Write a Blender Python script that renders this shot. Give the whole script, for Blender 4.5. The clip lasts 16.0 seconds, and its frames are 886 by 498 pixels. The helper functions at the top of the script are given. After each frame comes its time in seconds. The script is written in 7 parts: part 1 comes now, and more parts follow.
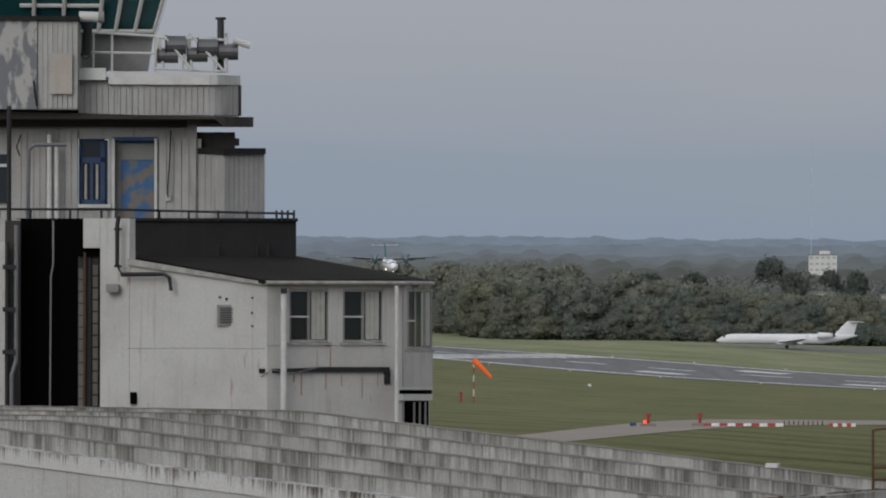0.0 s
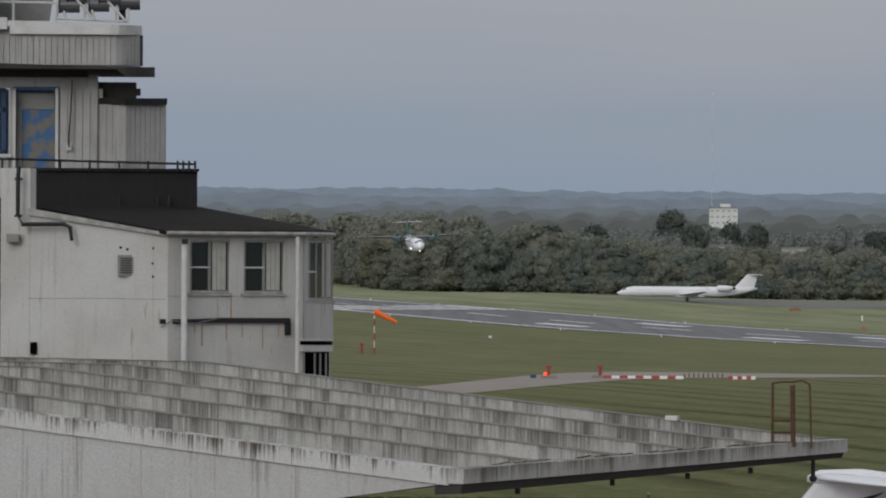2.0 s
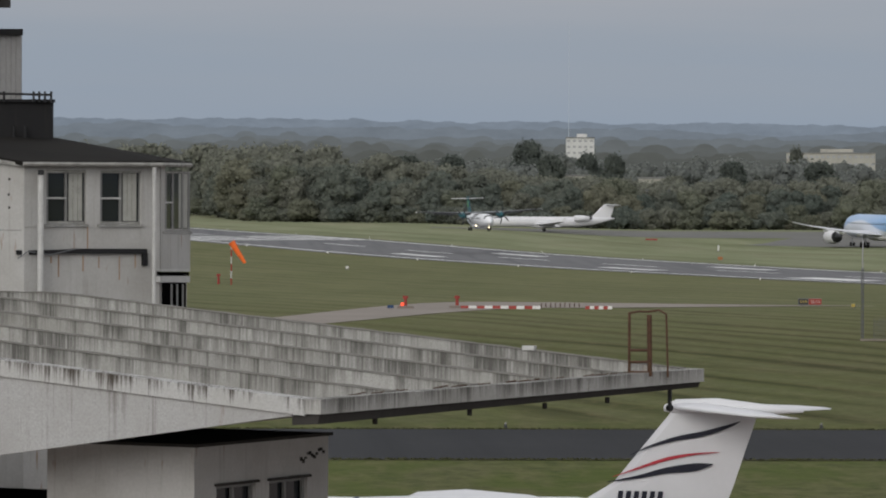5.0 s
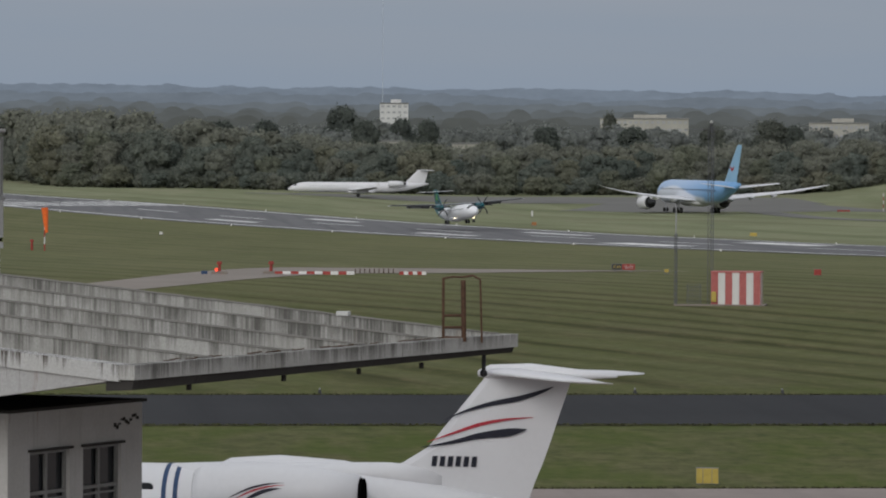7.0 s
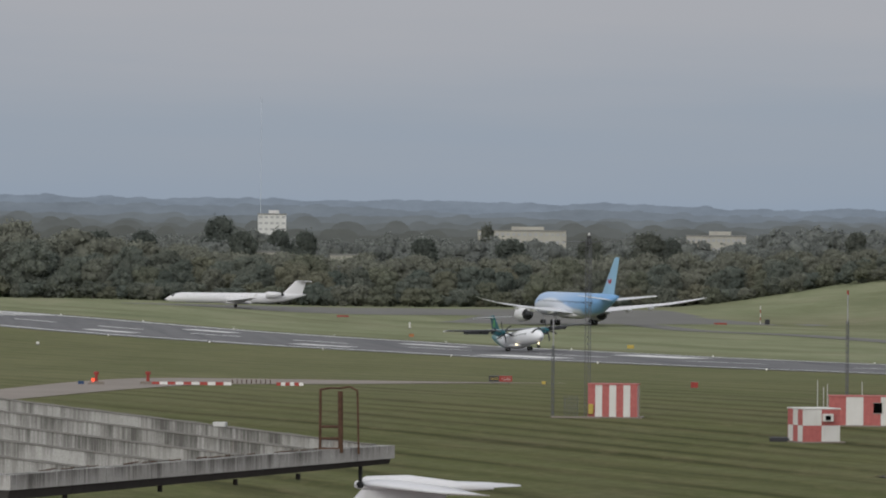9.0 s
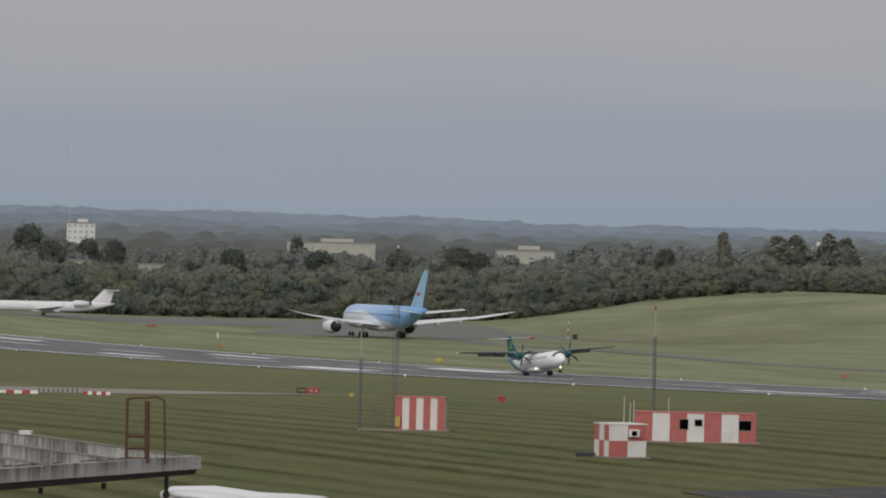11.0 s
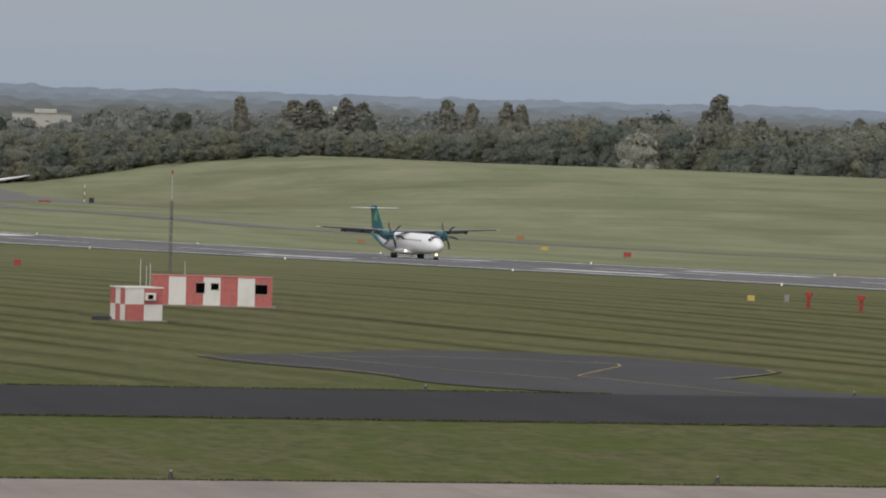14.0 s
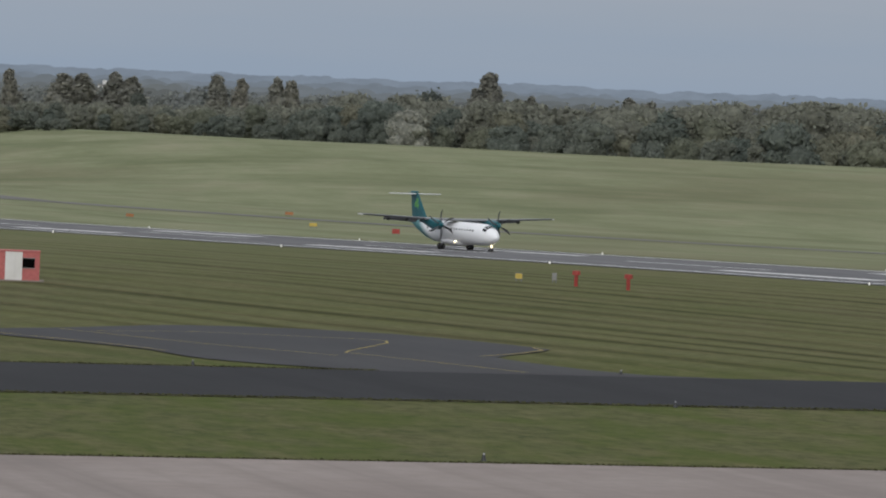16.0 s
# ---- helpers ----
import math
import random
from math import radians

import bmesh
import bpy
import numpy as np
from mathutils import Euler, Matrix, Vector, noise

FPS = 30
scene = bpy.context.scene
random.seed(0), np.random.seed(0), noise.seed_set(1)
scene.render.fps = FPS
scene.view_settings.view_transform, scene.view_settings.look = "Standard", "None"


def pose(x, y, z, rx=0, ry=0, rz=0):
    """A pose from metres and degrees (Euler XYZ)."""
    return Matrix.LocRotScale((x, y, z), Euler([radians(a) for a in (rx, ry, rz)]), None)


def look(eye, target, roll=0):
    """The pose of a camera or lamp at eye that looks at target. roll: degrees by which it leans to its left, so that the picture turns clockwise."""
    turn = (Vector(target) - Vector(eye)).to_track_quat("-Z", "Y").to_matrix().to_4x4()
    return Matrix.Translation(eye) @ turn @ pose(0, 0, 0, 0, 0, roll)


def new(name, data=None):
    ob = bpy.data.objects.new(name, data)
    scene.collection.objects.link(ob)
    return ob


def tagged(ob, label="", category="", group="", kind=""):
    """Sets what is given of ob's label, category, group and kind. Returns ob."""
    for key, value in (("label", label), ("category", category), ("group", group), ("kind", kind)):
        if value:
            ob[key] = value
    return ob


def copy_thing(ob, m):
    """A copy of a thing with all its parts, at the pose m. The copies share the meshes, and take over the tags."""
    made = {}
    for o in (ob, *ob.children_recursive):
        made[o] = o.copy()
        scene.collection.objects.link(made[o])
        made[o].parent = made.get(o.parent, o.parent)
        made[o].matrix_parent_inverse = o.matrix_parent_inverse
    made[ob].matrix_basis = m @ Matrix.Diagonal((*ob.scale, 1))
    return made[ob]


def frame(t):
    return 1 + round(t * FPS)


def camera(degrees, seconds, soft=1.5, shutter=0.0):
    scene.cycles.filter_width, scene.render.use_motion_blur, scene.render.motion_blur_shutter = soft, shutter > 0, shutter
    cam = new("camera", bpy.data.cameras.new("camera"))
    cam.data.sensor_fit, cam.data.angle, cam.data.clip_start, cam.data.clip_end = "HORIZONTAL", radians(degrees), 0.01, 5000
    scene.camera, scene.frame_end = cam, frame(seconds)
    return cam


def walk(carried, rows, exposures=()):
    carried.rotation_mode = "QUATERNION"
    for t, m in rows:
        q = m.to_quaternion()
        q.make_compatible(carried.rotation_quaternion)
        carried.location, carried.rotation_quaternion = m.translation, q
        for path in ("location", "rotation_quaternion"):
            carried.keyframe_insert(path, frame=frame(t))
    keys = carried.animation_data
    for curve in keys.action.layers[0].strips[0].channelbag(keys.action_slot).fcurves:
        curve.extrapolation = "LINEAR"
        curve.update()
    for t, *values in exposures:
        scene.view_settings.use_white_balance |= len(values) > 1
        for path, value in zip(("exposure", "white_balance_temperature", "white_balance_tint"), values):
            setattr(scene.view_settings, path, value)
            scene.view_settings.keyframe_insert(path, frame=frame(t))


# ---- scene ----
cam = camera(10.0, 16.0, soft=2.0)
EYE = Vector((0, 0, 20))


def aim(azimuth, elevation, roll):
    a, e = radians(azimuth), radians(elevation)
    return look(EYE, EYE + 100 * Vector((math.sin(a) * math.cos(e), math.cos(a) * math.cos(e), math.sin(e))), roll)


# seconds, azimuth, elevation, roll of the panning tripod head
PAN = [
    (0.0, 0.001, 0.320, 0.081), (0.5, 0.331, 0.244, 0.355), (1.0, 0.496, 0.099, 0.635), (1.5, 0.722, -0.061, 0.604),
    (2.0, 1.122, -0.225, 0.342), (2.5, 1.149, -0.373, 0.251), (3.0, 1.300, -0.443, 0.535), (3.2, 1.442, -0.367, 0.406),
    (5.3, 3.227, -1.058, 0.159), (5.5, 3.593, -1.062, 0.071), (6.0, 4.117, -1.102, 0.342), (6.5, 4.684, -1.339, 0.401),
    (7.0, 4.851, -1.385, 0.263), (7.5, 4.836, -1.016, 0.281), (8.0, 5.221, -0.504, 0.588), (8.5, 5.839, -0.263, 0.637),
    (10.8, 7.798, 0.191, 1.033), (11.0, 8.384, 0.056, 1.295), (11.5, 9.748, -0.276, 1.308), (12.0, 10.736, -0.396, 1.449),
    (12.5, 11.802, -0.422, 1.475), (13.0, 12.715, -0.516, 1.664), (13.5, 13.268, -0.836, 1.556), (14.0, 13.885, -1.347, 1.605),
    (14.5, 14.615, -1.588, 2.036), (15.0, 15.370, -1.787, 1.934), (15.5, 15.876, -1.704, 2.068), (16.0, 16.512, -1.529, 2.212),
]
walk(cam, [(t, aim(a, e, r)) for t, a, e, r in PAN],
     exposures=[(0, 0, 6300, 10), (3, 0, 6350, 10), (5.5, 0.12, 6500, 10), (6.2, 0.1, 6430, 10), (7, -0.05, 6350, 10), (7.5, 0.04, 6383, 10), (8, 0.14, 6417, 10), (8.5, 0.14, 6450, 10), (11, 0.06, 6650, 11), (12.5, 0.22, 6950, 13), (13.5, 0.27, 6800, 12), (14.5, 0.24, 6550, 10), (15, 0.15, 6480, 10), (15.5, 0.18, 6417, 10), (16, 0.18, 6350, 10)])

# ---- world: overcast sky, brighter overhead ----
SUN_EL, SUN_AZ = radians(22), radians(205)
world = bpy.data.worlds.new("overcast_sky")
scene.world = world
world.use_nodes = True
wn, wl = world.node_tree.nodes, world.node_tree.links
wn.clear()
w_out = wn.new("ShaderNodeOutputWorld")
w_sky = wn.new("ShaderNodeTexSky")
w_sky.sky_type, w_sky.sun_disc, w_sky.sun_elevation, w_sky.sun_rotation = "NISHITA", False, SUN_EL, SUN_AZ
w_bg1, w_bg2, w_mix = wn.new("ShaderNodeBackground"), wn.new("ShaderNodeBackground"), wn.new("ShaderNodeMixShader")
w_bg1.inputs["Strength"].default_value = 0.06
w_co, w_sep, w_ramp = wn.new("ShaderNodeTexCoord"), wn.new("ShaderNodeSeparateXYZ"), wn.new("ShaderNodeValToRGB")
w_map, w_noise, w_add = wn.new("ShaderNodeMapping"), wn.new("ShaderNodeTexNoise"), wn.new("ShaderNodeMath")
w_map.inputs["Scale"].default_value = (5, 5, 60)
w_noise.inputs["Scale"].default_value, w_noise.inputs["Detail"].default_value = 1.0, 5.0
w_add.operation = "MULTIPLY_ADD"
w_add.inputs[1].default_value = 0.036
wl.new(w_co.outputs["Generated"], w_sep.inputs[0])
wl.new(w_co.outputs["Generated"], w_map.inputs[0])
wl.new(w_map.outputs[0], w_noise.inputs["Vector"])
wl.new(w_noise.outputs[0], w_add.inputs[0])
wl.new(w_sep.outputs["Z"], w_add.inputs[2])
wl.new(w_add.outputs[0], w_ramp.inputs[0])
stops = w_ramp.color_ramp.elements
stops[0].position, stops[0].color = 0.0, (0.240, 0.298, 0.382, 1)
stops[1].position, stops[1].color = 1.0, (0.86, 0.87, 0.90, 1)
for at_, c_ in ((0.022, (0.248, 0.306, 0.388)), (0.040, (0.282, 0.322, 0.382)), (0.062, (0.350, 0.360, 0.395)), (0.3, (0.48, 0.49, 0.52))):
    stops.new(at_).color = (*c_, 1)
wl.new(w_sky.outputs[0], w_bg1.inputs[0])
wl.new(w_ramp.outputs[0], w_bg2.inputs[0])
w_mix.inputs[0].default_value = 0.95
wl.new(w_bg1.outputs[0], w_mix.inputs[1])
wl.new(w_bg2.outputs[0], w_mix.inputs[2])
wl.new(w_mix.outputs[0], w_out.inputs[0])

sun = new("sun", bpy.data.lights.new("sun", "SUN"))
sun.data.energy, sun.data.angle, sun.data.color = 1.35, radians(35), (1.0, 0.97, 0.93)
sun.matrix_world = look((0, 0, 200), Vector((0, 0, 200)) - Vector((math.sin(SUN_AZ) * math.cos(SUN_EL), math.cos(SUN_AZ) * math.cos(SUN_EL), math.sin(SUN_EL))))


# ---- materials ----
RB = radians(164)  # bearing of the runway


class Mat:
    """A node material with its Principled shader and short ways to add nodes."""

    def __init__(self, name, rough=0.6, metal=0.0):
        self.m = bpy.data.materials.new(name)
        self.m.use_nodes = True
        self.n, self.l = self.m.node_tree.nodes, self.m.node_tree.links
        self.p = self.n["Principled BSDF"]
        self.p.inputs["Roughness"].default_value, self.p.inputs["Metallic"].default_value = rough, metal
        self.p.inputs["Specular IOR Level"].default_value = 0.3

    def coords(self, kind="Object", scale=(1, 1, 1), turn=0.0):
        mp = self.n.new("ShaderNodeMapping")
        mp.inputs["Scale"].default_value, mp.inputs["Rotation"].default_value = scale, (0, 0, turn)
        if kind == "World":
            self.l.new(self.n.new("ShaderNodeNewGeometry").outputs["Position"], mp.inputs[0])
        else:
            self.l.new(self.n.new("ShaderNodeTexCoord").outputs[kind], mp.inputs[0])
        return mp.outputs[0]

    def noise(self, co, scale, detail=4.0, rough=0.55):
        k = self.n.new("ShaderNodeTexNoise")
        k.inputs["Scale"].default_value, k.inputs["Detail"].default_value, k.inputs["Roughness"].default_value = scale, detail, rough
        self.l.new(co, k.inputs["Vector"])
        return k.outputs[0]

    def ramp(self, value, *pairs):
        k = self.n.new("ShaderNodeValToRGB")
        e = k.color_ramp.elements
        e[0].position, e[0].color = pairs[0][0], (*pairs[0][1], 1)
        e[1].position, e[1].color = pairs[-1][0], (*pairs[-1][1], 1)
        for at_, c_ in pairs[1:-1]:
            e.new(at_).color = (*c_, 1)
        self.l.new(value, k.inputs[0])
        return k.outputs[0]

    def step(self, value, a, b):
        k = self.n.new("ShaderNodeMapRange")
        k.inputs["From Min"].default_value, k.inputs["From Max"].default_value = a, b
        self.l.new(value, k.inputs["Value"])
        return k.outputs[0]

    def mix(self, fac, a, b, mode="MIX"):
        k = self.n.new("ShaderNodeMix")
        k.data_type, k.blend_type = "RGBA", mode
        for v, i in ((fac, 0), (a, 6), (b, 7)):
            if isinstance(v, (int, float)):
                k.inputs[i].default_value = v
            elif isinstance(v, tuple):
                k.inputs[i].default_value = (*v, 1)
            else:
                self.l.new(v, k.inputs[i])
        return k.outputs[2]

    def math(self, op, a, b=0.0):
        k = self.n.new("ShaderNodeMath")
        k.operation = op
        for v, i in ((a, 0), (b, 1)):
            if isinstance(v, (int, float)):
                k.inputs[i].default_value = v
            else:
                self.l.new(v, k.inputs[i])
        return k.outputs[0]

    def color(self, c):
        if isinstance(c, tuple):
            self.p.inputs["Base Color"].default_value = (*c, 1)
        else:
            self.l.new(c, self.p.inputs["Base Color"])
        return self

    def bump(self, value, strength=0.3, dist=0.02):
        k = self.n.new("ShaderNodeBump")
        k.inputs["Strength"].default_value, k.inputs["Distance"].default_value = strength, dist
        self.l.new(value, k.inputs["Height"])
        self.l.new(k.outputs[0], self.p.inputs["Normal"])
        return self


def plain(name, c, rough=0.55, metal=0.0, spread=0.25, scale=3.0):
    """Paint, rubber or metal with a faint mottle at two scales."""
    k = Mat(name, rough, metal)
    co = k.coords()
    dark = tuple(v * (1 - spread) for v in c)
    fine = k.noise(co, scale * 9, 3)
    k.color(k.mix(k.step(fine, 0.3, 0.8), k.ramp(k.noise(co, scale), (0.35, dark), (0.65, c)), c))
    return k.bump(fine, 0.08, 0.005).m


def weathered(name, c, stain, rust=None, rough=0.75, streak=0.55, blotch=0.45):
    """Painted render or concrete with rain streaks, blotches and some rust."""
    k = Mat(name, rough)
    k.p.inputs["Specular IOR Level"].default_value = 0.15
    co = k.coords()
    down = k.noise(k.coords(scale=(6, 6, 0.35)), 1.0, 5, 0.6)
    big = k.noise(co, 0.55, 5, 0.6)
    fine = k.noise(co, 14, 4)
    base = k.mix(k.step(fine, 0.25, 0.85), tuple(v * 0.86 for v in c), c)
    base = k.mix(k.math("MULTIPLY", k.step(big, 0.42, 0.75), blotch), base, stain)
    base = k.mix(k.math("MULTIPLY", k.step(down, 0.55, 0.78), streak), base, stain)
    if rust:
        spots = k.math("MULTIPLY", k.step(k.noise(k.coords(scale=(3, 3, 0.5)), 1.7, 4), 0.66, 0.76), 0.75)
        base = k.mix(spots, base, rust)
    k.color(base)
    return k.bump(fine, 0.25, 0.01).m


def glow(name, c, strength):
    k = Mat(name, 0.3)
    k.color(c)
    k.p.inputs["Emission Color"].default_value, k.p.inputs["Emission Strength"].default_value = (*c, 1), strength
    return k.m


def grass_material():
    k = Mat("mown_grass", 0.95)
    k.p.inputs["Specular IOR Level"].default_value = 0.05
    co = k.coords("World")
    wide, mid, fine = k.noise(co, 0.012, 4), k.noise(k.coords("World", (0.10, 0.04, 0.1), 0.6), 1, 5), k.noise(co, 0.9, 5, 0.7)
    c = k.ramp(wide, (0.3, (0.086, 0.100, 0.038)), (0.52, (0.106, 0.113, 0.045)), (0.7, (0.128, 0.126, 0.056)))
    c = k.mix(k.step(mid, 0.40, 0.75), c, (0.124, 0.116, 0.062))
    # mowing bands parallel to the runway, uneven in width and strength
    pos = k.n.new("ShaderNodeSeparateXYZ")
    k.l.new(k.n.new("ShaderNodeNewGeometry").outputs["Position"], pos.inputs[0])
    along = k.math("ADD", k.math("MULTIPLY", pos.outputs[0], math.sin(RB)), k.math("MULTIPLY", pos.outputs[1], math.cos(RB)))
    across = k.math("ADD", k.math("MULTIPLY", pos.outputs[0], -math.cos(RB)), k.math("MULTIPLY", pos.outputs[1], math.sin(RB)))

    def strip(su, sv, detail=4.0, rough=0.6):
        co_ = k.n.new("ShaderNodeCombineXYZ")
        k.l.new(k.math("MULTIPLY", along, su), co_.inputs[0])
        k.l.new(k.math("MULTIPLY", across, sv), co_.inputs[1])
        return k.noise(co_.outputs[0], 1.0, detail, rough)

    def bands(period, bend):
        return k.math("SINE", k.math("ADD", k.math("MULTIPLY", across, 2 * math.pi / period), k.math("MULTIPLY", strip(0.006, 0.035, 3.0), bend)))

    zone = k.math("MULTIPLY", k.step(pos.outputs[1], 290, 312), k.step(across, 322, 290))
    wear = k.step(strip(0.012, 0.16, 3.0), 0.36, 0.58)
    line = bands(7.2, 14.0)
    band = k.math("MULTIPLY", k.math("MULTIPLY", k.step(line, 0.05, 0.95), zone), wear)
    c = k.mix(k.math("MULTIPLY", band, 0.84), c, (0.034, 0.033, 0.010))
    pale = k.math("MULTIPLY", k.math("MULTIPLY", k.step(line, -0.2, -0.95), zone), 0.55)
    c = k.mix(pale, c, (0.128, 0.130, 0.064))
    scuff = k.math("MULTIPLY", k.step(strip(0.03, 0.7, 5.0, 0.7), 0.54, 0.70), zone)
    c = k.mix(k.math("MULTIPLY", scuff, 0.55), c, (0.050, 0.050, 0.018))
    dry = k.step(strip(0.012, 0.22, 6.0, 0.7), 0.54, 0.72)
    c = k.mix(k.math("MULTIPLY", dry, 0.55), c, (0.150, 0.128, 0.066))
    c = k.mix(k.math("MULTIPLY", k.step(fine, 0.42, 0.72), 0.62), c, (0.046, 0.054, 0.022))
    # tufts, clover patches and dry blades of the near lawn
    near_ = k.step(pos.outputs[1], 330, 285)
    tuft = k.noise(k.coords("World", (0.9, 0.45, 1.0)), 1.0, 6, 0.75)
    c = k.mix(k.math("MULTIPLY", k.math("MULTIPLY", k.step(tuft, 0.46, 0.64), near_), 0.6), c, (0.034, 0.048, 0.014))
    clover = k.noise(k.coords("World", (0.16, 0.07, 0.2), 0.2), 1.0, 5, 0.7)
    c = k.mix(k.math("MULTIPLY", k.math("MULTIPLY", k.step(clover, 0.44, 0.60), near_), 0.65), c, (0.066, 0.090, 0.018))
    straw = k.noise(k.coords("World", (0.5, 0.14, 0.4), 0.5), 1.0, 7, 0.75)
    c = k.mix(k.math("MULTIPLY", k.step(straw, 0.52, 0.66), 0.42), c, (0.158, 0.138, 0.074))
    # paler away from the taxiway: distance haze put into the grass colour
    c = k.mix(k.math("MULTIPLY", k.step(pos.outputs[1], 430, 640), 0.45), c, k.mix(k.step(k.noise(k.coords("World", (0.05, 0.012, 0.2), -radians(164)), 1, 6, 0.7), 0.35, 0.65), (0.128, 0.142, 0.074), (0.196, 0.192, 0.106)))
    # beyond the runway and on the mound: rough grass, haze put into its tones
    far_ = k.step(across, 366, 374)
    rough_ = k.ramp(k.noise(k.coords("World", (0.06, 0.016, 0.2), -radians(164)), 1, 8, 0.72), (0.34, (0.160, 0.176, 0.098)), (0.5, (0.200, 0.216, 0.128)), (0.66, (0.240, 0.238, 0.154)))
    rough_ = k.mix(k.math("MULTIPLY", k.step(k.noise(k.coords("World", (0.012, 0.004, 0.05), 0.4), 1, 5, 0.6), 0.5, 0.68), 0.5), rough_, (0.135, 0.118, 0.072))
    rough_ = k.mix(k.math("MULTIPLY", k.step(strip(0.022, 0.40, 7.0, 0.75), 0.47, 0.66), 0.5), rough_, (0.124, 0.138, 0.078))
    rough_ = k.mix(k.math("MULTIPLY", k.step(strip(0.05, 0.9, 6.0, 0.75), 0.53, 0.70), 0.4), rough_, (0.275, 0.268, 0.180))
    swath = k.math("MULTIPLY", k.step(bands(31.0, 14.0), -0.1, 0.9), k.step(strip(0.004, 0.05, 3.0), 0.36, 0.60))
    rough_ = k.mix(k.math("MULTIPLY", swath, 0.5), rough_, (0.104, 0.118, 0.060))
    c = k.mix(far_, c, rough_)
    k.color(k.mix(1.0, c, (1.0, 1.0, 0.99), "MULTIPLY"))
    return k.bump(fine, 0.6, 0.15).m


def paved(name, a, b, fine_scale=2.0, streak=None, rough=0.85, turn=0.0, gloss=0.5):
    k = Mat(name, rough)
    k.p.inputs["Specular IOR Level"].default_value = gloss
    co = k.coords("World")
    c = k.ramp(k.noise(co, 0.06, 5, 0.6), (0.3, a), (0.7, b))
    fine = k.noise(co, fine_scale, 5, 0.7)
    c = k.mix(k.math("MULTIPLY", k.step(fine, 0.4, 0.8), 0.4), c, tuple(v * 0.6 for v in a))
    if streak:
        long_ = k.noise(k.coords("World", (0.35, 0.006, 1), turn), 1.0, 4, 0.6)
        c = k.mix(k.math("MULTIPLY", k.step(long_, 0.45, 0.7), 0.75), c, streak)
    k.color(c)
    return k.bump(fine, 0.3, 0.02).m


def leaf_material(name, a, b, c3):
    k = Mat(name, 0.9)
    k.p.inputs["Specular IOR Level"].default_value = 0.04
    info = k.n.new("ShaderNodeObjectInfo")
    geo = k.n.new("ShaderNodeNewGeometry")
    c = k.ramp(info.outputs["Random"], (0.0, a), (0.55, b), (1.0, c3))
    clump = k.noise(k.coords(), 1.3, 6, 0.75)
    c = k.mix(k.step(clump, 0.34, 0.66), k.mix(1.0, c, (0.74, 0.76, 0.77), "MULTIPLY"), k.mix(1.0, c, (1.30, 1.28, 1.22), "MULTIPLY"))
    dark = k.mix(1.0, c, (0.82, 0.82, 0.83), "MULTIPLY")
    tone = k.mix(k.step(geo.outputs["Random Per Island"], 0.0, 1.0), dark, k.mix(1.0, c, (1.16, 1.16, 1.14), "MULTIPLY"))
    k.color(tone)
    thin, both = k.n.new("ShaderNodeBsdfTranslucent"), k.n.new("ShaderNodeMixShader")
    k.l.new(tone, thin.inputs[0])
    both.inputs[0].default_value = 0.45
    k.l.new(k.p.outputs[0], both.inputs[1])
    k.l.new(thin.outputs[0], both.inputs[2])
    k.l.new(both.outputs[0], k.n["Material Output"].inputs[0])
    return k.m


GRASS = grass_material()
RUNWAY = paved("grooved_runway_asphalt", (0.092, 0.092, 0.095), (0.125, 0.125, 0.127), 1.2, (0.045, 0.045, 0.049), 0.8, RB)
TAXI = paved("dark_taxiway_asphalt", (0.020, 0.021, 0.023), (0.029, 0.030, 0.032), 1.5, (0.014, 0.015, 0.017), gloss=0.16)
OLD_TAXI = paved("old_asphalt", (0.038, 0.039, 0.042), (0.054, 0.054, 0.056), 1.5, (0.034, 0.034, 0.036), gloss=0.25)
FAR_TAXI = paved("far_taxiway_asphalt", (0.105, 0.103, 0.092), (0.135, 0.132, 0.118))
APRON = paved("pinkish_concrete", (0.210, 0.172, 0.152), (0.272, 0.230, 0.206), 0.8, (0.165, 0.138, 0.122))
PATH = paved("pale_concrete_track", (0.185, 0.158, 0.132), (0.245, 0.212, 0.180), 0.8)
LINE = plain("worn_white_marking", (0.76, 0.76, 0.74), 0.8, spread=0.35, scale=0.4)
YLINE = plain("worn_yellow_marking", (0.42, 0.33, 0.10), 0.8, spread=0.4, scale=0.4)
RENDER = weathered("stained_white_render", (0.48, 0.475, 0.455), (0.22, 0.205, 0.17), (0.22, 0.13, 0.065), streak=0.5, blotch=0.42)
BOARD = weathered("grey_white_boards", (0.40, 0.395, 0.38), (0.13, 0.125, 0.115), streak=0.7)
PEEL = Mat("peeling_grey_paint", 0.8)
PEEL.color(PEEL.ramp(PEEL.noise(PEEL.coords(scale=(2.2, 2.2, 0.9)), 1.1, 5), (0.44, (0.34, 0.335, 0.32)), (0.50, (0.15, 0.155, 0.165)))).bump(PEEL.noise(PEEL.coords(), 6, 4), 0.3)
PEEL = PEEL.m
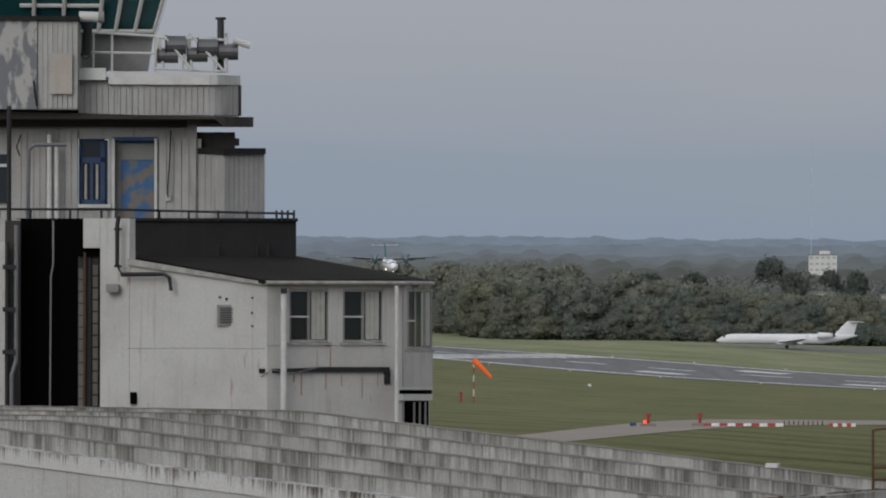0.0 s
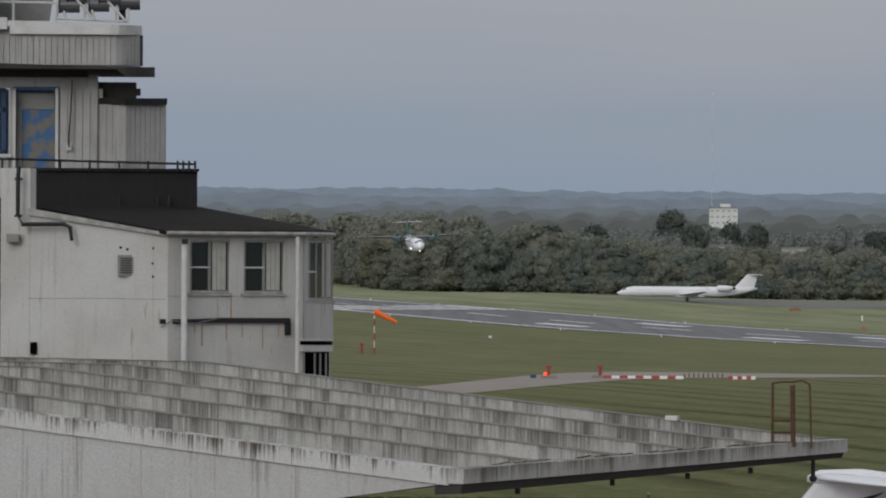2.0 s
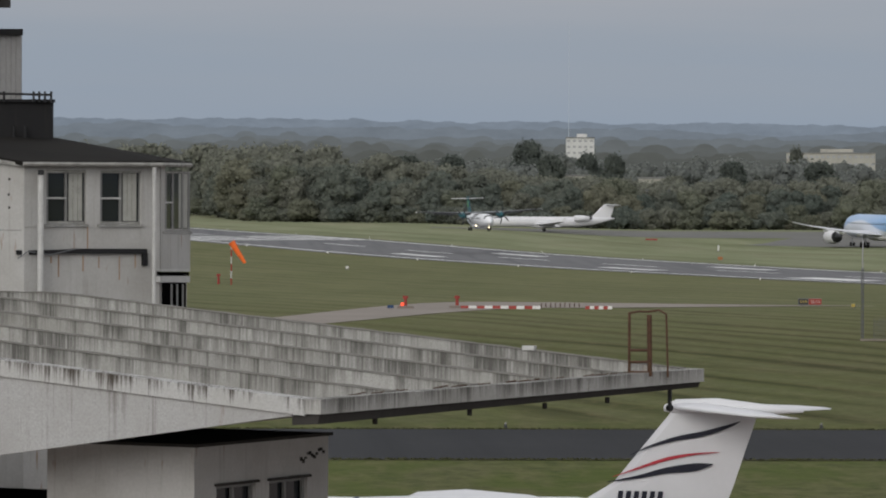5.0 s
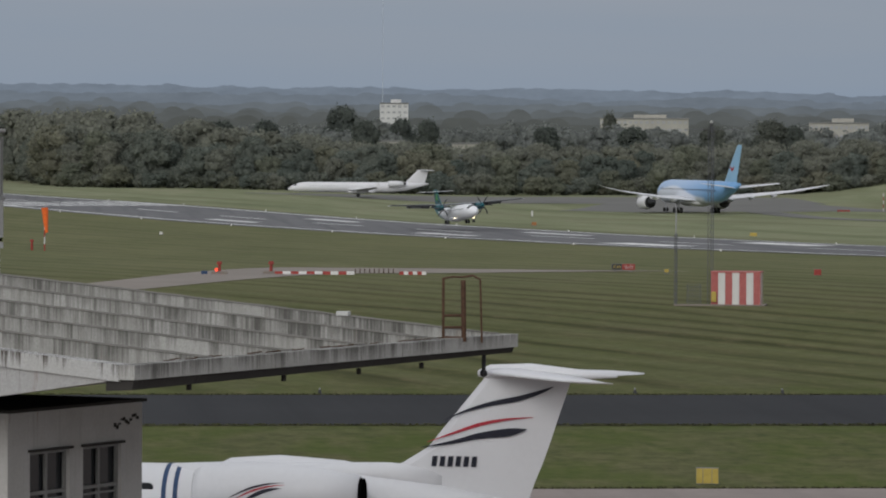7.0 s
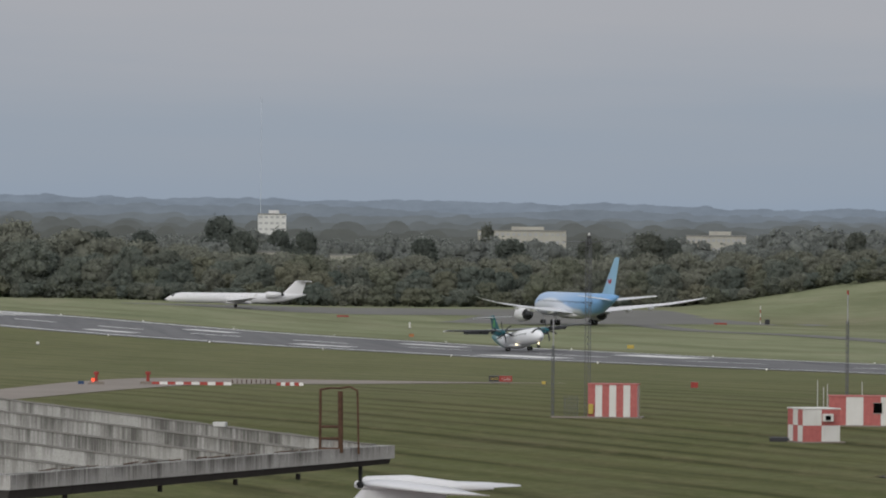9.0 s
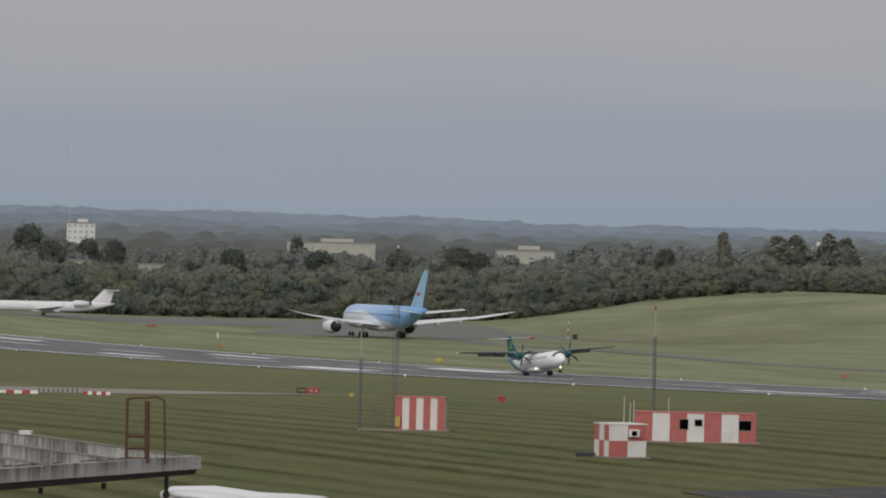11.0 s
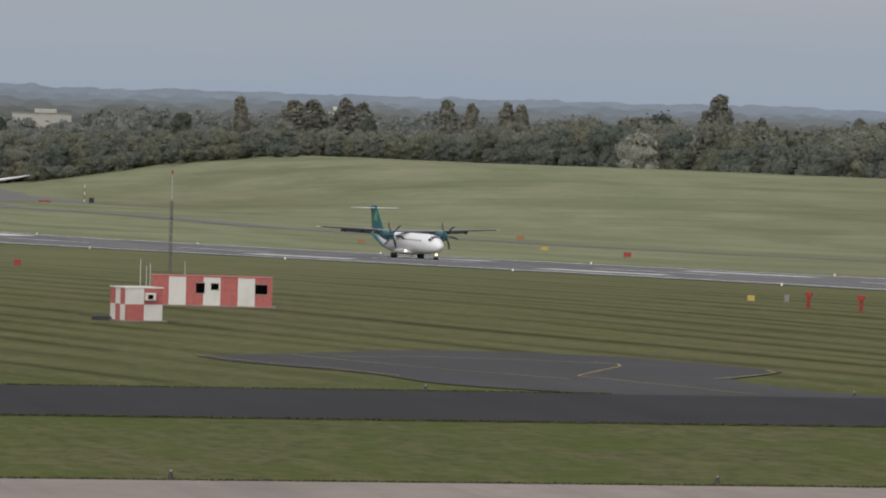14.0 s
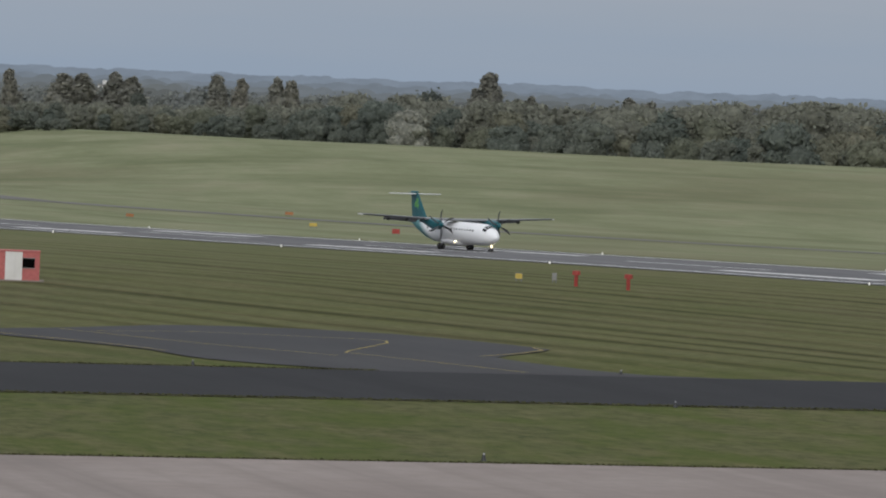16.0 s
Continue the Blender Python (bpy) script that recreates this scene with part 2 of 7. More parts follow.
def streaked(name, light, dark, run, amount, rust, cut=(0.53, 0.73), share=0.40):
    """Cast concrete with soft rain streaks that start at its upper edge, algae blotches and rust."""
    k = Mat(name, 0.92)
    k.p.inputs["Specular IOR Level"].default_value = 0.15
    co = k.coords()
    c = k.mix(k.step(k.noise(co, 26, 6, 0.75), 0.32, 0.68), tuple(v * 0.66 for v in light), light)
    c = k.mix(k.math("MULTIPLY", k.step(k.noise(co, 0.45, 5, 0.6), 0.38, 0.70), 0.55), c, dark)
    c = k.mix(k.math("MULTIPLY", k.step(k.noise(k.coords(scale=(4.0, 4.0, 1.4)), 1.0, 6, 0.7), 0.48, 0.72), 0.45), c, dark)
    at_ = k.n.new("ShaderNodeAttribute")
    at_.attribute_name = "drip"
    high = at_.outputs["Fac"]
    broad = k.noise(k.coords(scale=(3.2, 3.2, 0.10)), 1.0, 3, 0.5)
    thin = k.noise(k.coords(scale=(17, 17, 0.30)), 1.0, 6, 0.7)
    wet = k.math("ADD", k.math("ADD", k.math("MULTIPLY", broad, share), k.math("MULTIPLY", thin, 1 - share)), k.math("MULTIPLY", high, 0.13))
    patchy = k.math("MULTIPLY", k.math("SUBTRACT", k.noise(k.coords(scale=(0.8, 0.8, 0.3)), 1.0, 5, 0.65), 0.5), 0.55)
    wet = k.math("ADD", wet, patchy)
    c = k.mix(k.math("MULTIPLY", k.step(wet, *cut), amount), c, run)
    stain = k.math("MULTIPLY", k.step(k.noise(k.coords(scale=(2.0, 2.0, 0.25)), 1.0, 6, 0.7), 0.64, 0.76), rust)
    c = k.mix(stain, c, (0.17, 0.085, 0.035))
    k.color(c)
    return k.bump(k.noise(co, 9, 5), 0.4, 0.02).m


CONCRETE = streaked("streaked_concrete", (0.47, 0.465, 0.44), (0.23, 0.225, 0.20), (0.062, 0.059, 0.052), 0.82, 0.25)
COPING = streaked("flaking_white_coping", (0.53, 0.53, 0.515), (0.38, 0.375, 0.35), (0.050, 0.040, 0.030), 0.95, 1.0, (0.58, 0.72), 0.30)
BEAMPAINT = streaked("flaking_white_beam_paint", (0.47, 0.47, 0.46), (0.32, 0.315, 0.30), (0.08, 0.066, 0.050), 0.7, 0.7, (0.56, 0.72), 0.45)
CONCRETE_TOP = weathered("mossy_concrete_roof", (0.20, 0.19, 0.17), (0.07, 0.07, 0.06), (0.20, 0.10, 0.04), 0.95)
FELT = weathered("black_roofing_felt", (0.020, 0.020, 0.021), (0.036, 0.034, 0.030), None, 0.9)
MOSSFELT = weathered("mossy_roof_felt", (0.010, 0.009, 0.008), (0.022, 0.019, 0.014), None, 1.0)
DARKBLOCK = weathered("grimy_blockwork", (0.15, 0.145, 0.125), (0.05, 0.045, 0.038), (0.14, 0.07, 0.03), 0.95)
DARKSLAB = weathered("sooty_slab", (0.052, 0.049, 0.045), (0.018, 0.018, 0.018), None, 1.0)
# near-black base colour: the shade in openings, gaps and recesses is put into it
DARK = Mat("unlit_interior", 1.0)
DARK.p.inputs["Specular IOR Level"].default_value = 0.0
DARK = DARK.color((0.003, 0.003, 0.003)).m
BLUEPAINT = Mat("flaking_blue_paint", 0.7)
BLUEPAINT.color(BLUEPAINT.ramp(BLUEPAINT.noise(BLUEPAINT.coords(), 2.6, 5, 0.6), (0.44, (0.050, 0.125, 0.26)), (0.50, (0.10, 0.14, 0.20)), (0.56, (0.17, 0.15, 0.13)))).bump(BLUEPAINT.noise(BLUEPAINT.coords(), 8, 3), 0.3)
BLUEPAINT = BLUEPAINT.m
BLUEFRAME = plain("blue_frame_paint", (0.030, 0.062, 0.135), 0.6)
GREYPAINT = plain("grey_frame_paint", (0.22, 0.22, 0.21), 0.7)
WHITEPAINT = plain("off_white_paint", (0.52, 0.52, 0.50), 0.6)
BLACKPIPE = plain("black_pipe", (0.015, 0.015, 0.016), 0.5)
GREYPIPE = plain("grey_pipe", (0.33, 0.33, 0.34), 0.5)
STEEL = plain("galvanised_steel", (0.16, 0.165, 0.175), 0.5, 0.4)
RUSTY = plain("rusted_steel", (0.100, 0.055, 0.034), 0.85, 0.2, 0.5, 6.0)
DRUM = plain("dark_steel_drum", (0.12, 0.12, 0.125), 0.4, 0.5)
WORNFRAME = plain("worn_frame_paint", (0.34, 0.335, 0.31), 0.85, spread=0.6, scale=4)
CURTAIN = plain("pale_curtain", (0.40, 0.40, 0.36), 0.9, scale=5)
GLASS = Mat("dim_window_glass", 0.05)
GLASS.color((0.016, 0.019, 0.022))
GLASS.p.inputs["Specular IOR Level"].default_value = 0.5
GLASS = GLASS.m
TEALGLASS = Mat("tinted_cab_glass", 0.06)
TEALGLASS.color((0.012, 0.055, 0.060))
TEALGLASS.p.inputs["Specular IOR Level"].default_value = 0.5
TEALGLASS = TEALGLASS.m
CLEAR = Mat("thin_clear_glass", 0.02)
CLEAR.color((0.9, 0.92, 0.92))
CLEAR.p.inputs["Alpha"].default_value = 0.18
CLEAR = CLEAR.m
RED = plain("faded_red_paint", (0.42, 0.125, 0.115), 0.7, spread=0.3)
SIGNRED = plain("sign_red", (0.30, 0.045, 0.035), 0.6)
ORANGE = plain("orange_fabric", (0.90, 0.17, 0.035), 0.8)
ORANGEBOX = plain("orange_panel", (0.34, 0.15, 0.06), 0.7)
YELLOW = plain("yellow_panel", (0.46, 0.35, 0.08), 0.7)
HUTWHITE = weathered("hut_white_paint", (0.66, 0.65, 0.62), (0.40, 0.38, 0.34), None, 0.6, 0.4, 0.3)
RUBBER = plain("tyre_rubber", (0.018, 0.018, 0.018), 0.8)
AIRWHITE = plain("aircraft_white", (0.64, 0.64, 0.65), 0.35, spread=0.05, scale=0.6)
AIRGREY = plain("aircraft_grey", (0.36, 0.37, 0.39), 0.4, spread=0.1)
ENGDARK = plain("engine_dark", (0.035, 0.036, 0.038), 0.5)
BOOT = plain("deicer_boot_black", (0.045, 0.047, 0.050), 0.45)
TEAL = plain("teal_livery", (0.016, 0.105, 0.125), 0.35, spread=0.15, scale=0.5)
GREEN = plain("leaf_green_livery", (0.12, 0.34, 0.10), 0.4)
WINGGREY = plain("wing_underside_grey", (0.20, 0.21, 0.22), 0.45, spread=0.15)
NAVY = plain("navy_stripe", (0.008, 0.009, 0.020), 0.5)
STRIPERED = plain("red_stripe", (0.42, 0.030, 0.045), 0.4)
LAMP = glow("landing_light", (1.0, 0.82, 0.50), 3.5)
LAMPWHITE = glow("runway_edge_light", (0.8, 0.78, 0.72), 0.25)
LAMPRED = glow("red_guard_light", (1.0, 0.10, 0.05), 0.8)
BARK = plain("bark", (0.075, 0.062, 0.050), 0.9)
# haze over the woods is put into LEAF, LEAF_DRY, LEAF_FAR and LEAF_POP
LEAF = leaf_material("leaves", (0.146, 0.170, 0.152), (0.180, 0.198, 0.172), (0.222, 0.228, 0.190))
LEAF_DARK = leaf_material("deep_green_leaves", (0.112, 0.128, 0.117), (0.126, 0.140, 0.124), (0.142, 0.150, 0.130))
LEAF_DRY = leaf_material("olive_leaves", (0.168, 0.184, 0.146), (0.190, 0.200, 0.154), (0.212, 0.210, 0.162))
LEAF_PALE = leaf_material("silver_leaves", (0.27, 0.28, 0.25), (0.31, 0.32, 0.285), (0.35, 0.355, 0.315))
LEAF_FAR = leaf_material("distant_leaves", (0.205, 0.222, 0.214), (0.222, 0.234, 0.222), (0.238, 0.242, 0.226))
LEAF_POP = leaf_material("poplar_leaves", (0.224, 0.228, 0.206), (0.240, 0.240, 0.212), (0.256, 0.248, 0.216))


def fleet_material(name):
    """Wide-body livery: sky blue with a white belly wave and deeper blue aft."""
    k = Mat(name, 0.35)
    sep = k.n.new("ShaderNodeSeparateXYZ")
    k.l.new(k.n.new("ShaderNodeTexCoord").outputs["Object"], sep.inputs[0])
    wave = k.n.new("ShaderNodeMath")
    wave.operation = "SINE"
    k.l.new(k.math("MULTIPLY", sep.outputs[1], 0.16), wave.inputs[0])
    edge = k.math("SUBTRACT", sep.outputs[2], k.math("MULTIPLY", wave.outputs[0], 1.3))
    blue = k.mix(k.step(sep.outputs[1], 6.0, -14.0), (0.34, 0.47, 0.66), (0.17, 0.34, 0.58))
    c = k.mix(k.step(edge, 5.0, 5.6), (0.66, 0.70, 0.76), blue)
    c = k.mix(k.step(sep.outputs[1], -10.0, -13.0), c, blue)
    c = k.mix(k.step(sep.outputs[2], 3.4, 2.6), c, (0.42, 0.45, 0.50))
    k.color(c)
    return k.m


def turboprop_material(name):
    """White body with a teal tail that sweeps up from the belly."""
    k = Mat(name, 0.35)
    sep = k.n.new("ShaderNodeSeparateXYZ")
    k.l.new(k.n.new("ShaderNodeTexCoord").outputs["Object"], sep.inputs[0])
    edge = k.math("ADD", k.math("MULTIPLY", sep.outputs[1], 0.55), sep.outputs[2])
    c = k.mix(k.step(edge, -1.2, -2.4), (0.76, 0.77, 0.78), (0.030, 0.170, 0.180))
    k.color(c)
    return k.m


JETBLUE = fleet_material("sky_blue_livery")
ATRPAINT = turboprop_material("white_and_teal_livery")
SKYFIN = plain("sky_blue_fin", (0.26, 0.45, 0.62), 0.35, spread=0.1, scale=0.3)


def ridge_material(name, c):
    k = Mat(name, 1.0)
    # glowing backdrop: the haze is put into its emission colour
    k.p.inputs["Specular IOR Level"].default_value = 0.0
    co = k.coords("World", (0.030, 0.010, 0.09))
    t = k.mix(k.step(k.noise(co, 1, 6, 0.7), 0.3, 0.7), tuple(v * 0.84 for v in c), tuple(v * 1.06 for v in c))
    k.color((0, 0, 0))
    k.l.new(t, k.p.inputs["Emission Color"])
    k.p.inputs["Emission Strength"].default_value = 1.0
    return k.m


# ---- mesh helpers ----
def box(bm, x0, y0, z0, x1, y1, z1):
    v = [bm.verts.new(p) for p in ((x0, y0, z0), (x1, y0, z0), (x1, y1, z0), (x0, y1, z0), (x0, y0, z1), (x1, y0, z1), (x1, y1, z1), (x0, y1, z1))]
    for f in ((0, 3, 2, 1), (4, 5, 6, 7), (0, 1, 5, 4), (1, 2, 6, 5), (2, 3, 7, 6), (3, 0, 4, 7)):
        bm.faces.new([v[i] for i in f])
    return v


def hexa(bm, low, high):
    """A solid between two loops of points."""
    a, b = [bm.verts.new(p) for p in low], [bm.verts.new(p) for p in high]
    n = len(a)
    bm.faces.new(a[::-1])
    bm.faces.new(b)
    for i in range(n):
        bm.faces.new((a[i], a[(i + 1) % n], b[(i + 1) % n], b[i]))


def loft(bm, rings, caps=True):
    rows = [[bm.verts.new(p) for p in ring] for ring in rings]
    n = len(rows[0])
    for a, b in zip(rows, rows[1:]):
        for i in range(n):
            bm.faces.new((a[i], a[(i + 1) % n], b[(i + 1) % n], b[i]))
    if caps:
        bm.faces.new(rows[0][::-1])
        bm.faces.new(rows[-1])


def tube(bm, points, r, n=8, r1=None):
    """A pipe along points."""
    pts = [Vector(p) for p in points]
    rings = []
    for i, p in enumerate(pts):
        d = (pts[min(i + 1, len(pts) - 1)] - pts[max(i - 1, 0)]).normalized()
        s = d.cross(Vector((0, 0, 1)) if abs(d.z) < 0.9 else Vector((0, 1, 0))).normalized()
        u = s.cross(d)
        k = r if r1 is None else r + (r1 - r) * i / (len(pts) - 1)
        rings.append([p + k * (math.cos(a) * s + math.sin(a) * u) for a in (2 * math.pi * j / n for j in range(n))])
    loft(bm, rings)


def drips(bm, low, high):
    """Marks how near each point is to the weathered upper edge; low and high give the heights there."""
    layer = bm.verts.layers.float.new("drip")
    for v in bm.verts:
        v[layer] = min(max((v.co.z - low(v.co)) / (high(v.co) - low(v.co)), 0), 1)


def part(name, bm, material, parent=None, label="", smooth=False):
    me = bpy.data.meshes.new(name)
    bmesh.ops.recalc_face_normals(bm, faces=bm.faces)
    if smooth:
        for f in bm.faces:
            f.smooth = len(f.verts) <= 4
    bm.to_mesh(me)
    bm.free()
    me.materials.append(material)
    ob = new(name, me)
    ob.parent = parent
    if label:
        ob["label"] = label
    return ob


def again(ob, parent, m, name=None):
    """Another part on the same mesh."""
    k = new(name or ob.name.split(".")[0], ob.data)
    k.parent, k.matrix_basis = parent, m
    if "label" in ob:
        k["label"] = ob["label"]
    return k


def thing(name, m, label, category, group="", kind=""):
    ob = new(name)
    ob.empty_display_size = 0.3
    ob.matrix_basis = m
    return tagged(ob, label, category, group, kind)


def solid(name, material, label, category, *boxes, m=None, kind="", bevel=0.0, group=""):
    bm = bmesh.new()
    for b in boxes:
        box(bm, *b)
    if bevel:
        bmesh.ops.bevel(bm, geom=bm.edges[:], offset=bevel, segments=1, affect="EDGES")
    ob = part(name, bm, material)
    if m is not None:
        ob.matrix_basis = m
    return tagged(ob, label, category, group, kind)


def smooth(a, b, x):
    t = min(max((x - a) / (b - a), 0), 1)
    return t * t * (3 - 2 * t)


# ---- ground ----
DIR, SIDE = Vector((math.sin(RB), math.cos(RB))), Vector((-math.cos(RB), math.sin(RB)))


def ground_z(x, y):
    """Level apron, a long fall to the runway, and the grassy mound beyond it."""
    z = 4.2 * (1 - 0.5 * min(max((y - 440) / 490, 0), 1) - 0.5 * smooth(440, 860, y)) + 0.5 * smooth(1250, 1380, y) - 1.0 * smooth(1050, 1200, y) * (1 - smooth(1270, 1400, y))
    side_ = smooth(55, 130, x)
    z += (1 - side_) * (1.4 * smooth(1000, 1260, y) + 1.0 * smooth(1050, 1200, y) * (1 - smooth(1270, 1400, y)))
    v = x * SIDE.x + y * SIDE.y
    rise = smooth(465, 650, v) * smooth(222, 306, x) * (1 - smooth(660, 800, v))
    z += rise * (11.9 - z + 0.7 * noise.noise(Vector((x * 0.006, y * 0.006, 0))))
    return z


def on_plan(u, v):
    p = DIR * u + SIDE * v
    return p.x, p.y


def sheet(name, us, vs, where, material, label, category, lift=0.0, parent=None, kind="structure"):
    """A strip of paving draped on the ground."""
    bm = bmesh.new()
    rows = []
    for u in us:
        row = []
        for v in vs:
            x, y = where(u, v)
            row.append(bm.verts.new((x, y, ground_z(x, y) + lift)))
        rows.append(row)
    for a, b in zip(rows, rows[1:]):
        for i in range(len(vs) - 1):
            bm.faces.new((a[i], b[i], b[i + 1], a[i + 1]))
    bmesh.ops.recalc_face_normals(bm, faces=bm.faces)
    if sum(f.normal.z for f in bm.faces) < 0:
        bmesh.ops.reverse_faces(bm, faces=bm.faces)
    me = bpy.data.meshes.new(name)
    bm.to_mesh(me)
    bm.free()
    me.materials.append(material)
    ob = new(name, me)
    ob.parent = parent
    return tagged(ob, label, category, kind=kind) if parent is None else ob


def span(a, b, n):
    return [a + (b - a) * i / n for i in range(n + 1)]


def curve_at(pairs, x):
    for (x0, y0), (x1, y1) in zip(pairs, pairs[1:]):
        if x <= x1:
            return y0 + (y1 - y0) * min(max((x - x0) / (x1 - x0), 0), 1)
    return pairs[-1][1]


def build_ground():
    xs = [-4500, -2500, -1200, -600, -300] + span(-200, 700, 90) + [800, 1000, 1400, 2500, 4500]
    ys = [-4500, -1500, -300, 0] + span(100, 1700, 200) + [1900, 2300, 3000, 4600]
    sheet("ground", ys, xs, lambda y, x: (x, y), GRASS, "mown airfield grass with long mowing bands", "grass")


def build_paving():
    us = span(-2200, -150, 82)
    sheet("runway", us, [321, 325, 335, 345, 355, 365, 368], on_plan, RUNWAY, "grey grooved asphalt runway with tyre marks", "runway", 0.06)
    for v in (323.6, 364.4):
        sheet("runway_edge_line", us, [v, v + 1.2], on_plan, LINE, "worn white runway edge line", "marking", 0.10)
    for u in range(-1460, -200, 60):
        sheet("centre_line_dash", span(u, u + 30, 2), [344.2, 345.2], on_plan, LINE, "white centre line dash", "marking", 0.10)
    for u, w in ((-998, 3), (-874, 3), (-776, 6), (-620, 3), (-540, 3), (-450, 3)):
        for v in (335.0 - w, 354.0):
            sheet("touchdown_mark", span(u - 15, u + 15, 2), [v, v + w], on_plan, LINE, "white touchdown zone block", "marking", 0.10)
    for i in range(6):
        for side in (-1, 1):
            v = 344.7 + side * (3.0 + 3.2 * i)
            sheet("threshold_bar", span(-1178, -1130, 2), [v - 0.7, v + 0.7], on_plan, LINE, "white threshold bar", "marking", 0.10)
    flat = lambda x, y: (x, y)
    sheet("taxiway", span(-250, 400, 26), [266.5, 281, 296], flat, TAXI, "dark asphalt taxiway across the grass", "taxiway", 0.05)
    sheet("apron", span(-300, 400, 28), [-60, 40, 120, 180, 219], flat, APRON, "pale pinkish concrete aircraft apron", "apron", 0.05)
    soil = plain("bare_verge_soil", (0.040, 0.034, 0.024), 0.95, spread=0.5, scale=0.7)
    for y0, x0, x1, wide in ((219.02, -60, 160, 0.75), (296.02, -60, 84, 0.7), (265.9, -60, 160, 0.5)):
        sheet("verge_soil", span(x0, x1, 440), [0, 1], lambda x, f: (x, y0 + f * wide * (0.55 + 0.9 * abs(noise.noise(Vector((x * 0.6, y0, 0)))) + 0.5 * abs(noise.noise(Vector((x * 2.7, y0, 3)))))), soil, "dark bare soil along a paved edge", "soil", 0.035)
    # old hard standing that joins the taxiway in a wide hook
    far_edge = [(66.2, 337.2), (70, 339.5), (74, 342), (79, 346.5), (84, 350.5), (89, 351), (94, 349.5), (99, 345), (102.5, 338), (104.6, 331), (105, 328)]
    near_edge = [(66.2, 336.8), (66.6, 332), (68, 328), (69.6, 325), (72.2, 320.3), (74, 315), (74.9, 306), (77.5, 301.5), (81, 298), (84.5, 295.5), (97.9, 295.5)]
    lobe = [(97.4, 315.3), (99.2, 318.6), (101.3, 321.4), (104.2, 326), (105, 327.8)]
    leg = [(97.4, 312.5), (98, 308.5), (99.5, 302.2), (101.7, 298), (107, 295.6)]
    bm = bmesh.new()
    for x0, x1, low, high in ((66.2, 97.4, near_edge, far_edge), (97.4, 105, lobe, far_edge), (97.4, 107, [(97.4, 295.5), (107, 295.5)], leg)):
        old = None
        for x in span(x0, x1, 40):
            row = [bm.verts.new((x, curve_at(c, x), 4.255)) for c in (low, high)]
            if old:
                bm.faces.new((old[0], row[0], row[1], old[1]))
            old = row
    tagged(part("hard_standing", bm, OLD_TAXI), "old dark asphalt hard standing beside the taxiway", "pavement", kind="structure")
    for pts in (((93.9, 297.5), (88.6, 314.6), (87.6, 316.8), (88.4, 319), (94.6, 331.5), (95.3, 334.4), (94.2, 336.0), (84, 341), (76, 338.6)), ((66.3, 337.2), (68.4, 331), (72.6, 322), (75, 314)), ((96.6, 316.2), (98.6, 318.6), (101.3, 321.9), (104.0, 326.2), (104.4, 329.6)), ((73.7, 340.6), (76, 334), (80, 324), (86, 313))):
        bm = bmesh.new()
        for p, q in zip(pts, pts[1:]):
            p, q = Vector((*p, 4.27)), Vector((*q, 4.27))
            n = Vector((-(q - p).y, (q - p).x, 0)).normalized() * 0.075
            bm.faces.new([bm.verts.new(w) for w in (p - n, q - n, q + n, p + n)])
        tagged(part("yellow_taxi_line", bm, YLINE), "worn yellow taxi guide line", "marking", kind="structure")
    # dark patch and a white line on the apron
    sheet("apron_patch", span(20, 40, 6), [184, 193], lambda x, y: (x, y), OLD_TAXI, "dark patched concrete bay", "pavement", 0.07)
    sheet("apron_line", span(32.6, 35.2, 4), [199.6, 200.0], lambda x, y: (x + (y - 199.6) * 0.5, y - (x - 33) * 1.6), LINE, "white apron line", "marking", 0.09)
    # concrete track with barriers, bending towards the old terminal
    def track(s_, f):
        x = -6 + 120 * s_
        low = 470 + 112 * smooth(-2, 42, x) + 18 * smooth(42, 80, x)
        high = 492 + 128 * smooth(-5, 34, x) - 18 * smooth(34, 80, x)
        return x, low + (high - low) * f
    sheet("concrete_track", span(0.0, 0.72, 60), [0, 0.33, 0.67, 1], track, PATH, "pale concrete track between grass edges", "road", 0.05)
    # far taxiway parallel to the runway, and its link where the airliner stands
    sheet("far_taxiway", span(-880, -150, 40), [460.5, 464, 467.5], on_plan, FAR_TAXI, "grey far taxiway", "taxiway", 0.05)
    def link(f, w):
        y = 1262 + 45 * math.sin(math.pi * min(f / 1.2, 1)) - 40 * smooth(0.7, 1, f)
        return 136 + 98 * f, y + w * (8 + 40 * (1 - smooth(0.6, 1, f))) * smooth(-0.02, 0.25, f)
    sheet("link_taxiway", span(0, 1, 40), [-1, -0.5, 0, 0.5, 1], link, FAR_TAXI, "grey link taxiway under the airliner", "taxiway", 0.05)
    sheet("taxiway_spur", span(1262, 972, 40), [-4.5, 0, 4.5], lambda y, w: (186 + 17.5 * (1 - smooth(960, 1170, y)) + w, y), FAR_TAXI, "narrow grey taxiway curving to the runway side", "taxiway", 0.07)
    sheet("far_stand", span(62, 215, 24), [-35, -10, 15, 35], lambda x, w: (x, 1365 + w * (0.12 + 0.88 * smooth(62, 110, x))), FAR_TAXI, "far grey taxiway beside the woods", "taxiway", 0.06)


# ---- distance ----
def crown_line(az, width, seed, low, high):
    """Height of a far line of rounded tree crowns, in degrees."""
    best, i = 0.0, math.floor(az / width)
    for j in (i - 1, i, i + 1, i + 2):
        rnd = random.Random(j * 31 + seed)
        c, r, h = (j + rnd.uniform(-0.4, 0.4)) * width, width * rnd.uniform(0.7, 1.25), low + (high - low) * rnd.random() ** 2
        best = max(best, h * math.sqrt(max(0.0, 1 - ((az - c) / r) ** 2)))
    return best


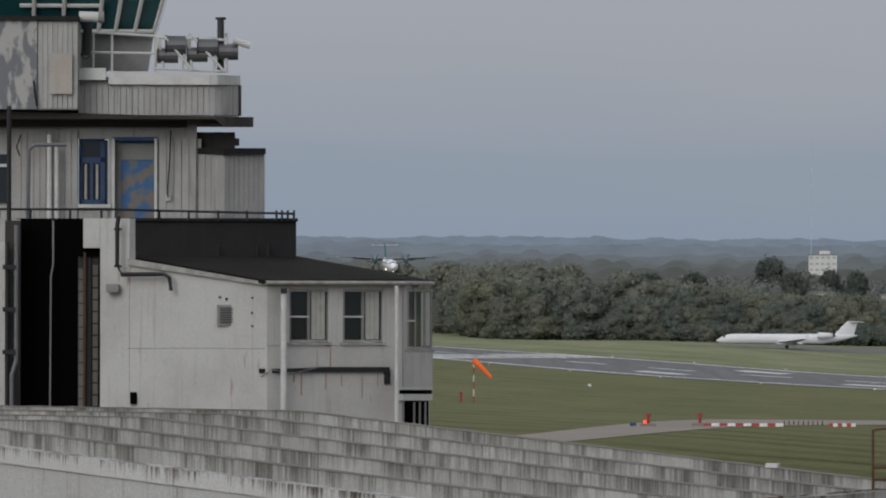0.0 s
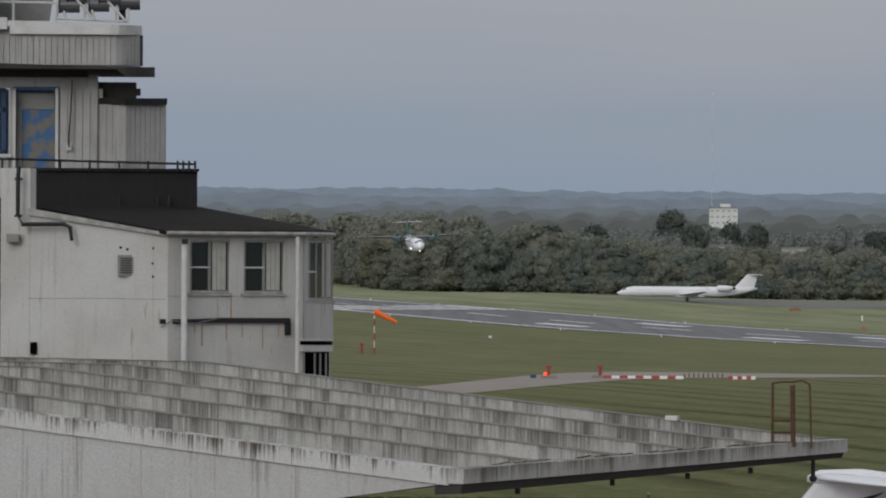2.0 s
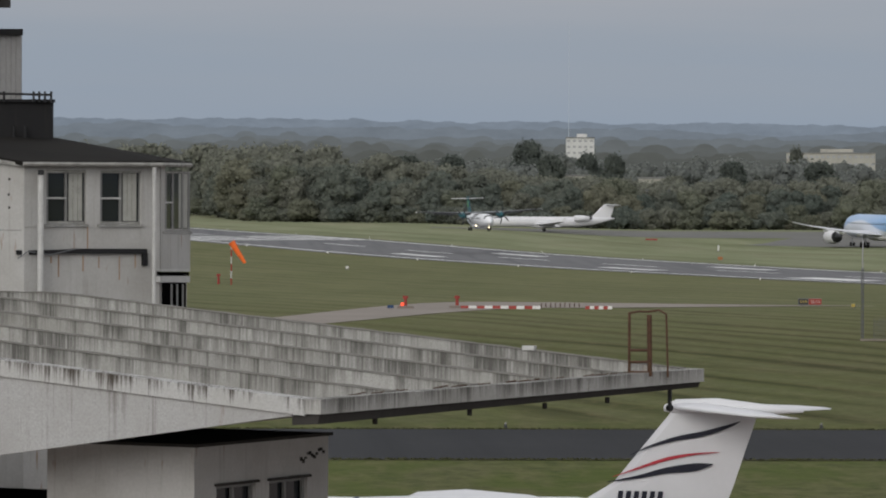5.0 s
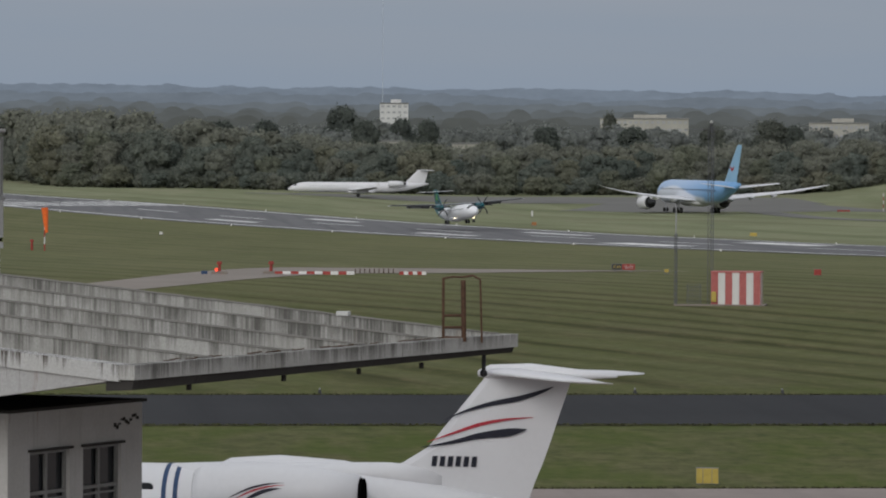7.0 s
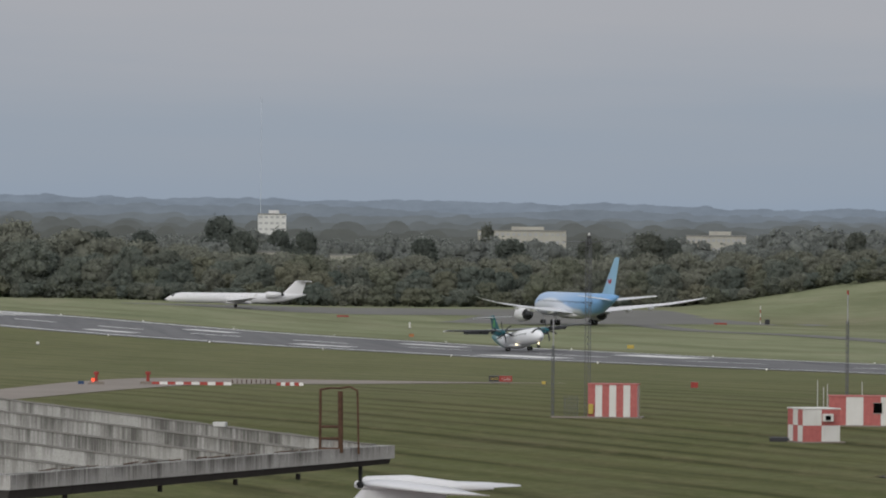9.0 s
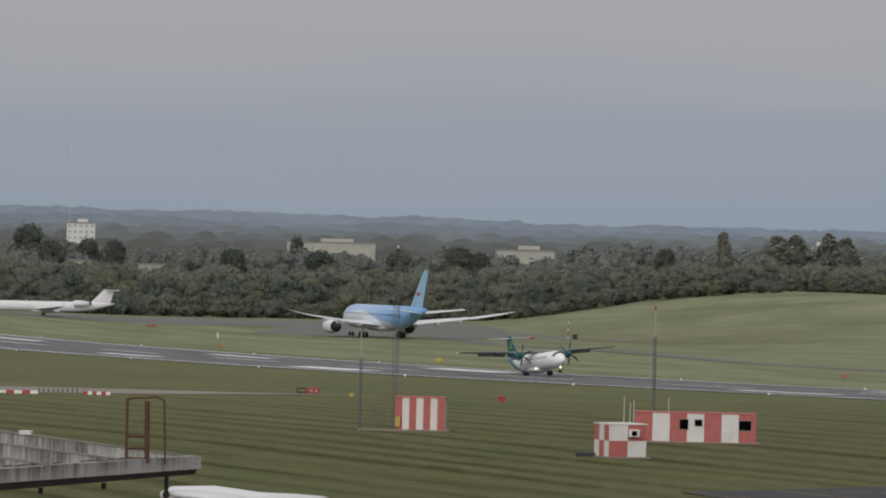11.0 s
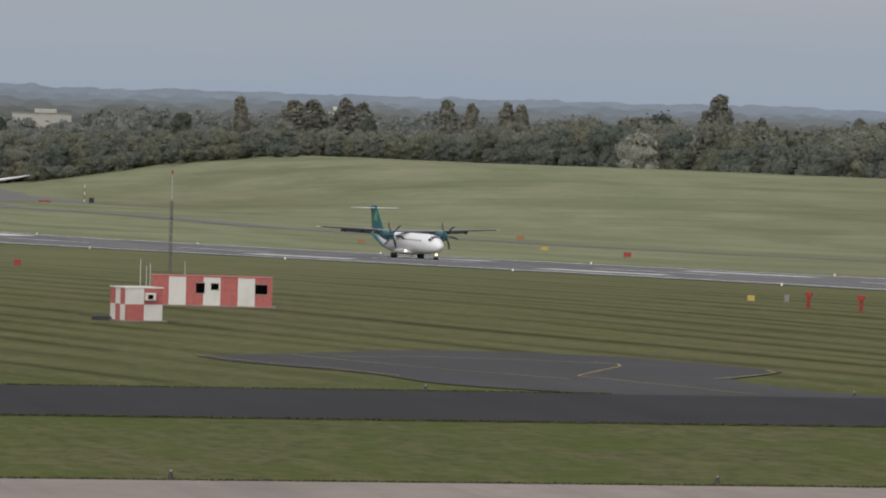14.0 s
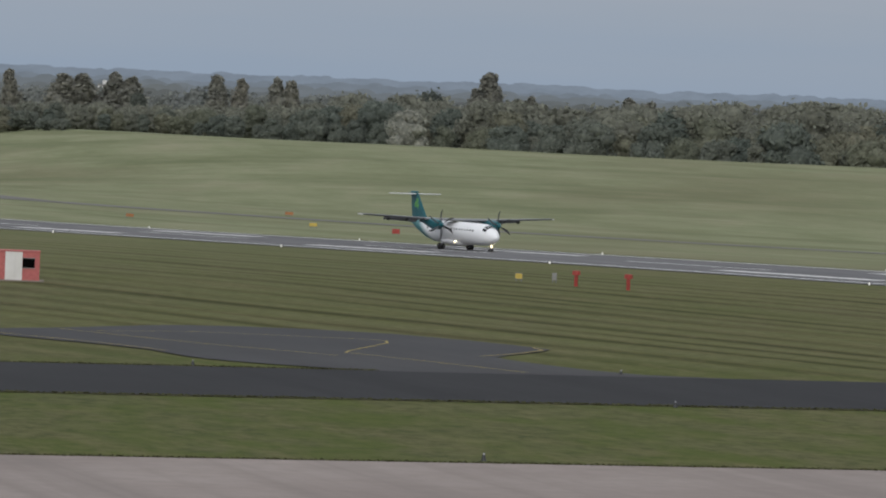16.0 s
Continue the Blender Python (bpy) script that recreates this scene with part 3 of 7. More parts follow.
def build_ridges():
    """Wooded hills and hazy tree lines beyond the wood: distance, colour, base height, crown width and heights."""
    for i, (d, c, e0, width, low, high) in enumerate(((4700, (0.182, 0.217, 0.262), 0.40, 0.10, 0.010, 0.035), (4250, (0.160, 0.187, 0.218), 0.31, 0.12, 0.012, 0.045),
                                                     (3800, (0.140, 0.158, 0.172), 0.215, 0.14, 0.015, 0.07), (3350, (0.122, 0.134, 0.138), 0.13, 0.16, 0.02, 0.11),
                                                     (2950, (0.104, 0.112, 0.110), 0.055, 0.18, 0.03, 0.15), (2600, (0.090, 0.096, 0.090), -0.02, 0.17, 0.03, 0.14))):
        bm = bmesh.new()
        prev, seed = None, 3 + 5 * i
        for az in span(-40, 50, 4500):
            e = e0 + (0.04 - 0.10 * smooth(0, 14, az)) * (1 if i < 2 else 0.3)
            e += 0.05 * noise.noise(Vector((az * 0.55, seed, 0))) + 0.022 * noise.noise(Vector((az * 3.1, seed, 4))) + 0.008 * noise.noise(Vector((az * 41.0, seed, 2)))
            e += crown_line(az, width, seed, low, high)
            a = radians(az)
            top = EYE.z + d * math.tan(radians(e))
            row = [bm.verts.new((d * math.sin(a), d * math.cos(a), z)) for z in (-12, top)] + [bm.verts.new(((d + 200) * math.sin(a), (d + 200) * math.cos(a), top - 14))]
            if prev:
                for j in range(2):
                    bm.faces.new((prev[j], row[j], row[j + 1], prev[j + 1]))
            prev = row
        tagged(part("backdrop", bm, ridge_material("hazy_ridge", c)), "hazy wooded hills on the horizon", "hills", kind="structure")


def crown_mesh(name, seed, h, w, material, lumps=14, leaves=1500, narrow=False, leaf=(0.20, 0.48)):
    """Crown of lumps with many small leaf faces that break its outline."""
    rnd = random.Random(seed)
    verts, faces = [], []
    centres = []
    for i in range(lumps):
        f = (i + 0.5) / lumps
        z = h * (0.12 + 0.80 * f) if narrow else h * rnd.uniform(0.12, 0.84)
        if narrow:
            rr = w * 0.5 * (0.25 + 0.75 * math.sin(math.pi * min(0.12 + f * 0.86, 1)))
            off, r = rr * 0.3, rr * rnd.uniform(0.75, 1.05)
        else:
            reach = math.sqrt(max(0.10, 1 - ((z / h - 0.36) / 0.6) ** 2))
            off = w * 0.36 * reach * math.sqrt(rnd.random())
            r = w * rnd.uniform(0.15, 0.25)
        a = rnd.uniform(0, 6.283)
        centres.append((Vector((off * math.cos(a), off * math.sin(a), z)), r))
    ico = bmesh.new()
    bmesh.ops.create_icosphere(ico, subdivisions=2, radius=1)
    ico.verts.ensure_lookup_table()
    iv, jf = [v.co.copy() for v in ico.verts], [[v.index for v in f.verts] for f in ico.faces]
    ico.free()
    blobs = [(c, Vector((r, r, r * (1.5 if narrow else 0.85)))) for c, r in centres]
    if not narrow:
        dome = Vector((w * 0.40, w * 0.40, h * 0.40))
        mid = Vector((0, 0, h * 0.47))
        out = []
        for c, r in blobs:
            d = (c - mid + Vector((0.01, 0, 0))).normalized()
            out.append((mid + Vector((d.x * dome.x, d.y * dome.y, d.z * dome.z)) * 0.80, r * 0.92))
        blobs = [(mid, dome)] * 4 + out
    for c, r in dict.fromkeys((tuple(c), tuple(r)) for c, r in blobs):
        c, r = Vector(c), Vector(r)
        base = len(verts)
        for v in iv:
            k = 0.70 + 0.34 * noise.noise(v * 2.1 + c)
            verts.append(c + Vector((v.x * r.x, v.y * r.y, v.z * r.z)) * k)
        faces += [[base + i for i in f] for f in jf]
    for i in range(leaves):
        c, r = blobs[rnd.randrange(len(blobs))]
        d = Vector((rnd.gauss(0, 1), rnd.gauss(0, 1), rnd.gauss(0.25, 1))).normalized()
        p = c + Vector((d.x * r.x, d.y * r.y, d.z * r.z)) * (0.74 + 0.32 * noise.noise(d * 2.1 + c)) * rnd.uniform(0.90, 1.30)
        s = rnd.uniform(*leaf)
        tilt = (d + Vector((rnd.gauss(0, 0.7), rnd.gauss(0, 0.7), rnd.gauss(0.15, 0.7)))).normalized()
        a = tilt.cross(Vector((rnd.gauss(0, 1), rnd.gauss(0, 1), rnd.gauss(0, 1)))).normalized() * s
        b = a.cross(tilt).normalized() * s * 0.7
        base = len(verts)
        verts += [p - a, p + b * 0.8, p + a, p - b]
        faces.append([base, base + 1, base + 2, base + 3])
    me = bpy.data.meshes.new(name)
    me.from_pydata([tuple(v) for v in verts], [], faces)
    me.polygons.foreach_set("use_smooth", [len(f) == 3 for f in faces])
    me.materials.append(material)
    return me


def trunk_mesh(seed, h, r):
    rnd = random.Random(seed)
    bm = bmesh.new()
    tube(bm, [(0, 0, -0.3), (0.05 * r, 0, h * 0.25), (0.3 * r, 0.2 * r, h * 0.55), (0, 0.3 * r, h * 0.8)], r, 7, r * 0.25)
    for i in range(4):
        a, z = rnd.uniform(0, 6.283), h * rnd.uniform(0.25, 0.5)
        q = h * 0.22
        tube(bm, [(0, 0, z), (q * 0.5 * math.cos(a), q * 0.5 * math.sin(a), z + q * 0.5), (q * math.cos(a), q * math.sin(a), z + q)], r * 0.4, 5, r * 0.12)
    me = bpy.data.meshes.new("trunk")
    bm.to_mesh(me)
    bm.free()
    me.materials.append(BARK)
    return me


def tree_kit(name, seed, h, w, material, label, group, **more):
    """A first tree of a kind; copy_thing() repeats it."""
    t = thing(name, pose(0, 0, 0), label, "tree", group)
    for part_name, me in (("trunk", trunk_mesh(seed, h, h * 0.022)), ("crown", crown_mesh("crown", seed, h, w, material, **more))):
        ob = new(part_name, me)
        ob.parent = t
    return t


def plant(kit, used, x, y, size, turn, squash=1.0):
    m = pose(x, y, ground_z(x, y) - 0.2, 0, 0, turn)
    if kit not in used:
        used.add(kit)
        kit.matrix_basis = m
        ob = kit
    else:
        ob = copy_thing(kit, m)
    ob.scale = (size, size, size * squash)
    return ob


def joined_trees(name, kits, spots, material, label):
    """Many far trees as one mesh; each spot: kit number, x, y, size, turn, squash."""
    vs, fs, base = [], [], 0
    for i, x, y, size, turn, squash in spots:
        co, polys = kits[i]
        c, n = math.cos(turn) * size, math.sin(turn) * size
        z0 = ground_z(x, y) - 0.3
        vs.append(np.column_stack((co[:, 0] * c - co[:, 1] * n + x, co[:, 0] * n + co[:, 1] * c + y, co[:, 2] * size * squash + z0)))
        fs += [[v + base for v in f] for f in polys]
        base += len(co)
    me = bpy.data.meshes.new(name)
    me.from_pydata(np.concatenate(vs).tolist(), [], fs)
    me.polygons.foreach_set("use_smooth", [len(f) == 3 for f in fs])
    me.materials.append(material)
    return tagged(new(name, me), label, "woods", kind="stuff")


def kit_arrays(seed, h, w, **more):
    me = crown_mesh("kit", seed, h, w, LEAF, **more)
    co = np.array([v.co for v in me.vertices])
    polys = [list(f.vertices) for f in me.polygons]
    bpy.data.meshes.remove(me)
    return co, polys


def build_woods():
    rnd = random.Random(11)
    used = set()
    kits = [tree_kit("tree", 20 + i, 14, w, LEAF if i % 3 else LEAF_DRY, "dense dark green broadleaf tree at the wood's edge", "woodland trees", lumps=30, leaves=5200) for i, w in enumerate((11, 12.5, 10, 13.5, 11.5, 9.5))]
    shrubs = [tree_kit("bush", 40 + i, 6, 9, LEAF if i else LEAF_DRY, "low dense green bush at the edge of the wood", "woodland bushes", lumps=14, leaves=2400) for i in range(3)]
    edge = [(-4, 1760), (-0.1, 1655), (0.6, 1490), (2.7, 1462), (6, 1455), (9, 1500), (10.5, 1480), (12.5, 1400), (15, 1370), (18, 1330), (24, 1300)]
    tops = [(-4, 24), (0, 25.5), (1.6, 23), (2.7, 19), (4, 16.5), (6, 14.5), (9, 16), (10.5, 18), (12, 20), (13.5, 19.5), (16, 25), (18, 23), (20, 26), (24, 26)]
    def spot(az, d):
        return d * math.sin(radians(az)), d * math.cos(radians(az))
    for row, (back, low, high, gap) in enumerate(((0, 0.50, 0.80, 0.235), (16, 0.70, 1.0, 0.30))):
        az = -1.6
        while az < 22.6:
            az += gap * rnd.uniform(0.6, 1.4)
            d = curve_at(edge, az) + back + rnd.uniform(-6, 8)
            x, y = spot(az, d)
            want = max(curve_at(tops, az) - ground_z(x, y), 7) * rnd.uniform(low, high)
            plant(rnd.choice(kits), used, x, y, want / 12.2, rnd.uniform(0, 360), rnd.uniform(0.85, 1.05))
    thin = [kit_arrays(130 + i, 14, w, lumps=18, leaves=1500, leaf=(0.28, 0.62)) for i, w in enumerate((11, 12.5, 13.5, 10))]
    spots = []
    for back, low, high, gap in ((34, 0.78, 1.0, 0.30), (60, 0.85, 1.03, 0.34), (100, 0.85, 1.05, 0.45)):
        az = -3.0
        while az < 23.5:
            az += gap * rnd.uniform(0.6, 1.4)
            x, y = spot(az, curve_at(edge, az) + back + rnd.uniform(-8, 8))
            want = max(curve_at(tops, az) - ground_z(x, y), 7) * rnd.uniform(low, high)
            spots.append((rnd.randrange(4), x, y, want / 12.2, rnd.uniform(0, 6.28), 1.0))
    joined_trees("woodland", thin, spots, LEAF, "dense broadleaf wood behind the airfield")
    az = -1.5
    while az < 12:
        az += rnd.uniform(0.10, 0.24)
        x, y = spot(az, curve_at(edge, az) - rnd.uniform(7, 15))
        plant(rnd.choice(shrubs), used, x, y, rnd.uniform(0.7, 1.3), rnd.uniform(0, 360), rnd.uniform(0.7, 1.0))
    for kit in kits + shrubs:
        if kit not in used:
            plant(kit, used, -60, 1880, 1.0, 0)
    # single trees that stand above the wood: azimuth, distance, top elevation, width share
    big = [tree_kit("tree", 60 + i, 16, 12, LEAF_DARK, "tall dark tree standing above the wood", "tall trees", lumps=28, leaves=5200) for i in range(2)]
    for az, d, e, k in ((3.70, 1950, 0.27, 1.0), (3.95, 1700, 0.12, 0.9), (4.67, 1650, 0.12, 0.8), (4.4, 1900, 0.13, 1.0), (2.35, 1750, 0.10, 1.0), (2.85, 1750, 0.10, 1.1), (6.0, 1800, 0.05, 1.0), (6.72, 2050, 0.20, 0.6), (7.0, 1700, 0.04, 1.3), (7.9, 1750, 0.06, 1.1), (8.55, 1640, 0.13, 1.2), (8.8, 1660, 0.06, 1.0), (10.9, 1560, 0.16, 0.9), (13.0, 1500, 0.14, 0.8), (16.3, 1430, 0.30, 0.9), (19.2, 1380, 0.20, 1.0), (21.2, 1400, 0.24, 1.0)):
        x, y = spot(az, d)
        h = EYE.z + d * math.tan(radians(e)) - ground_z(x, y)
        ob = plant(rnd.choice(big), used, x, y, h / 15, rnd.uniform(0, 360))
        ob.scale = (h / 15 * k * 0.8, h / 15 * k * 0.8, h / 15)
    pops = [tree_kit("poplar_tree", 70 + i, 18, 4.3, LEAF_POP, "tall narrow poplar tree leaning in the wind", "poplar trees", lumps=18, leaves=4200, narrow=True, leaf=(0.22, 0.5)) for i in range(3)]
    for i, (az, e, k) in enumerate(((11.55, 0.31, 1.1), (12.18, 0.29, 1.9), (12.36, 0.30, 1.8), (12.72, 0.32, 1.5), (12.92, 0.28, 1.6), (13.89, 0.34, 1.2), (14.18, 0.30, 1.1), (14.57, 0.33, 1.2), (14.74, 0.31, 1.0), (16.97, 0.47, 1.3), (16.83, 0.30, 1.1), (17.44, 0.24, 1.0), (18.53, 0.25, 1.4), (18.78, 0.22, 1.5), (19.87, 0.23, 1.5), (20.1, 0.18, 1.1))):
        d = 1640 if az < 16 else 1440
        x, y = spot(az, d)
        h = EYE.z + d * math.tan(radians(e)) - ground_z(x, y)
        ob = plant(pops[i % 3], used, x, y, h / 17, 40 * i)
        ob.scale = (h / 17 * k, h / 17 * k, h / 17)
    pale = tree_kit("silver_tree", 81, 12, 10, LEAF_PALE, "silvery pale-leaved tree at the wood's edge", "", lumps=16, leaves=2200)
    plant(pale, used, *spot(16.05, 1345), 1.25, 0)
    light = tree_kit("round_bush", 85, 8, 10, LEAF_DRY, "rounded olive green bush before the wood", "", lumps=16, leaves=1600)
    plant(light, used, *spot(19.75, 1290), 1.15, 0)
    copy_thing(light, pose(*spot(7.35, 1440), 0.8)).scale = (1.3, 1.3, 1.3)
    far = [kit_arrays(150 + i, 14, w, lumps=14, leaves=1300, leaf=(0.30, 0.7)) for i, w in enumerate((13, 15, 12))]
    spots = []
    for d, gap, e0, e1 in ((1860, 0.30, -0.17, 0.0), (1930, 0.26, -0.12, 0.03), (2300, 0.30, -0.08, 0.08)):
        az = -3.5
        while az < 24:
            az += gap * rnd.uniform(0.5, 1.5)
            x, y = spot(az, d * rnd.uniform(0.96, 1.04))
            h = max(EYE.z + d * math.tan(radians(rnd.uniform(e0, e1))) - ground_z(x, y), 8)
            spots.append((rnd.randrange(3), x, y, h / 12.5, rnd.uniform(0, 6.28), 1.0))
    for d, gap, e0, e1 in ((1720, 0.26, 0.02, 0.13), (1790, 0.22, 0.06, 0.20)):
        az = 9.9
        while az < 22:
            az += gap * rnd.uniform(0.5, 1.8)
            x, y = spot(az, d * rnd.uniform(0.98, 1.02))
            h = EYE.z + d * math.tan(radians(rnd.uniform(e0, e1) - (0.06 if az > 16 else 0))) - ground_z(x, y)
            spots.append((rnd.randrange(3), x, y, h / 12.5, rnd.uniform(0, 6.28), 1.0))
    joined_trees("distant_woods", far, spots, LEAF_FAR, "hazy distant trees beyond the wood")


# pale grey glass: haze over the far blocks is put into its colour
FARGLASS = plain("distant_window_glass", (0.36, 0.37, 0.37), 0.3)


def block(name, az0, az1, d, e_top, depth, floors, bays, wall, label, base=0.0):
    """A far block of flats with its rows of windows."""
    a = radians((az0 + az1) / 2)
    x, y = d * math.sin(a), d * math.cos(a)
    w = d * radians(az1 - az0)
    z0 = ground_z(x, y)
    h = EYE.z + d * math.tan(radians(e_top)) - z0
    t = thing(name, pose(x, y, z0, 0, 0, -math.degrees(a)), label, "building")
    bm = bmesh.new()
    box(bm, -w / 2, 0, -1, w / 2, depth, h)
    part("wall", bm, wall, t)
    bm = bmesh.new()
    box(bm, -w / 2 - 0.3, -0.3, h + 0.01, w / 2 + 0.3, depth + 0.3, h + 0.5)
    part("roof", bm, GREYPAINT, t)
    if floors > 4:
        bm = bmesh.new()
        box(bm, -w * 0.12, depth * 0.3, h + 0.52, w * 0.25, depth * 0.7, h + 2.0)
        part("plant_room", bm, wall, t)
    step_z, step_x = h / floors, w / bays
    first = None
    for i in range(bays):
        for j in range(floors):
            m = pose(-w / 2 + (i + 0.5) * step_x, -0.05, (j + 0.55) * step_z)
            if first is None:
                bm = bmesh.new()
                box(bm, -step_x * 0.28, -0.04, -step_z * 0.17, step_x * 0.28, 0.25, step_z * 0.17)
                first = part("window", bm, FARGLASS, t)
                first.matrix_basis = m
            else:
                again(first, t, m)


def build_far_buildings():
    pale = plain("pale_distant_render", (0.60, 0.60, 0.58), 0.8, scale=0.2)
    cream = plain("cream_distant_render", (0.40, 0.39, 0.34), 0.8, scale=0.2)
    block("tower_block", 4.13, 4.45, 2300, 0.255, 12, 11, 5, pale, "pale grey concrete tower block above the trees")
    block("apartment_block", 8.98, 9.65, 2000, 0.055, 12, 6, 12, cream, "cream low apartment block among trees")
    block("apartment_block", 6.62, 7.62, 2250, 0.095, 12, 7, 16, cream, "long cream apartment block among trees")
    block("apartment_block", 12.02, 12.62, 1900, 0.075, 10, 5, 9, pale, "weathered pale building with a raised end among trees")
    block("stair_tower", 12.55, 12.68, 1890, 0.17, 8, 7, 2, pale, "pale square stair tower above the trees")
    block("low_shed", 3.9, 4.4, 1700, -0.175, 14, 2, 7, cream, "low pale shed at the edge of the wood")
    block("low_shed", 4.95, 5.3, 1700, -0.20, 14, 2, 6, cream, "low pale shed behind the wood's edge")
    for az in (1.0, 3.35, 3.6, 4.78, 5.05, 5.3, 2.2, 16.1):
        d = curve_at([(0, 1760), (3, 1520), (6, 1440), (24, 1330)], az)
        x, y = d * math.sin(radians(az)), d * math.cos(radians(az))
        bm = bmesh.new()
        tube(bm, [(0, 0, -0.2), (0, 0, 11)], 0.12, 6, 0.08)
        box(bm, -0.5, -0.15, 11.0, 0.5, 0.15, 11.25)
        ob = part("lamp_post", bm, STEEL)
        ob.matrix_basis = pose(x, y, ground_z(x, y))
        tagged(ob, "thin grey lamp post in front of the wood", "post", "lamp posts")


# ---- aircraft: +y is forward, the origin lies on the ground between the main wheels ----
def ring(y, z, rx, rz, n=24):
    return [(rx * math.sin(2 * math.pi * i / n), y, z + rz * math.cos(2 * math.pi * i / n)) for i in range(n)]


def hull(bm, stations, n=24):
    loft(bm, [ring(y, z, rx, rz, n) for y, z, rx, rz in stations])


def foil(x, y_le, chord, z, thick):
    """Wing section at x; its nose at y_le."""
    pts = ((0, 0), (0.04, 0.55), (0.15, 0.9), (0.35, 1.0), (0.65, 0.62), (1.0, 0.05), (1.0, -0.05), (0.65, -0.35), (0.35, -0.55), (0.15, -0.5), (0.04, -0.35))
    return [(x, y_le - f * chord, z + t * thick * 0.5 - (f - 0.4) * chord * 0.045) for f, t in pts]


def wing(bm, sections, side):
    loft(bm, [foil(side * x, y, c, z, t) for x, y, c, z, t in sections])


def upright(bm, sections, x=0.0):
    """A fin: sections of z, y_le, chord, thickness."""
    rings = []
    for z, y, c, t in sections:
        rings.append([(x + s * t * 0.5, y - f * c, z) for f, s in ((0, 0), (0.08, 0.7), (0.3, 1), (0.7, 0.7), (1, 0.08), (1, -0.08), (0.7, -0.7), (0.3, -1), (0.08, -0.7))])
    loft(bm, rings)


def wheel_set(parent, x, y, r, width, gap, leg_top, name="main_gear"):
    """A leg with two wheels."""
    bm = bmesh.new()
    tube(bm, [(x, y, r), (x, y, leg_top)], 0.09 * r / 0.4, 8)
    tube(bm, [(x - gap, y, r), (x + gap, y, r)], 0.06 * r / 0.4, 8)
    leg = part(name, bm, AIRGREY, parent)
    for s in (-1, 1):
        bm = bmesh.new()
        tube(bm, [(x + s * gap - width / 2, y, r), (x + s * gap - width * 0.35, y, r), (x + s * gap + width * 0.35, y, r), (x + s * gap + width / 2, y, r)], r, 16)
        part("wheel", bm, RUBBER, leg, smooth=False)
    return leg


def window_row(parent, side, ys, z, x, w, h, material=None):
    """Cabin windows along the hull."""
    first = None
    for y in ys:
        if first is None:
            bm = bmesh.new()
            hexa(bm, [(side * (x - 0.06), a, b) for a, b in ((-w, -h * 0.6), (-w * 0.6, -h), (w * 0.6, -h), (w, -h * 0.6), (w, h * 0.6), (w * 0.6, h), (-w * 0.6, h), (-w, h * 0.6))],
                 [(side * (x + 0.012), a, b) for a, b in ((-w, -h * 0.6), (-w * 0.6, -h), (w * 0.6, -h), (w, -h * 0.6), (w, h * 0.6), (w * 0.6, h), (-w * 0.6, h), (-w, h * 0.6))])
            first = part("window", bm, material or GLASS, parent)
            first.matrix_basis = pose(0, y, z)
        else:
            again(first, parent, pose(0, y, z))


def hull_point(stations, y, a, lift=0.02):
    """The place on a hull at y and the angle a from its top."""
    for (ya, za, xa, ra), (yb, zb, xb, rb) in zip(stations, stations[1:]):
        if min(ya, yb) <= y <= max(ya, yb):
            f = (y - ya) / (yb - ya) if yb != ya else 0
            z, rx, rz = za + f * (zb - za), xa + f * (xb - xa) + lift, ra + f * (rb - ra) + lift
            return (rx * math.sin(radians(a)), y, z + rz * math.cos(radians(a)))
    return (0, y, stations[-1][1])


def shell_patch(bm, stations, angles, y0, y1, lift=0.02, n=6):
    """A patch on the hull between two angles (from the top, clockwise seen from the tail) and two places along it."""
    rows = [[bm.verts.new(hull_point(stations, y, a, lift)) for y in span(y0, y1, n)] for a in span(angles[0], angles[1], n)]
    for p, q in zip(rows, rows[1:]):
        for i in range(n):
            bm.faces.new((p[i], p[i + 1], q[i + 1], q[i]))


def propeller(parent, x, y, z, turn):
    """Six swept blades round a spinner; the part spins on its thing."""
    hub = new("propeller")
    hub.parent = parent
    hub.matrix_basis = pose(x, y, z)
    bm = bmesh.new()
    loft(bm, [ring(-0.15, 0, 0.30, 0.30, 14), ring(0.1, 0, 0.29, 0.29, 14), ring(0.4, 0, 0.19, 0.19, 14), ring(0.62, 0, 0.03, 0.03, 14)])
    part("spinner", bm, TEAL, hub, "teal spinner", smooth=True)
    first = None
    for i in range(6):
        m = Matrix.Rotation(radians(60 * i + turn), 4, "Y")
        if first is None:
            bm = bmesh.new()
            rings = []
            for r, c, tw, sw in ((0.22, 0.12, 50, 0), (0.6, 0.24, 42, 0.02), (1.1, 0.30, 32, 0.04), (1.6, 0.26, 24, -0.04), (1.97, 0.10, 20, -0.2)):
                ca, sa = math.cos(radians(tw)), math.sin(radians(tw))
                rings.append([(sw + c * a * ca - b * sa * 0.04, c * a * sa + b * ca * 0.04, r) for a, b in ((-0.5, 0), (0, 1), (0.5, 0), (0, -1))])
            loft(bm, rings)
            first = part("blade", bm, BOOT, hub, "dark swept propeller blade")
            first.matrix_basis = m
        else:
            again(first, hub, m)
    return hub


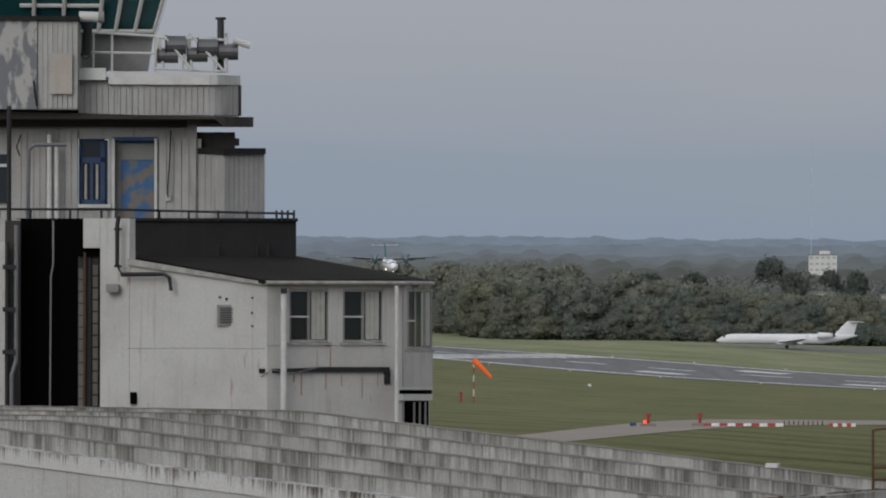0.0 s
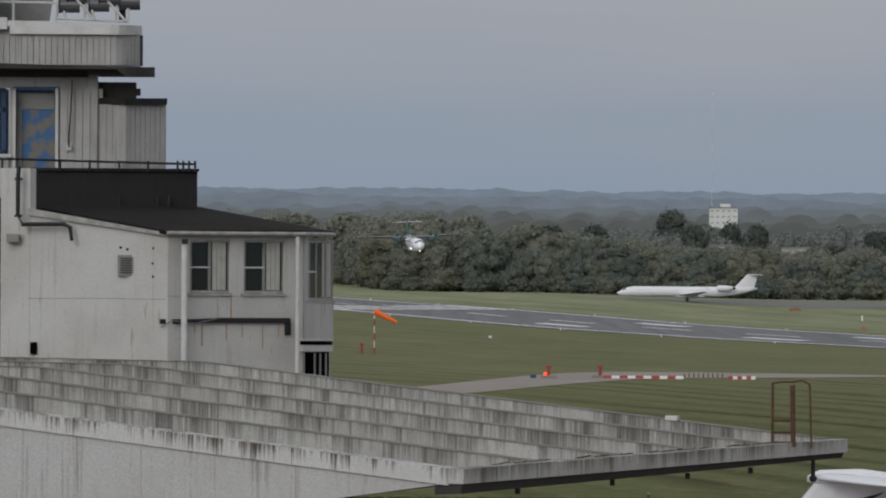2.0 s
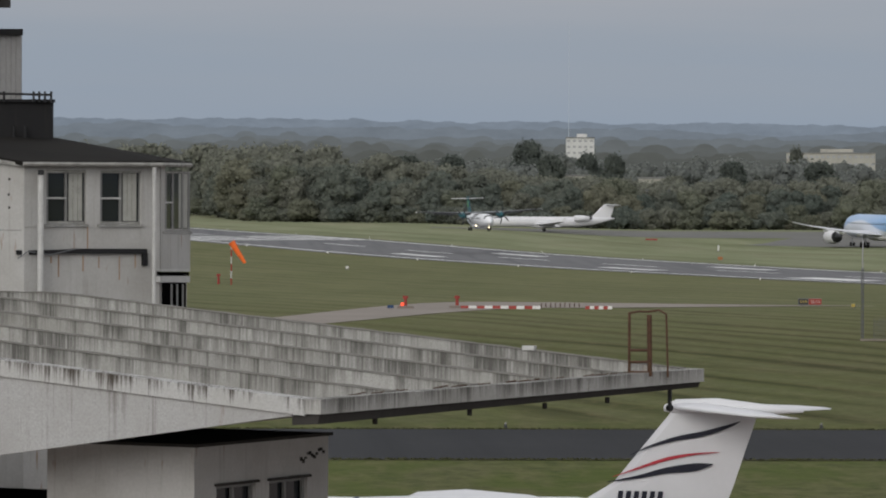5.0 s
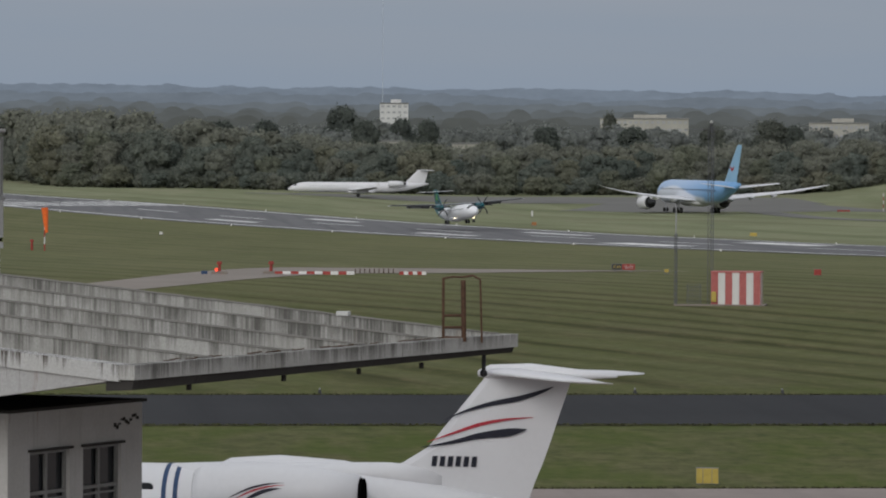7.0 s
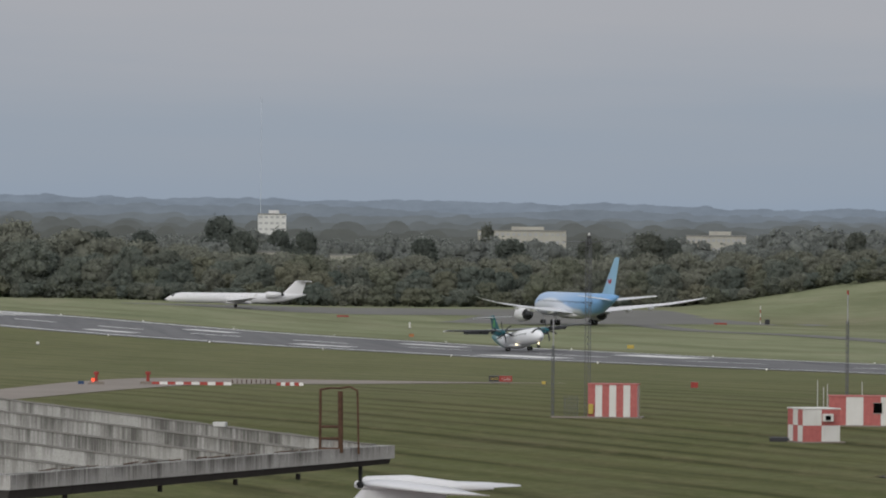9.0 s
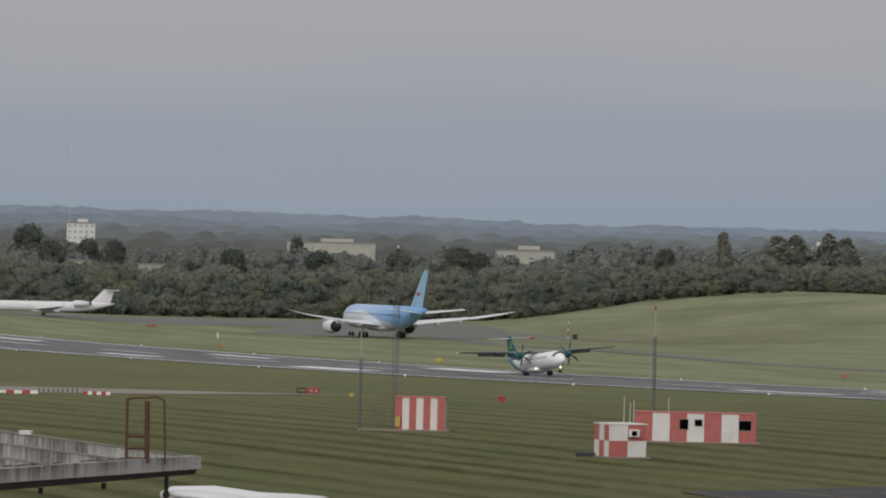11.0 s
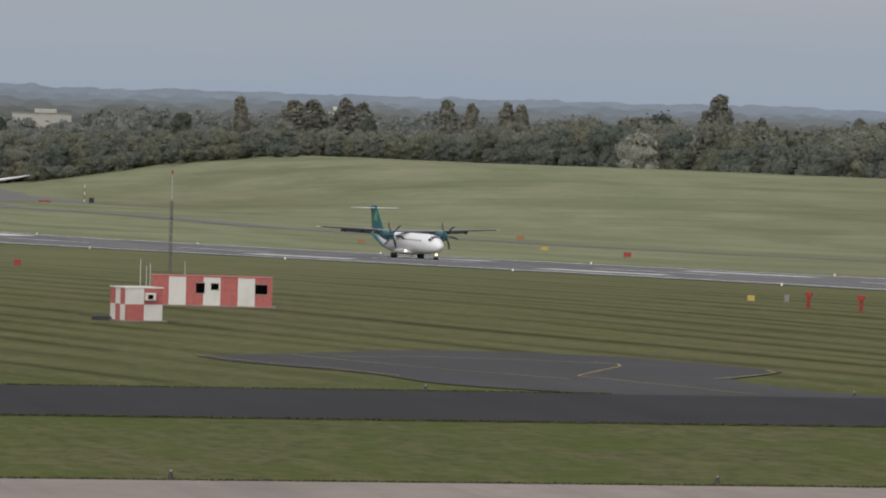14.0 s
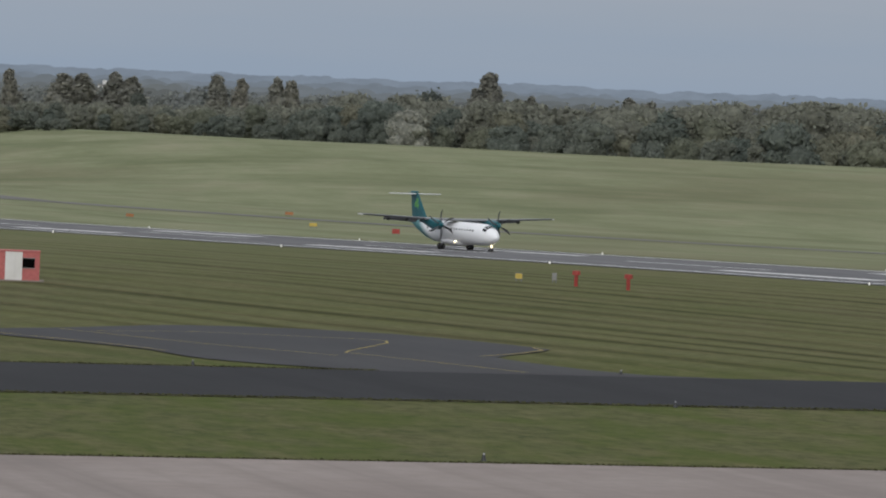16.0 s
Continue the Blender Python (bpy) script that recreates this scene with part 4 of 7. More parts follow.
def build_turboprop():
    t = thing("turboprop_airliner", pose(0, 1339, 21), "white twin-turboprop airliner with a teal tail, landing", "aircraft")
    st = [(12.5, 1.95, 0.05, 0.05), (12.3, 1.96, 0.36, 0.36), (11.8, 2.0, 0.66, 0.66), (11.0, 2.08, 0.98, 0.98), (10.2, 2.15, 1.20, 1.22), (9.0, 2.2, 1.37, 1.37), (7.6, 2.2, 1.41, 1.41), (0, 2.2, 1.41, 1.41), (-5.5, 2.2, 1.41, 1.41), (-8.0, 2.4, 1.25, 1.22), (-11.0, 2.85, 0.80, 0.85), (-13.4, 3.25, 0.36, 0.42), (-14.6, 3.45, 0.06, 0.10)]
    bm = bmesh.new()
    hull(bm, st)
    body = part("fuselage", bm, ATRPAINT, t, smooth=True)
    for a0, a1 in ((-60, -42), (-38, -21), (-18, -1), (1, 18), (21, 38), (42, 60)):
        bm = bmesh.new()
        shell_patch(bm, st, (a0, a1), 10.15, 10.9, 0.025, 4)
        part("cockpit_window", bm, GLASS, body, "dark cockpit window")
    for s in (-1, 1):
        window_row(body, s, [-6 + 0.82 * i for i in range(18)], 2.62, 1.345, 0.13, 0.19)
    bm = bmesh.new()
    hull(bm, [(3.4, 0.95, 0.3, 0.2), (2.2, 1.0, 1.2, 0.48), (0, 1.0, 1.75, 0.55), (-2.0, 1.0, 1.2, 0.45), (-3.6, 1.1, 0.3, 0.2)], 18)
    part("gear_fairing", bm, AIRWHITE, t, smooth=True)
    for s in (-1, 1):
        bm = bmesh.new()
        wing(bm, [(0, 1.35, 2.6, 3.78, 0.46), (4.9, 1.35, 2.6, 3.82, 0.46), (13.2, 0.75, 1.55, 4.20, 0.26), (13.52, 0.5, 1.0, 4.22, 0.12)], s)
        w = part("wing", bm, WINGGREY, t, "dark grey high wing")
        bm = bmesh.new()
        wing(bm, [(5.1, 1.40, 0.26, 3.83, 0.30), (13.2, 0.80, 0.2, 4.20, 0.2)], s)
        part("deicer_boot", bm, BOOT, w)
        for x0, x1, y_, z0, z1 in ((1.6, 4.6, -1.15, 3.72, 3.72), (4.9, 9.6, -1.2, 3.74, 3.96)):
            bm = bmesh.new()
            hexa(bm, [(s * x0, y_, z0 - 0.03), (s * x1, y_ + 0.1, z1 - 0.03), (s * x1, y_ - 0.5, z1 - 0.36), (s * x0, y_ - 0.65, z0 - 0.44)],
                 [(s * x0, y_, z0 + 0.12), (s * x1, y_ + 0.1, z1 + 0.1), (s * x1, y_ - 0.52, z1 - 0.32), (s * x0, y_ - 0.68, z0 - 0.40)])
            part("flap", bm, WINGGREY, w, "lowered grey wing flap")
        bm = bmesh.new()
        box(bm, *(sorted((s * 13.45, s * 13.62))[0], -0.5, 4.15, sorted((s * 13.45, s * 13.62))[1], 0.5, 4.28))
        part("wing_tip", bm, AIRWHITE, w, "white wing tip")
        for x in (6.6, 9.2):
            bm = bmesh.new()
            hull(bm, [(-0.4, 3.72, 0.06, 0.1), (-1.0, 3.62, 0.09, 0.16), (-1.9, 3.68, 0.03, 0.05)], 8)
            k = part("flap_fairing", bm, BOOT, w)
            k.location.x = s * x
        bm = bmesh.new()
        hull(bm, [(4.05, 3.25, 0.40, 0.42), (3.6, 3.22, 0.55, 0.62), (2.2, 3.25, 0.60, 0.72), (0.6, 3.42, 0.56, 0.60), (-1.4, 3.62, 0.35, 0.34), (-2.3, 3.7, 0.06, 0.08)], 16)
        nac = part("nacelle", bm, TEAL, t, "teal engine nacelle", smooth=True)
        nac.location.x = s * 4.05
        bm = bmesh.new()
        hull(bm, [(3.95, 2.72, 0.22, 0.12), (3.3, 2.72, 0.24, 0.14)], 10)
        part("air_intake", bm, ENGDARK, nac)
        bm = bmesh.new()
        wing(bm, [(0, -12.55, 1.9, 6.72, 0.22), (3.55, -13.0, 1.1, 6.76, 0.14)], s)
        part("tailplane", bm, AIRWHITE, t)
        wheel_set(t, s * 2.05, 0, 0.40, 0.26, 0.24, 1.2)
        bm = bmesh.new()
        hull(bm, [(2.58, 1.1, 0.10, 0.10), (2.5, 1.1, 0.14, 0.14)], 10)
        k = part("landing_light", bm, LAMP, t, "lit landing light")
        k.location.x = s * 1.25
    bm = bmesh.new()
    upright(bm, [(3.2, -8.0, 5.6, 0.36), (4.1, -9.6, 4.4, 0.34), (6.8, -12.2, 2.35, 0.24), (7.15, -12.6, 1.9, 0.18)])
    fin = part("fin", bm, TEAL, t, "teal fin with green leaf shapes")
    for s in (-1, 1):
        for y, z, r in ((-12.2, 5.9, 0.32), (-12.7, 5.4, 0.34), (-12.0, 5.2, 0.30)):
            bm = bmesh.new()
            hexa(bm, [(s * 0.10, y + r * math.cos(a), z + 1.2 * r * math.sin(a)) for a in span(0, 5.6, 8)], [(s * 0.165, y + r * math.cos(a), z + 1.2 * r * math.sin(a)) for a in span(0, 5.6, 8)])
            part("leaf_emblem", bm, GREEN, fin)
    bm = bmesh.new()
    hull(bm, [(-12.2, 7.02, 0.05, 0.05), (-12.7, 7.0, 0.16, 0.18), (-14.3, 6.95, 0.14, 0.14), (-15.0, 6.93, 0.03, 0.03)], 10)
    part("tail_bullet", bm, TEAL, t, smooth=True)
    wheel_set(t, 0, 10.75, 0.25, 0.16, 0.15, 1.2, "nose_gear")
    bm = bmesh.new()
    hull(bm, [(11.05, 0.82, 0.10, 0.09), (10.9, 0.82, 0.14, 0.12)], 10)
    part("taxi_light", bm, LAMP, t, "lit nose light")
    props = [propeller(t, s * 4.05, 4.2, 3.25, 12 + 20 * s) for s in (-1, 1)]
    return t, props


def build_regional_jet():
    t = thing("regional_jet", pose(91.9, 1352, ground_z(91.9, 1352) + 0.06, 0, 0, 85), "all-white regional jet with rear engines, parked", "aircraft")
    st = [(18.9, 2.1, 0.05, 0.05), (18.5, 2.1, 0.4, 0.36), (17.4, 2.3, 0.9, 0.85), (16.0, 2.5, 1.25, 1.2), (14.4, 2.6, 1.36, 1.36), (-9, 2.6, 1.36, 1.36), (-13, 2.85, 1.05, 1.08), (-16.5, 3.3, 0.5, 0.55), (-18.8, 3.6, 0.1, 0.15)]
    bm = bmesh.new()
    hull(bm, st)
    body = part("fuselage", bm, AIRWHITE, t, smooth=True)
    for s in (-1, 1):
        window_row(body, s, [-8 + 0.8 * i for i in range(27)], 2.95, 1.31, 0.10, 0.14, AIRGREY)
        bm = bmesh.new()
        shell_patch(bm, st, (s * 25, s * 55), 16.4, 17.2, 0.02, 4)
        part("cockpit_window", bm, GLASS, body, "dark cockpit window")
        bm = bmesh.new()
        wing(bm, [(0, 3.4, 6.2, 1.75, 0.7), (4.2, 0.6, 3.6, 1.95, 0.42), (12.6, -4.4, 1.4, 2.75, 0.16)], s)
        w = part("wing", bm, AIRWHITE, t)
        bm = bmesh.new()
        upright(bm, [(2.75, -4.5, 1.35, 0.1), (3.9, -5.4, 0.6, 0.05)], s * 12.6)
        part("winglet", bm, AIRWHITE, w)
        bm = bmesh.new()
        hull(bm, [(-8.0, 3.55, 0.62, 0.66), (-8.5, 3.55, 0.74, 0.78), (-10.6, 3.55, 0.72, 0.74), (-12.2, 3.6, 0.46, 0.46)], 18)
        e = part("engine", bm, AIRWHITE, t, smooth=True)
        e.location.x = s * 2.35
        bm = bmesh.new()
        hull(bm, [(-12.2, 3.6, 0.40, 0.40), (-12.9, 3.62, 0.22, 0.22)], 12)
        part("exhaust", bm, ENGDARK, e)
        bm = bmesh.new()
        wing(bm, [(0, -16.0, 2.9, 7.25, 0.26), (4.3, -19.1, 1.5, 7.15, 0.14)], s)
        part("tailplane", bm, AIRWHITE, t)
        wheel_set(t, s * 2.0, 0, 0.46, 0.3, 0.3, 1.7)
    bm = bmesh.new()
    upright(bm, [(3.2, -11.6, 6.4, 0.4), (4.2, -12.9, 5.0, 0.36), (7.3, -15.9, 3.0, 0.26)])
    part("fin", bm, AIRWHITE, t)
    bm = bmesh.new()
    hull(bm, [(0.0 + 4.0, 1.45, 0.3, 0.2), (1.5, 1.4, 1.3, 0.55), (-3.5, 1.45, 1.2, 0.5), (-6, 1.6, 0.3, 0.2)], 16)
    part("belly_fairing", bm, AIRWHITE, t, smooth=True)
    wheel_set(t, 0, 15.6, 0.25, 0.16, 0.17, 1.5, "nose_gear")


def build_wide_body():
    t = thing("wide_body_airliner", pose(167.5, 1236, ground_z(167.5, 1236) + 0.05, 0, 0, 12.5), "sky blue and white wide-body airliner, parked", "aircraft")
    st = [(26.0, 4.3, 0.1, 0.1), (25.4, 4.35, 0.9, 0.9), (23.6, 4.7, 1.9, 1.9), (21.0, 5.0, 2.6, 2.7), (18.0, 5.1, 2.88, 2.95), (-12, 5.1, 2.88, 2.95), (-18, 5.6, 2.35, 2.45), (-25, 6.6, 1.25, 1.4), (-30.2, 7.3, 0.25, 0.35)]
    bm = bmesh.new()
    hull(bm, st, 32)
    body = part("fuselage", bm, JETBLUE, t, smooth=True)
    for s in (-1, 1):
        window_row(body, s, [-20 + 1.15 * i for i in range(34)], 5.75, 2.83, 0.16, 0.27)
        bm = bmesh.new()
        wing(bm, [(0, 9.2, 14.5, 3.3, 1.5), (9.5, 3.0, 7.6, 3.9, 0.85), (22, -5.2, 3.9, 5.4, 0.40), (27.2, -8.8, 2.5, 6.4, 0.24), (30.0, -12.4, 0.7, 7.1, 0.06)], s)
        w = part("wing", bm, AIRWHITE, t, "pale grey swept wing")
        for x, y, z in ((7.5, -3.6, 3.3), (12.5, -5.0, 3.9), (17.5, -7.2, 4.5)):
            bm = bmesh.new()
            hull(bm, [(y + 2.5, z, 0.1, 0.1), (y + 1, z - 0.25, 0.3, 0.4), (y - 1.2, z - 0.15, 0.2, 0.3), (y - 2.4, z, 0.05, 0.05)], 10)
            k = part("flap_fairing", bm, AIRWHITE, w)
            k.location.x = s * x
        bm = bmesh.new()
        hull(bm, [(12.2, 2.45, 1.50, 1.50), (11.9, 2.45, 1.72, 1.72), (9.8, 2.45, 1.80, 1.80), (7.2, 2.5, 1.55, 1.55), (6.8, 2.5, 1.45, 1.45)], 24)
        e = part("engine", bm, AIRWHITE, t, "white engine cowling", smooth=True)
        e.location.x = s * 9.75
        bm = bmesh.new()
        hull(bm, [(6.9, 2.5, 1.42, 1.42), (6.6, 2.5, 1.40, 1.40)], 20)
        part("fan_duct", bm, ENGDARK, e)
        bm = bmesh.new()
        hull(bm, [(6.9, 2.5, 0.95, 0.95), (5.2, 2.55, 0.65, 0.65), (3.9, 2.6, 0.1, 0.1)], 16)
        part("core_exhaust", bm, ENGDARK, e, smooth=True)
        bm = bmesh.new()
        hexa(bm, [(-0.25, 11.0, 4.0), (0.25, 11.0, 4.0), (0.2, 3.0, 3.2), (-0.2, 3.0, 3.2)], [(-0.15, 9.0, 4.5), (0.15, 9.0, 4.5), (0.15, 3.0, 3.8), (-0.15, 3.0, 3.8)])
        part("pylon", bm, AIRWHITE, e)
        bm = bmesh.new()
        wing(bm, [(0, -22.4, 5.8, 6.5, 0.55), (9.9, -29.2, 2.2, 7.6, 0.2)], s)
        part("tailplane", bm, AIRWHITE, t)
        for y in (-0.75, 0.75):
            wheel_set(t, s * 4.9, y, 0.68, 0.5, 0.55, 3.0)
    bm = bmesh.new()
    upright(bm, [(6.9, -18.2, 9.6, 0.7), (8.3, -19.8, 8.0, 0.62), (16.4, -27.6, 3.4, 0.3), (16.9, -28.6, 2.2, 0.2)])
    fin = part("fin", bm, SKYFIN, t, "sky blue fin with a red curved emblem")
    for s in (-1, 1):
        bm = bmesh.new()
        low, high = [], []
        for a in span(195, 345, 12):
            low.append((s * 0.31, -25.3 - 1.25 * math.cos(radians(a)), 11.8 + 1.25 * math.sin(radians(a))))
        for a in span(345, 195, 12):
            low.append((s * 0.31, -25.3 - 0.75 * math.cos(radians(a)), 11.9 + 0.75 * math.sin(radians(a))))
        high = [(x - s * 0.25, y, z) for x, y, z in low]
        n = len(low)
        a, b = [bm.verts.new(p) for p in low], [bm.verts.new(p) for p in high]
        for i in range(n):
            bm.faces.new((a[i], a[(i + 1) % n], b[(i + 1) % n], b[i]))
        for i in range(n // 2 - 1):
            bm.faces.new((a[i], a[i + 1], a[n - 2 - i], a[n - 1 - i]))
        part("curved_emblem", bm, STRIPERED, fin)
    bm = bmesh.new()
    hull(bm, [(9.5, 2.9, 0.4, 0.4), (5, 2.6, 2.6, 1.0), (-4, 2.6, 2.6, 1.0), (-9, 3.0, 0.5, 0.4)], 18)
    part("belly_fairing", bm, AIRWHITE, t, smooth=True)
    wheel_set(t, 0, 22.4, 0.5, 0.35, 0.4, 2.6, "nose_gear")


def stripe(parent, material, top, bottom, x, name="stripe"):
    """A tapering painted band, thin as vinyl, on a flat side."""
    bm = bmesh.new()
    a = [bm.verts.new((x, y, z)) for y, z in top]
    b = [bm.verts.new((x, y, z)) for y, z in bottom]
    c = [bm.verts.new((x + 0.02, y, z)) for y, z in top]
    d = [bm.verts.new((x + 0.02, y, z)) for y, z in bottom]
    for i in range(len(top) - 1):
        bm.faces.new((a[i], a[i + 1], b[i + 1], b[i]))
        bm.faces.new((c[i], d[i], d[i + 1], c[i + 1]))
        bm.faces.new((a[i], c[i], c[i + 1], a[i + 1]))
        bm.faces.new((b[i], b[i + 1], d[i + 1], d[i]))
    return part(name, bm, material, parent)


def build_business_jet():
    t = thing("business_jet", pose(3.75, 171.84, 4.25, 0, 0, 74.5), "white business jet with navy and red fin stripes", "aircraft")
    st = [(15.5, 2.6, 0.05, 0.05), (15.0, 2.62, 0.4, 0.4), (13.5, 2.85, 0.85, 0.85), (11.5, 3.05, 1.12, 1.12), (9.5, 3.12, 1.2, 1.2), (-4, 3.12, 1.2, 1.2), (-8, 3.15, 1.1, 1.12), (-11.0, 2.95, 0.75, 0.80), (-13.0, 2.95, 0.36, 0.40), (-14.0, 3.0, 0.06, 0.1)]
    bm = bmesh.new()
    hull(bm, st, 28)
    body = part("fuselage", bm, AIRWHITE, t, smooth=True)
    for s in (-1, 1):
        window_row(body, s, [-1.0 + 1.5 * i for i in range(7)], 3.5, 1.12, 0.3, 0.22)
        bm = bmesh.new()
        shell_patch(bm, st, (s * 15, s * 55), 12.2, 13.2, 0.02, 4)
        part("cockpit_window", bm, GLASS, body)
        for y in (-2.15, -1.75):
            bm = bmesh.new()
            shell_patch(bm, st, (s * 4, s * 120), y, y + 0.16, 0.012, 10)
            part("blue_band", bm, BLUEFRAME, body, "blue painted hoop")
        bm = bmesh.new()
        wing(bm, [(0, 4.0, 7.0, 2.15, 0.6), (12.5, -4.5, 1.8, 3.2, 0.16)], s)
        part("wing", bm, AIRWHITE, t)
        bm = bmesh.new()
        hull(bm, [(-3.0, 3.55, 0.66, 0.72), (-3.3, 3.55, 0.80, 0.86), (-5.0, 3.55, 0.92, 0.98), (-7.2, 3.5, 0.84, 0.88), (-8.6, 3.5, 0.6, 0.62)], 24)
        e = part("engine", bm, AIRWHITE, t, "white engine nacelle with curved stripes", smooth=True)
        e.location.x = s * 1.95
        bm = bmesh.new()
        hull(bm, [(-2.98, 3.55, 0.62, 0.68), (-3.1, 3.55, 0.60, 0.66)], 20)
        part("intake", bm, ENGDARK, e)
        est = [(-3.3, 3.55, 0.80, 0.86), (-5.0, 3.55, 0.92, 0.98), (-7.2, 3.5, 0.84, 0.88), (-8.6, 3.5, 0.6, 0.62)]
        for (a0, a1, y0, y1, w_), mt in zip(((100, 66, -4.3, -6.2, 2.2), (102, 71, -4.5, -6.2, 2.0), (106, 78, -4.8, -6.1, 4.2)), (NAVY, STRIPERED, NAVY)):
            bm = bmesh.new()
            old = None
            for f in span(0, 1, 16):
                mid_ = a0 + (a1 - a0) * (1 - (1 - f) ** 1.8)
                half_ = w_ * (0.06 + math.sin(math.pi * f ** 0.8))
                row = [bm.verts.new(hull_point(est, y0 + (y1 - y0) * f, s * (mid_ + q * half_), 0.012)) for q in (-1, 0, 1)]
                if old:
                    for i in range(2):
                        bm.faces.new((old[i], row[i], row[i + 1], old[i + 1]))
                old = row
            part("stripe", bm, mt, e)
        bm = bmesh.new()
        hull(bm, [(-8.605, 3.5, 0.55, 0.57), (-8.72, 3.5, 0.53, 0.55)], 20)
        part("exhaust", bm, DARK, e, "dark engine exhaust")
        # swept tailplane on top of the fin
        bm = bmesh.new()
        wing(bm, [(0, -12.3, 3.5, 7.50, 0.40), (0.9, -12.9, 3.2, 7.48, 0.32), (3.45, -15.6, 1.7, 7.42, 0.14), (3.6, -16.9, 0.4, 7.42, 0.04)], s)
        part("tailplane", bm, AIRWHITE, t, smooth=True)
        wheel_set(t, s * 2.1, 0, 0.42, 0.26, 0.24, 2.0)
    bm = bmesh.new()
    hull(bm, [(-12.2, 7.50, 0.08, 0.10), (-12.6, 7.56, 0.24, 0.24), (-14.0, 7.60, 0.26, 0.26), (-15.6, 7.50, 0.20, 0.18), (-16.9, 7.45, 0.02, 0.03)], 14)
    part("tail_fairing", bm, AIRWHITE, t, smooth=True)
    bm = bmesh.new()
    upright(bm, [(2.9, -7.2, 6.6, 0.32), (3.9, -8.4, 5.75, 0.31), (4.45, -9.6, 4.78, 0.30), (5.0, -10.5, 4.08, 0.28), (7.45, -12.5, 2.90, 0.26)])
    fin = part("fin", bm, AIRWHITE, t, "white fin with navy and red sweeping stripes")
    for s in (-1, 1):
        x = s * 0.175
        for mt, pts in ((NAVY, ((-11.1, 5.92, 0.01), (-11.7, 6.20, 0.05), (-12.6, 6.48, 0.10), (-13.6, 6.68, 0.12), (-14.4, 6.93, 0.08), (-14.8, 7.10, 0.01))),
                        (STRIPERED, ((-10.5, 5.18, 0.01), (-11.4, 5.50, 0.05), (-12.3, 5.80, 0.08), (-13.2, 5.98, 0.05), (-14.1, 6.06, 0.01))),
                        (NAVY, ((-10.3, 5.00, 0.01), (-11.4, 5.20, 0.08), (-12.3, 5.42, 0.14), (-13.3, 5.55, 0.18), (-13.9, 5.66, 0.01)))):
            fine_ = []
            for i in range(len(pts) - 1):
                p0, p1, p2, p3 = pts[max(i - 1, 0)], pts[i], pts[i + 1], pts[min(i + 2, len(pts) - 1)]
                for f in (0, 0.25, 0.5, 0.75):
                    fine_.append(tuple(0.5 * (2 * q1 + (q2 - q0) * f + (2 * q0 - 5 * q1 + 4 * q2 - q3) * f * f + (3 * q1 - q0 - 3 * q2 + q3) * f ** 3) for q0, q1, q2, q3 in zip(p0, p1, p2, p3)))
            fine_.append(pts[-1])
            stripe(fin, mt, [(y, z + 0.75 * max(w, 0.005)) for y, z, w in fine_], [(y, z - 0.75 * max(w, 0.005)) for y, z, w in fine_], x)
        for i in range(6):
            bm = bmesh.new()
            y = -10.65 - 0.27 * i
            hexa(bm, [(x, y, 4.38), (x, y - 0.17, 4.38), (x, y - 0.22, 4.72), (x, y - 0.05, 4.72)], [(x + s * 0.012, y, 4.38), (x + s * 0.012, y - 0.17, 4.38), (x + s * 0.012, y - 0.22, 4.72), (x + s * 0.012, y - 0.05, 4.72)])
            part("registration_bar", bm, NAVY, fin)
    wheel_set(t, 0, 12.5, 0.3, 0.2, 0.2, 2.0, "nose_gear")
    bm = bmesh.new()
    hull(bm, [(1.5, 4.02, 0.3, 0.16), (-3.5, 4.12, 0.7, 0.28), (-7.0, 4.14, 0.66, 0.30), (-9.2, 4.05, 0.45, 0.42), (-11.0, 3.8, 0.16, 0.5)], 18)
    part("dorsal_fairing", bm, AIRWHITE, t, smooth=True)
    return t


# ---- old terminal with its control tower ----
BA, BD = -1.973, 126.0
UNIT = BD * 0.0001116


def el(px, py, depth=0.0):
    """A point of the drawn front elevation (unit about 14 mm), depth metres behind its plane."""
    k = (BD + depth) / BD
    return ((px - 475) * UNIT * k, depth, 15.8 - (py - 491) * UNIT * k)


def panel(bm, px0, py0, px1, py1, depth, thick=0.2):
    """A slab parallel to the front."""
    a, b = el(px0, py1, depth), el(px1, py0, depth)
    box(bm, a[0], depth, a[2], b[0], depth + thick, b[2])


def wall_run(bm, p, q, bottom, thick=0.25):
    """A wall between two plan points, each (px, depth, top); the bottom is given in metres or as py, if above 100."""
    a, b = el(p[0], p[2], p[1]), el(q[0], q[2], q[1])
    ba = bottom if bottom < 100 else el(p[0], bottom, p[1])[2]
    bb = bottom if bottom < 100 else el(q[0], bottom, q[1])[2]
    n = Vector((-(b[1] - a[1]), b[0] - a[0])).normalized() * thick
    hexa(bm, [(a[0], a[1], ba), (b[0], b[1], bb), (b[0] + n.x, b[1] + n.y, bb), (a[0] + n.x, a[1] + n.y, ba)],
         [a, b, (b[0] + n.x, b[1] + n.y, b[2]), (a[0] + n.x, a[1] + n.y, a[2])])


def on_run(p, q, px):
    f = (px - p[0]) / (q[0] - p[0])
    return p[1] + f * (q[1] - p[1])


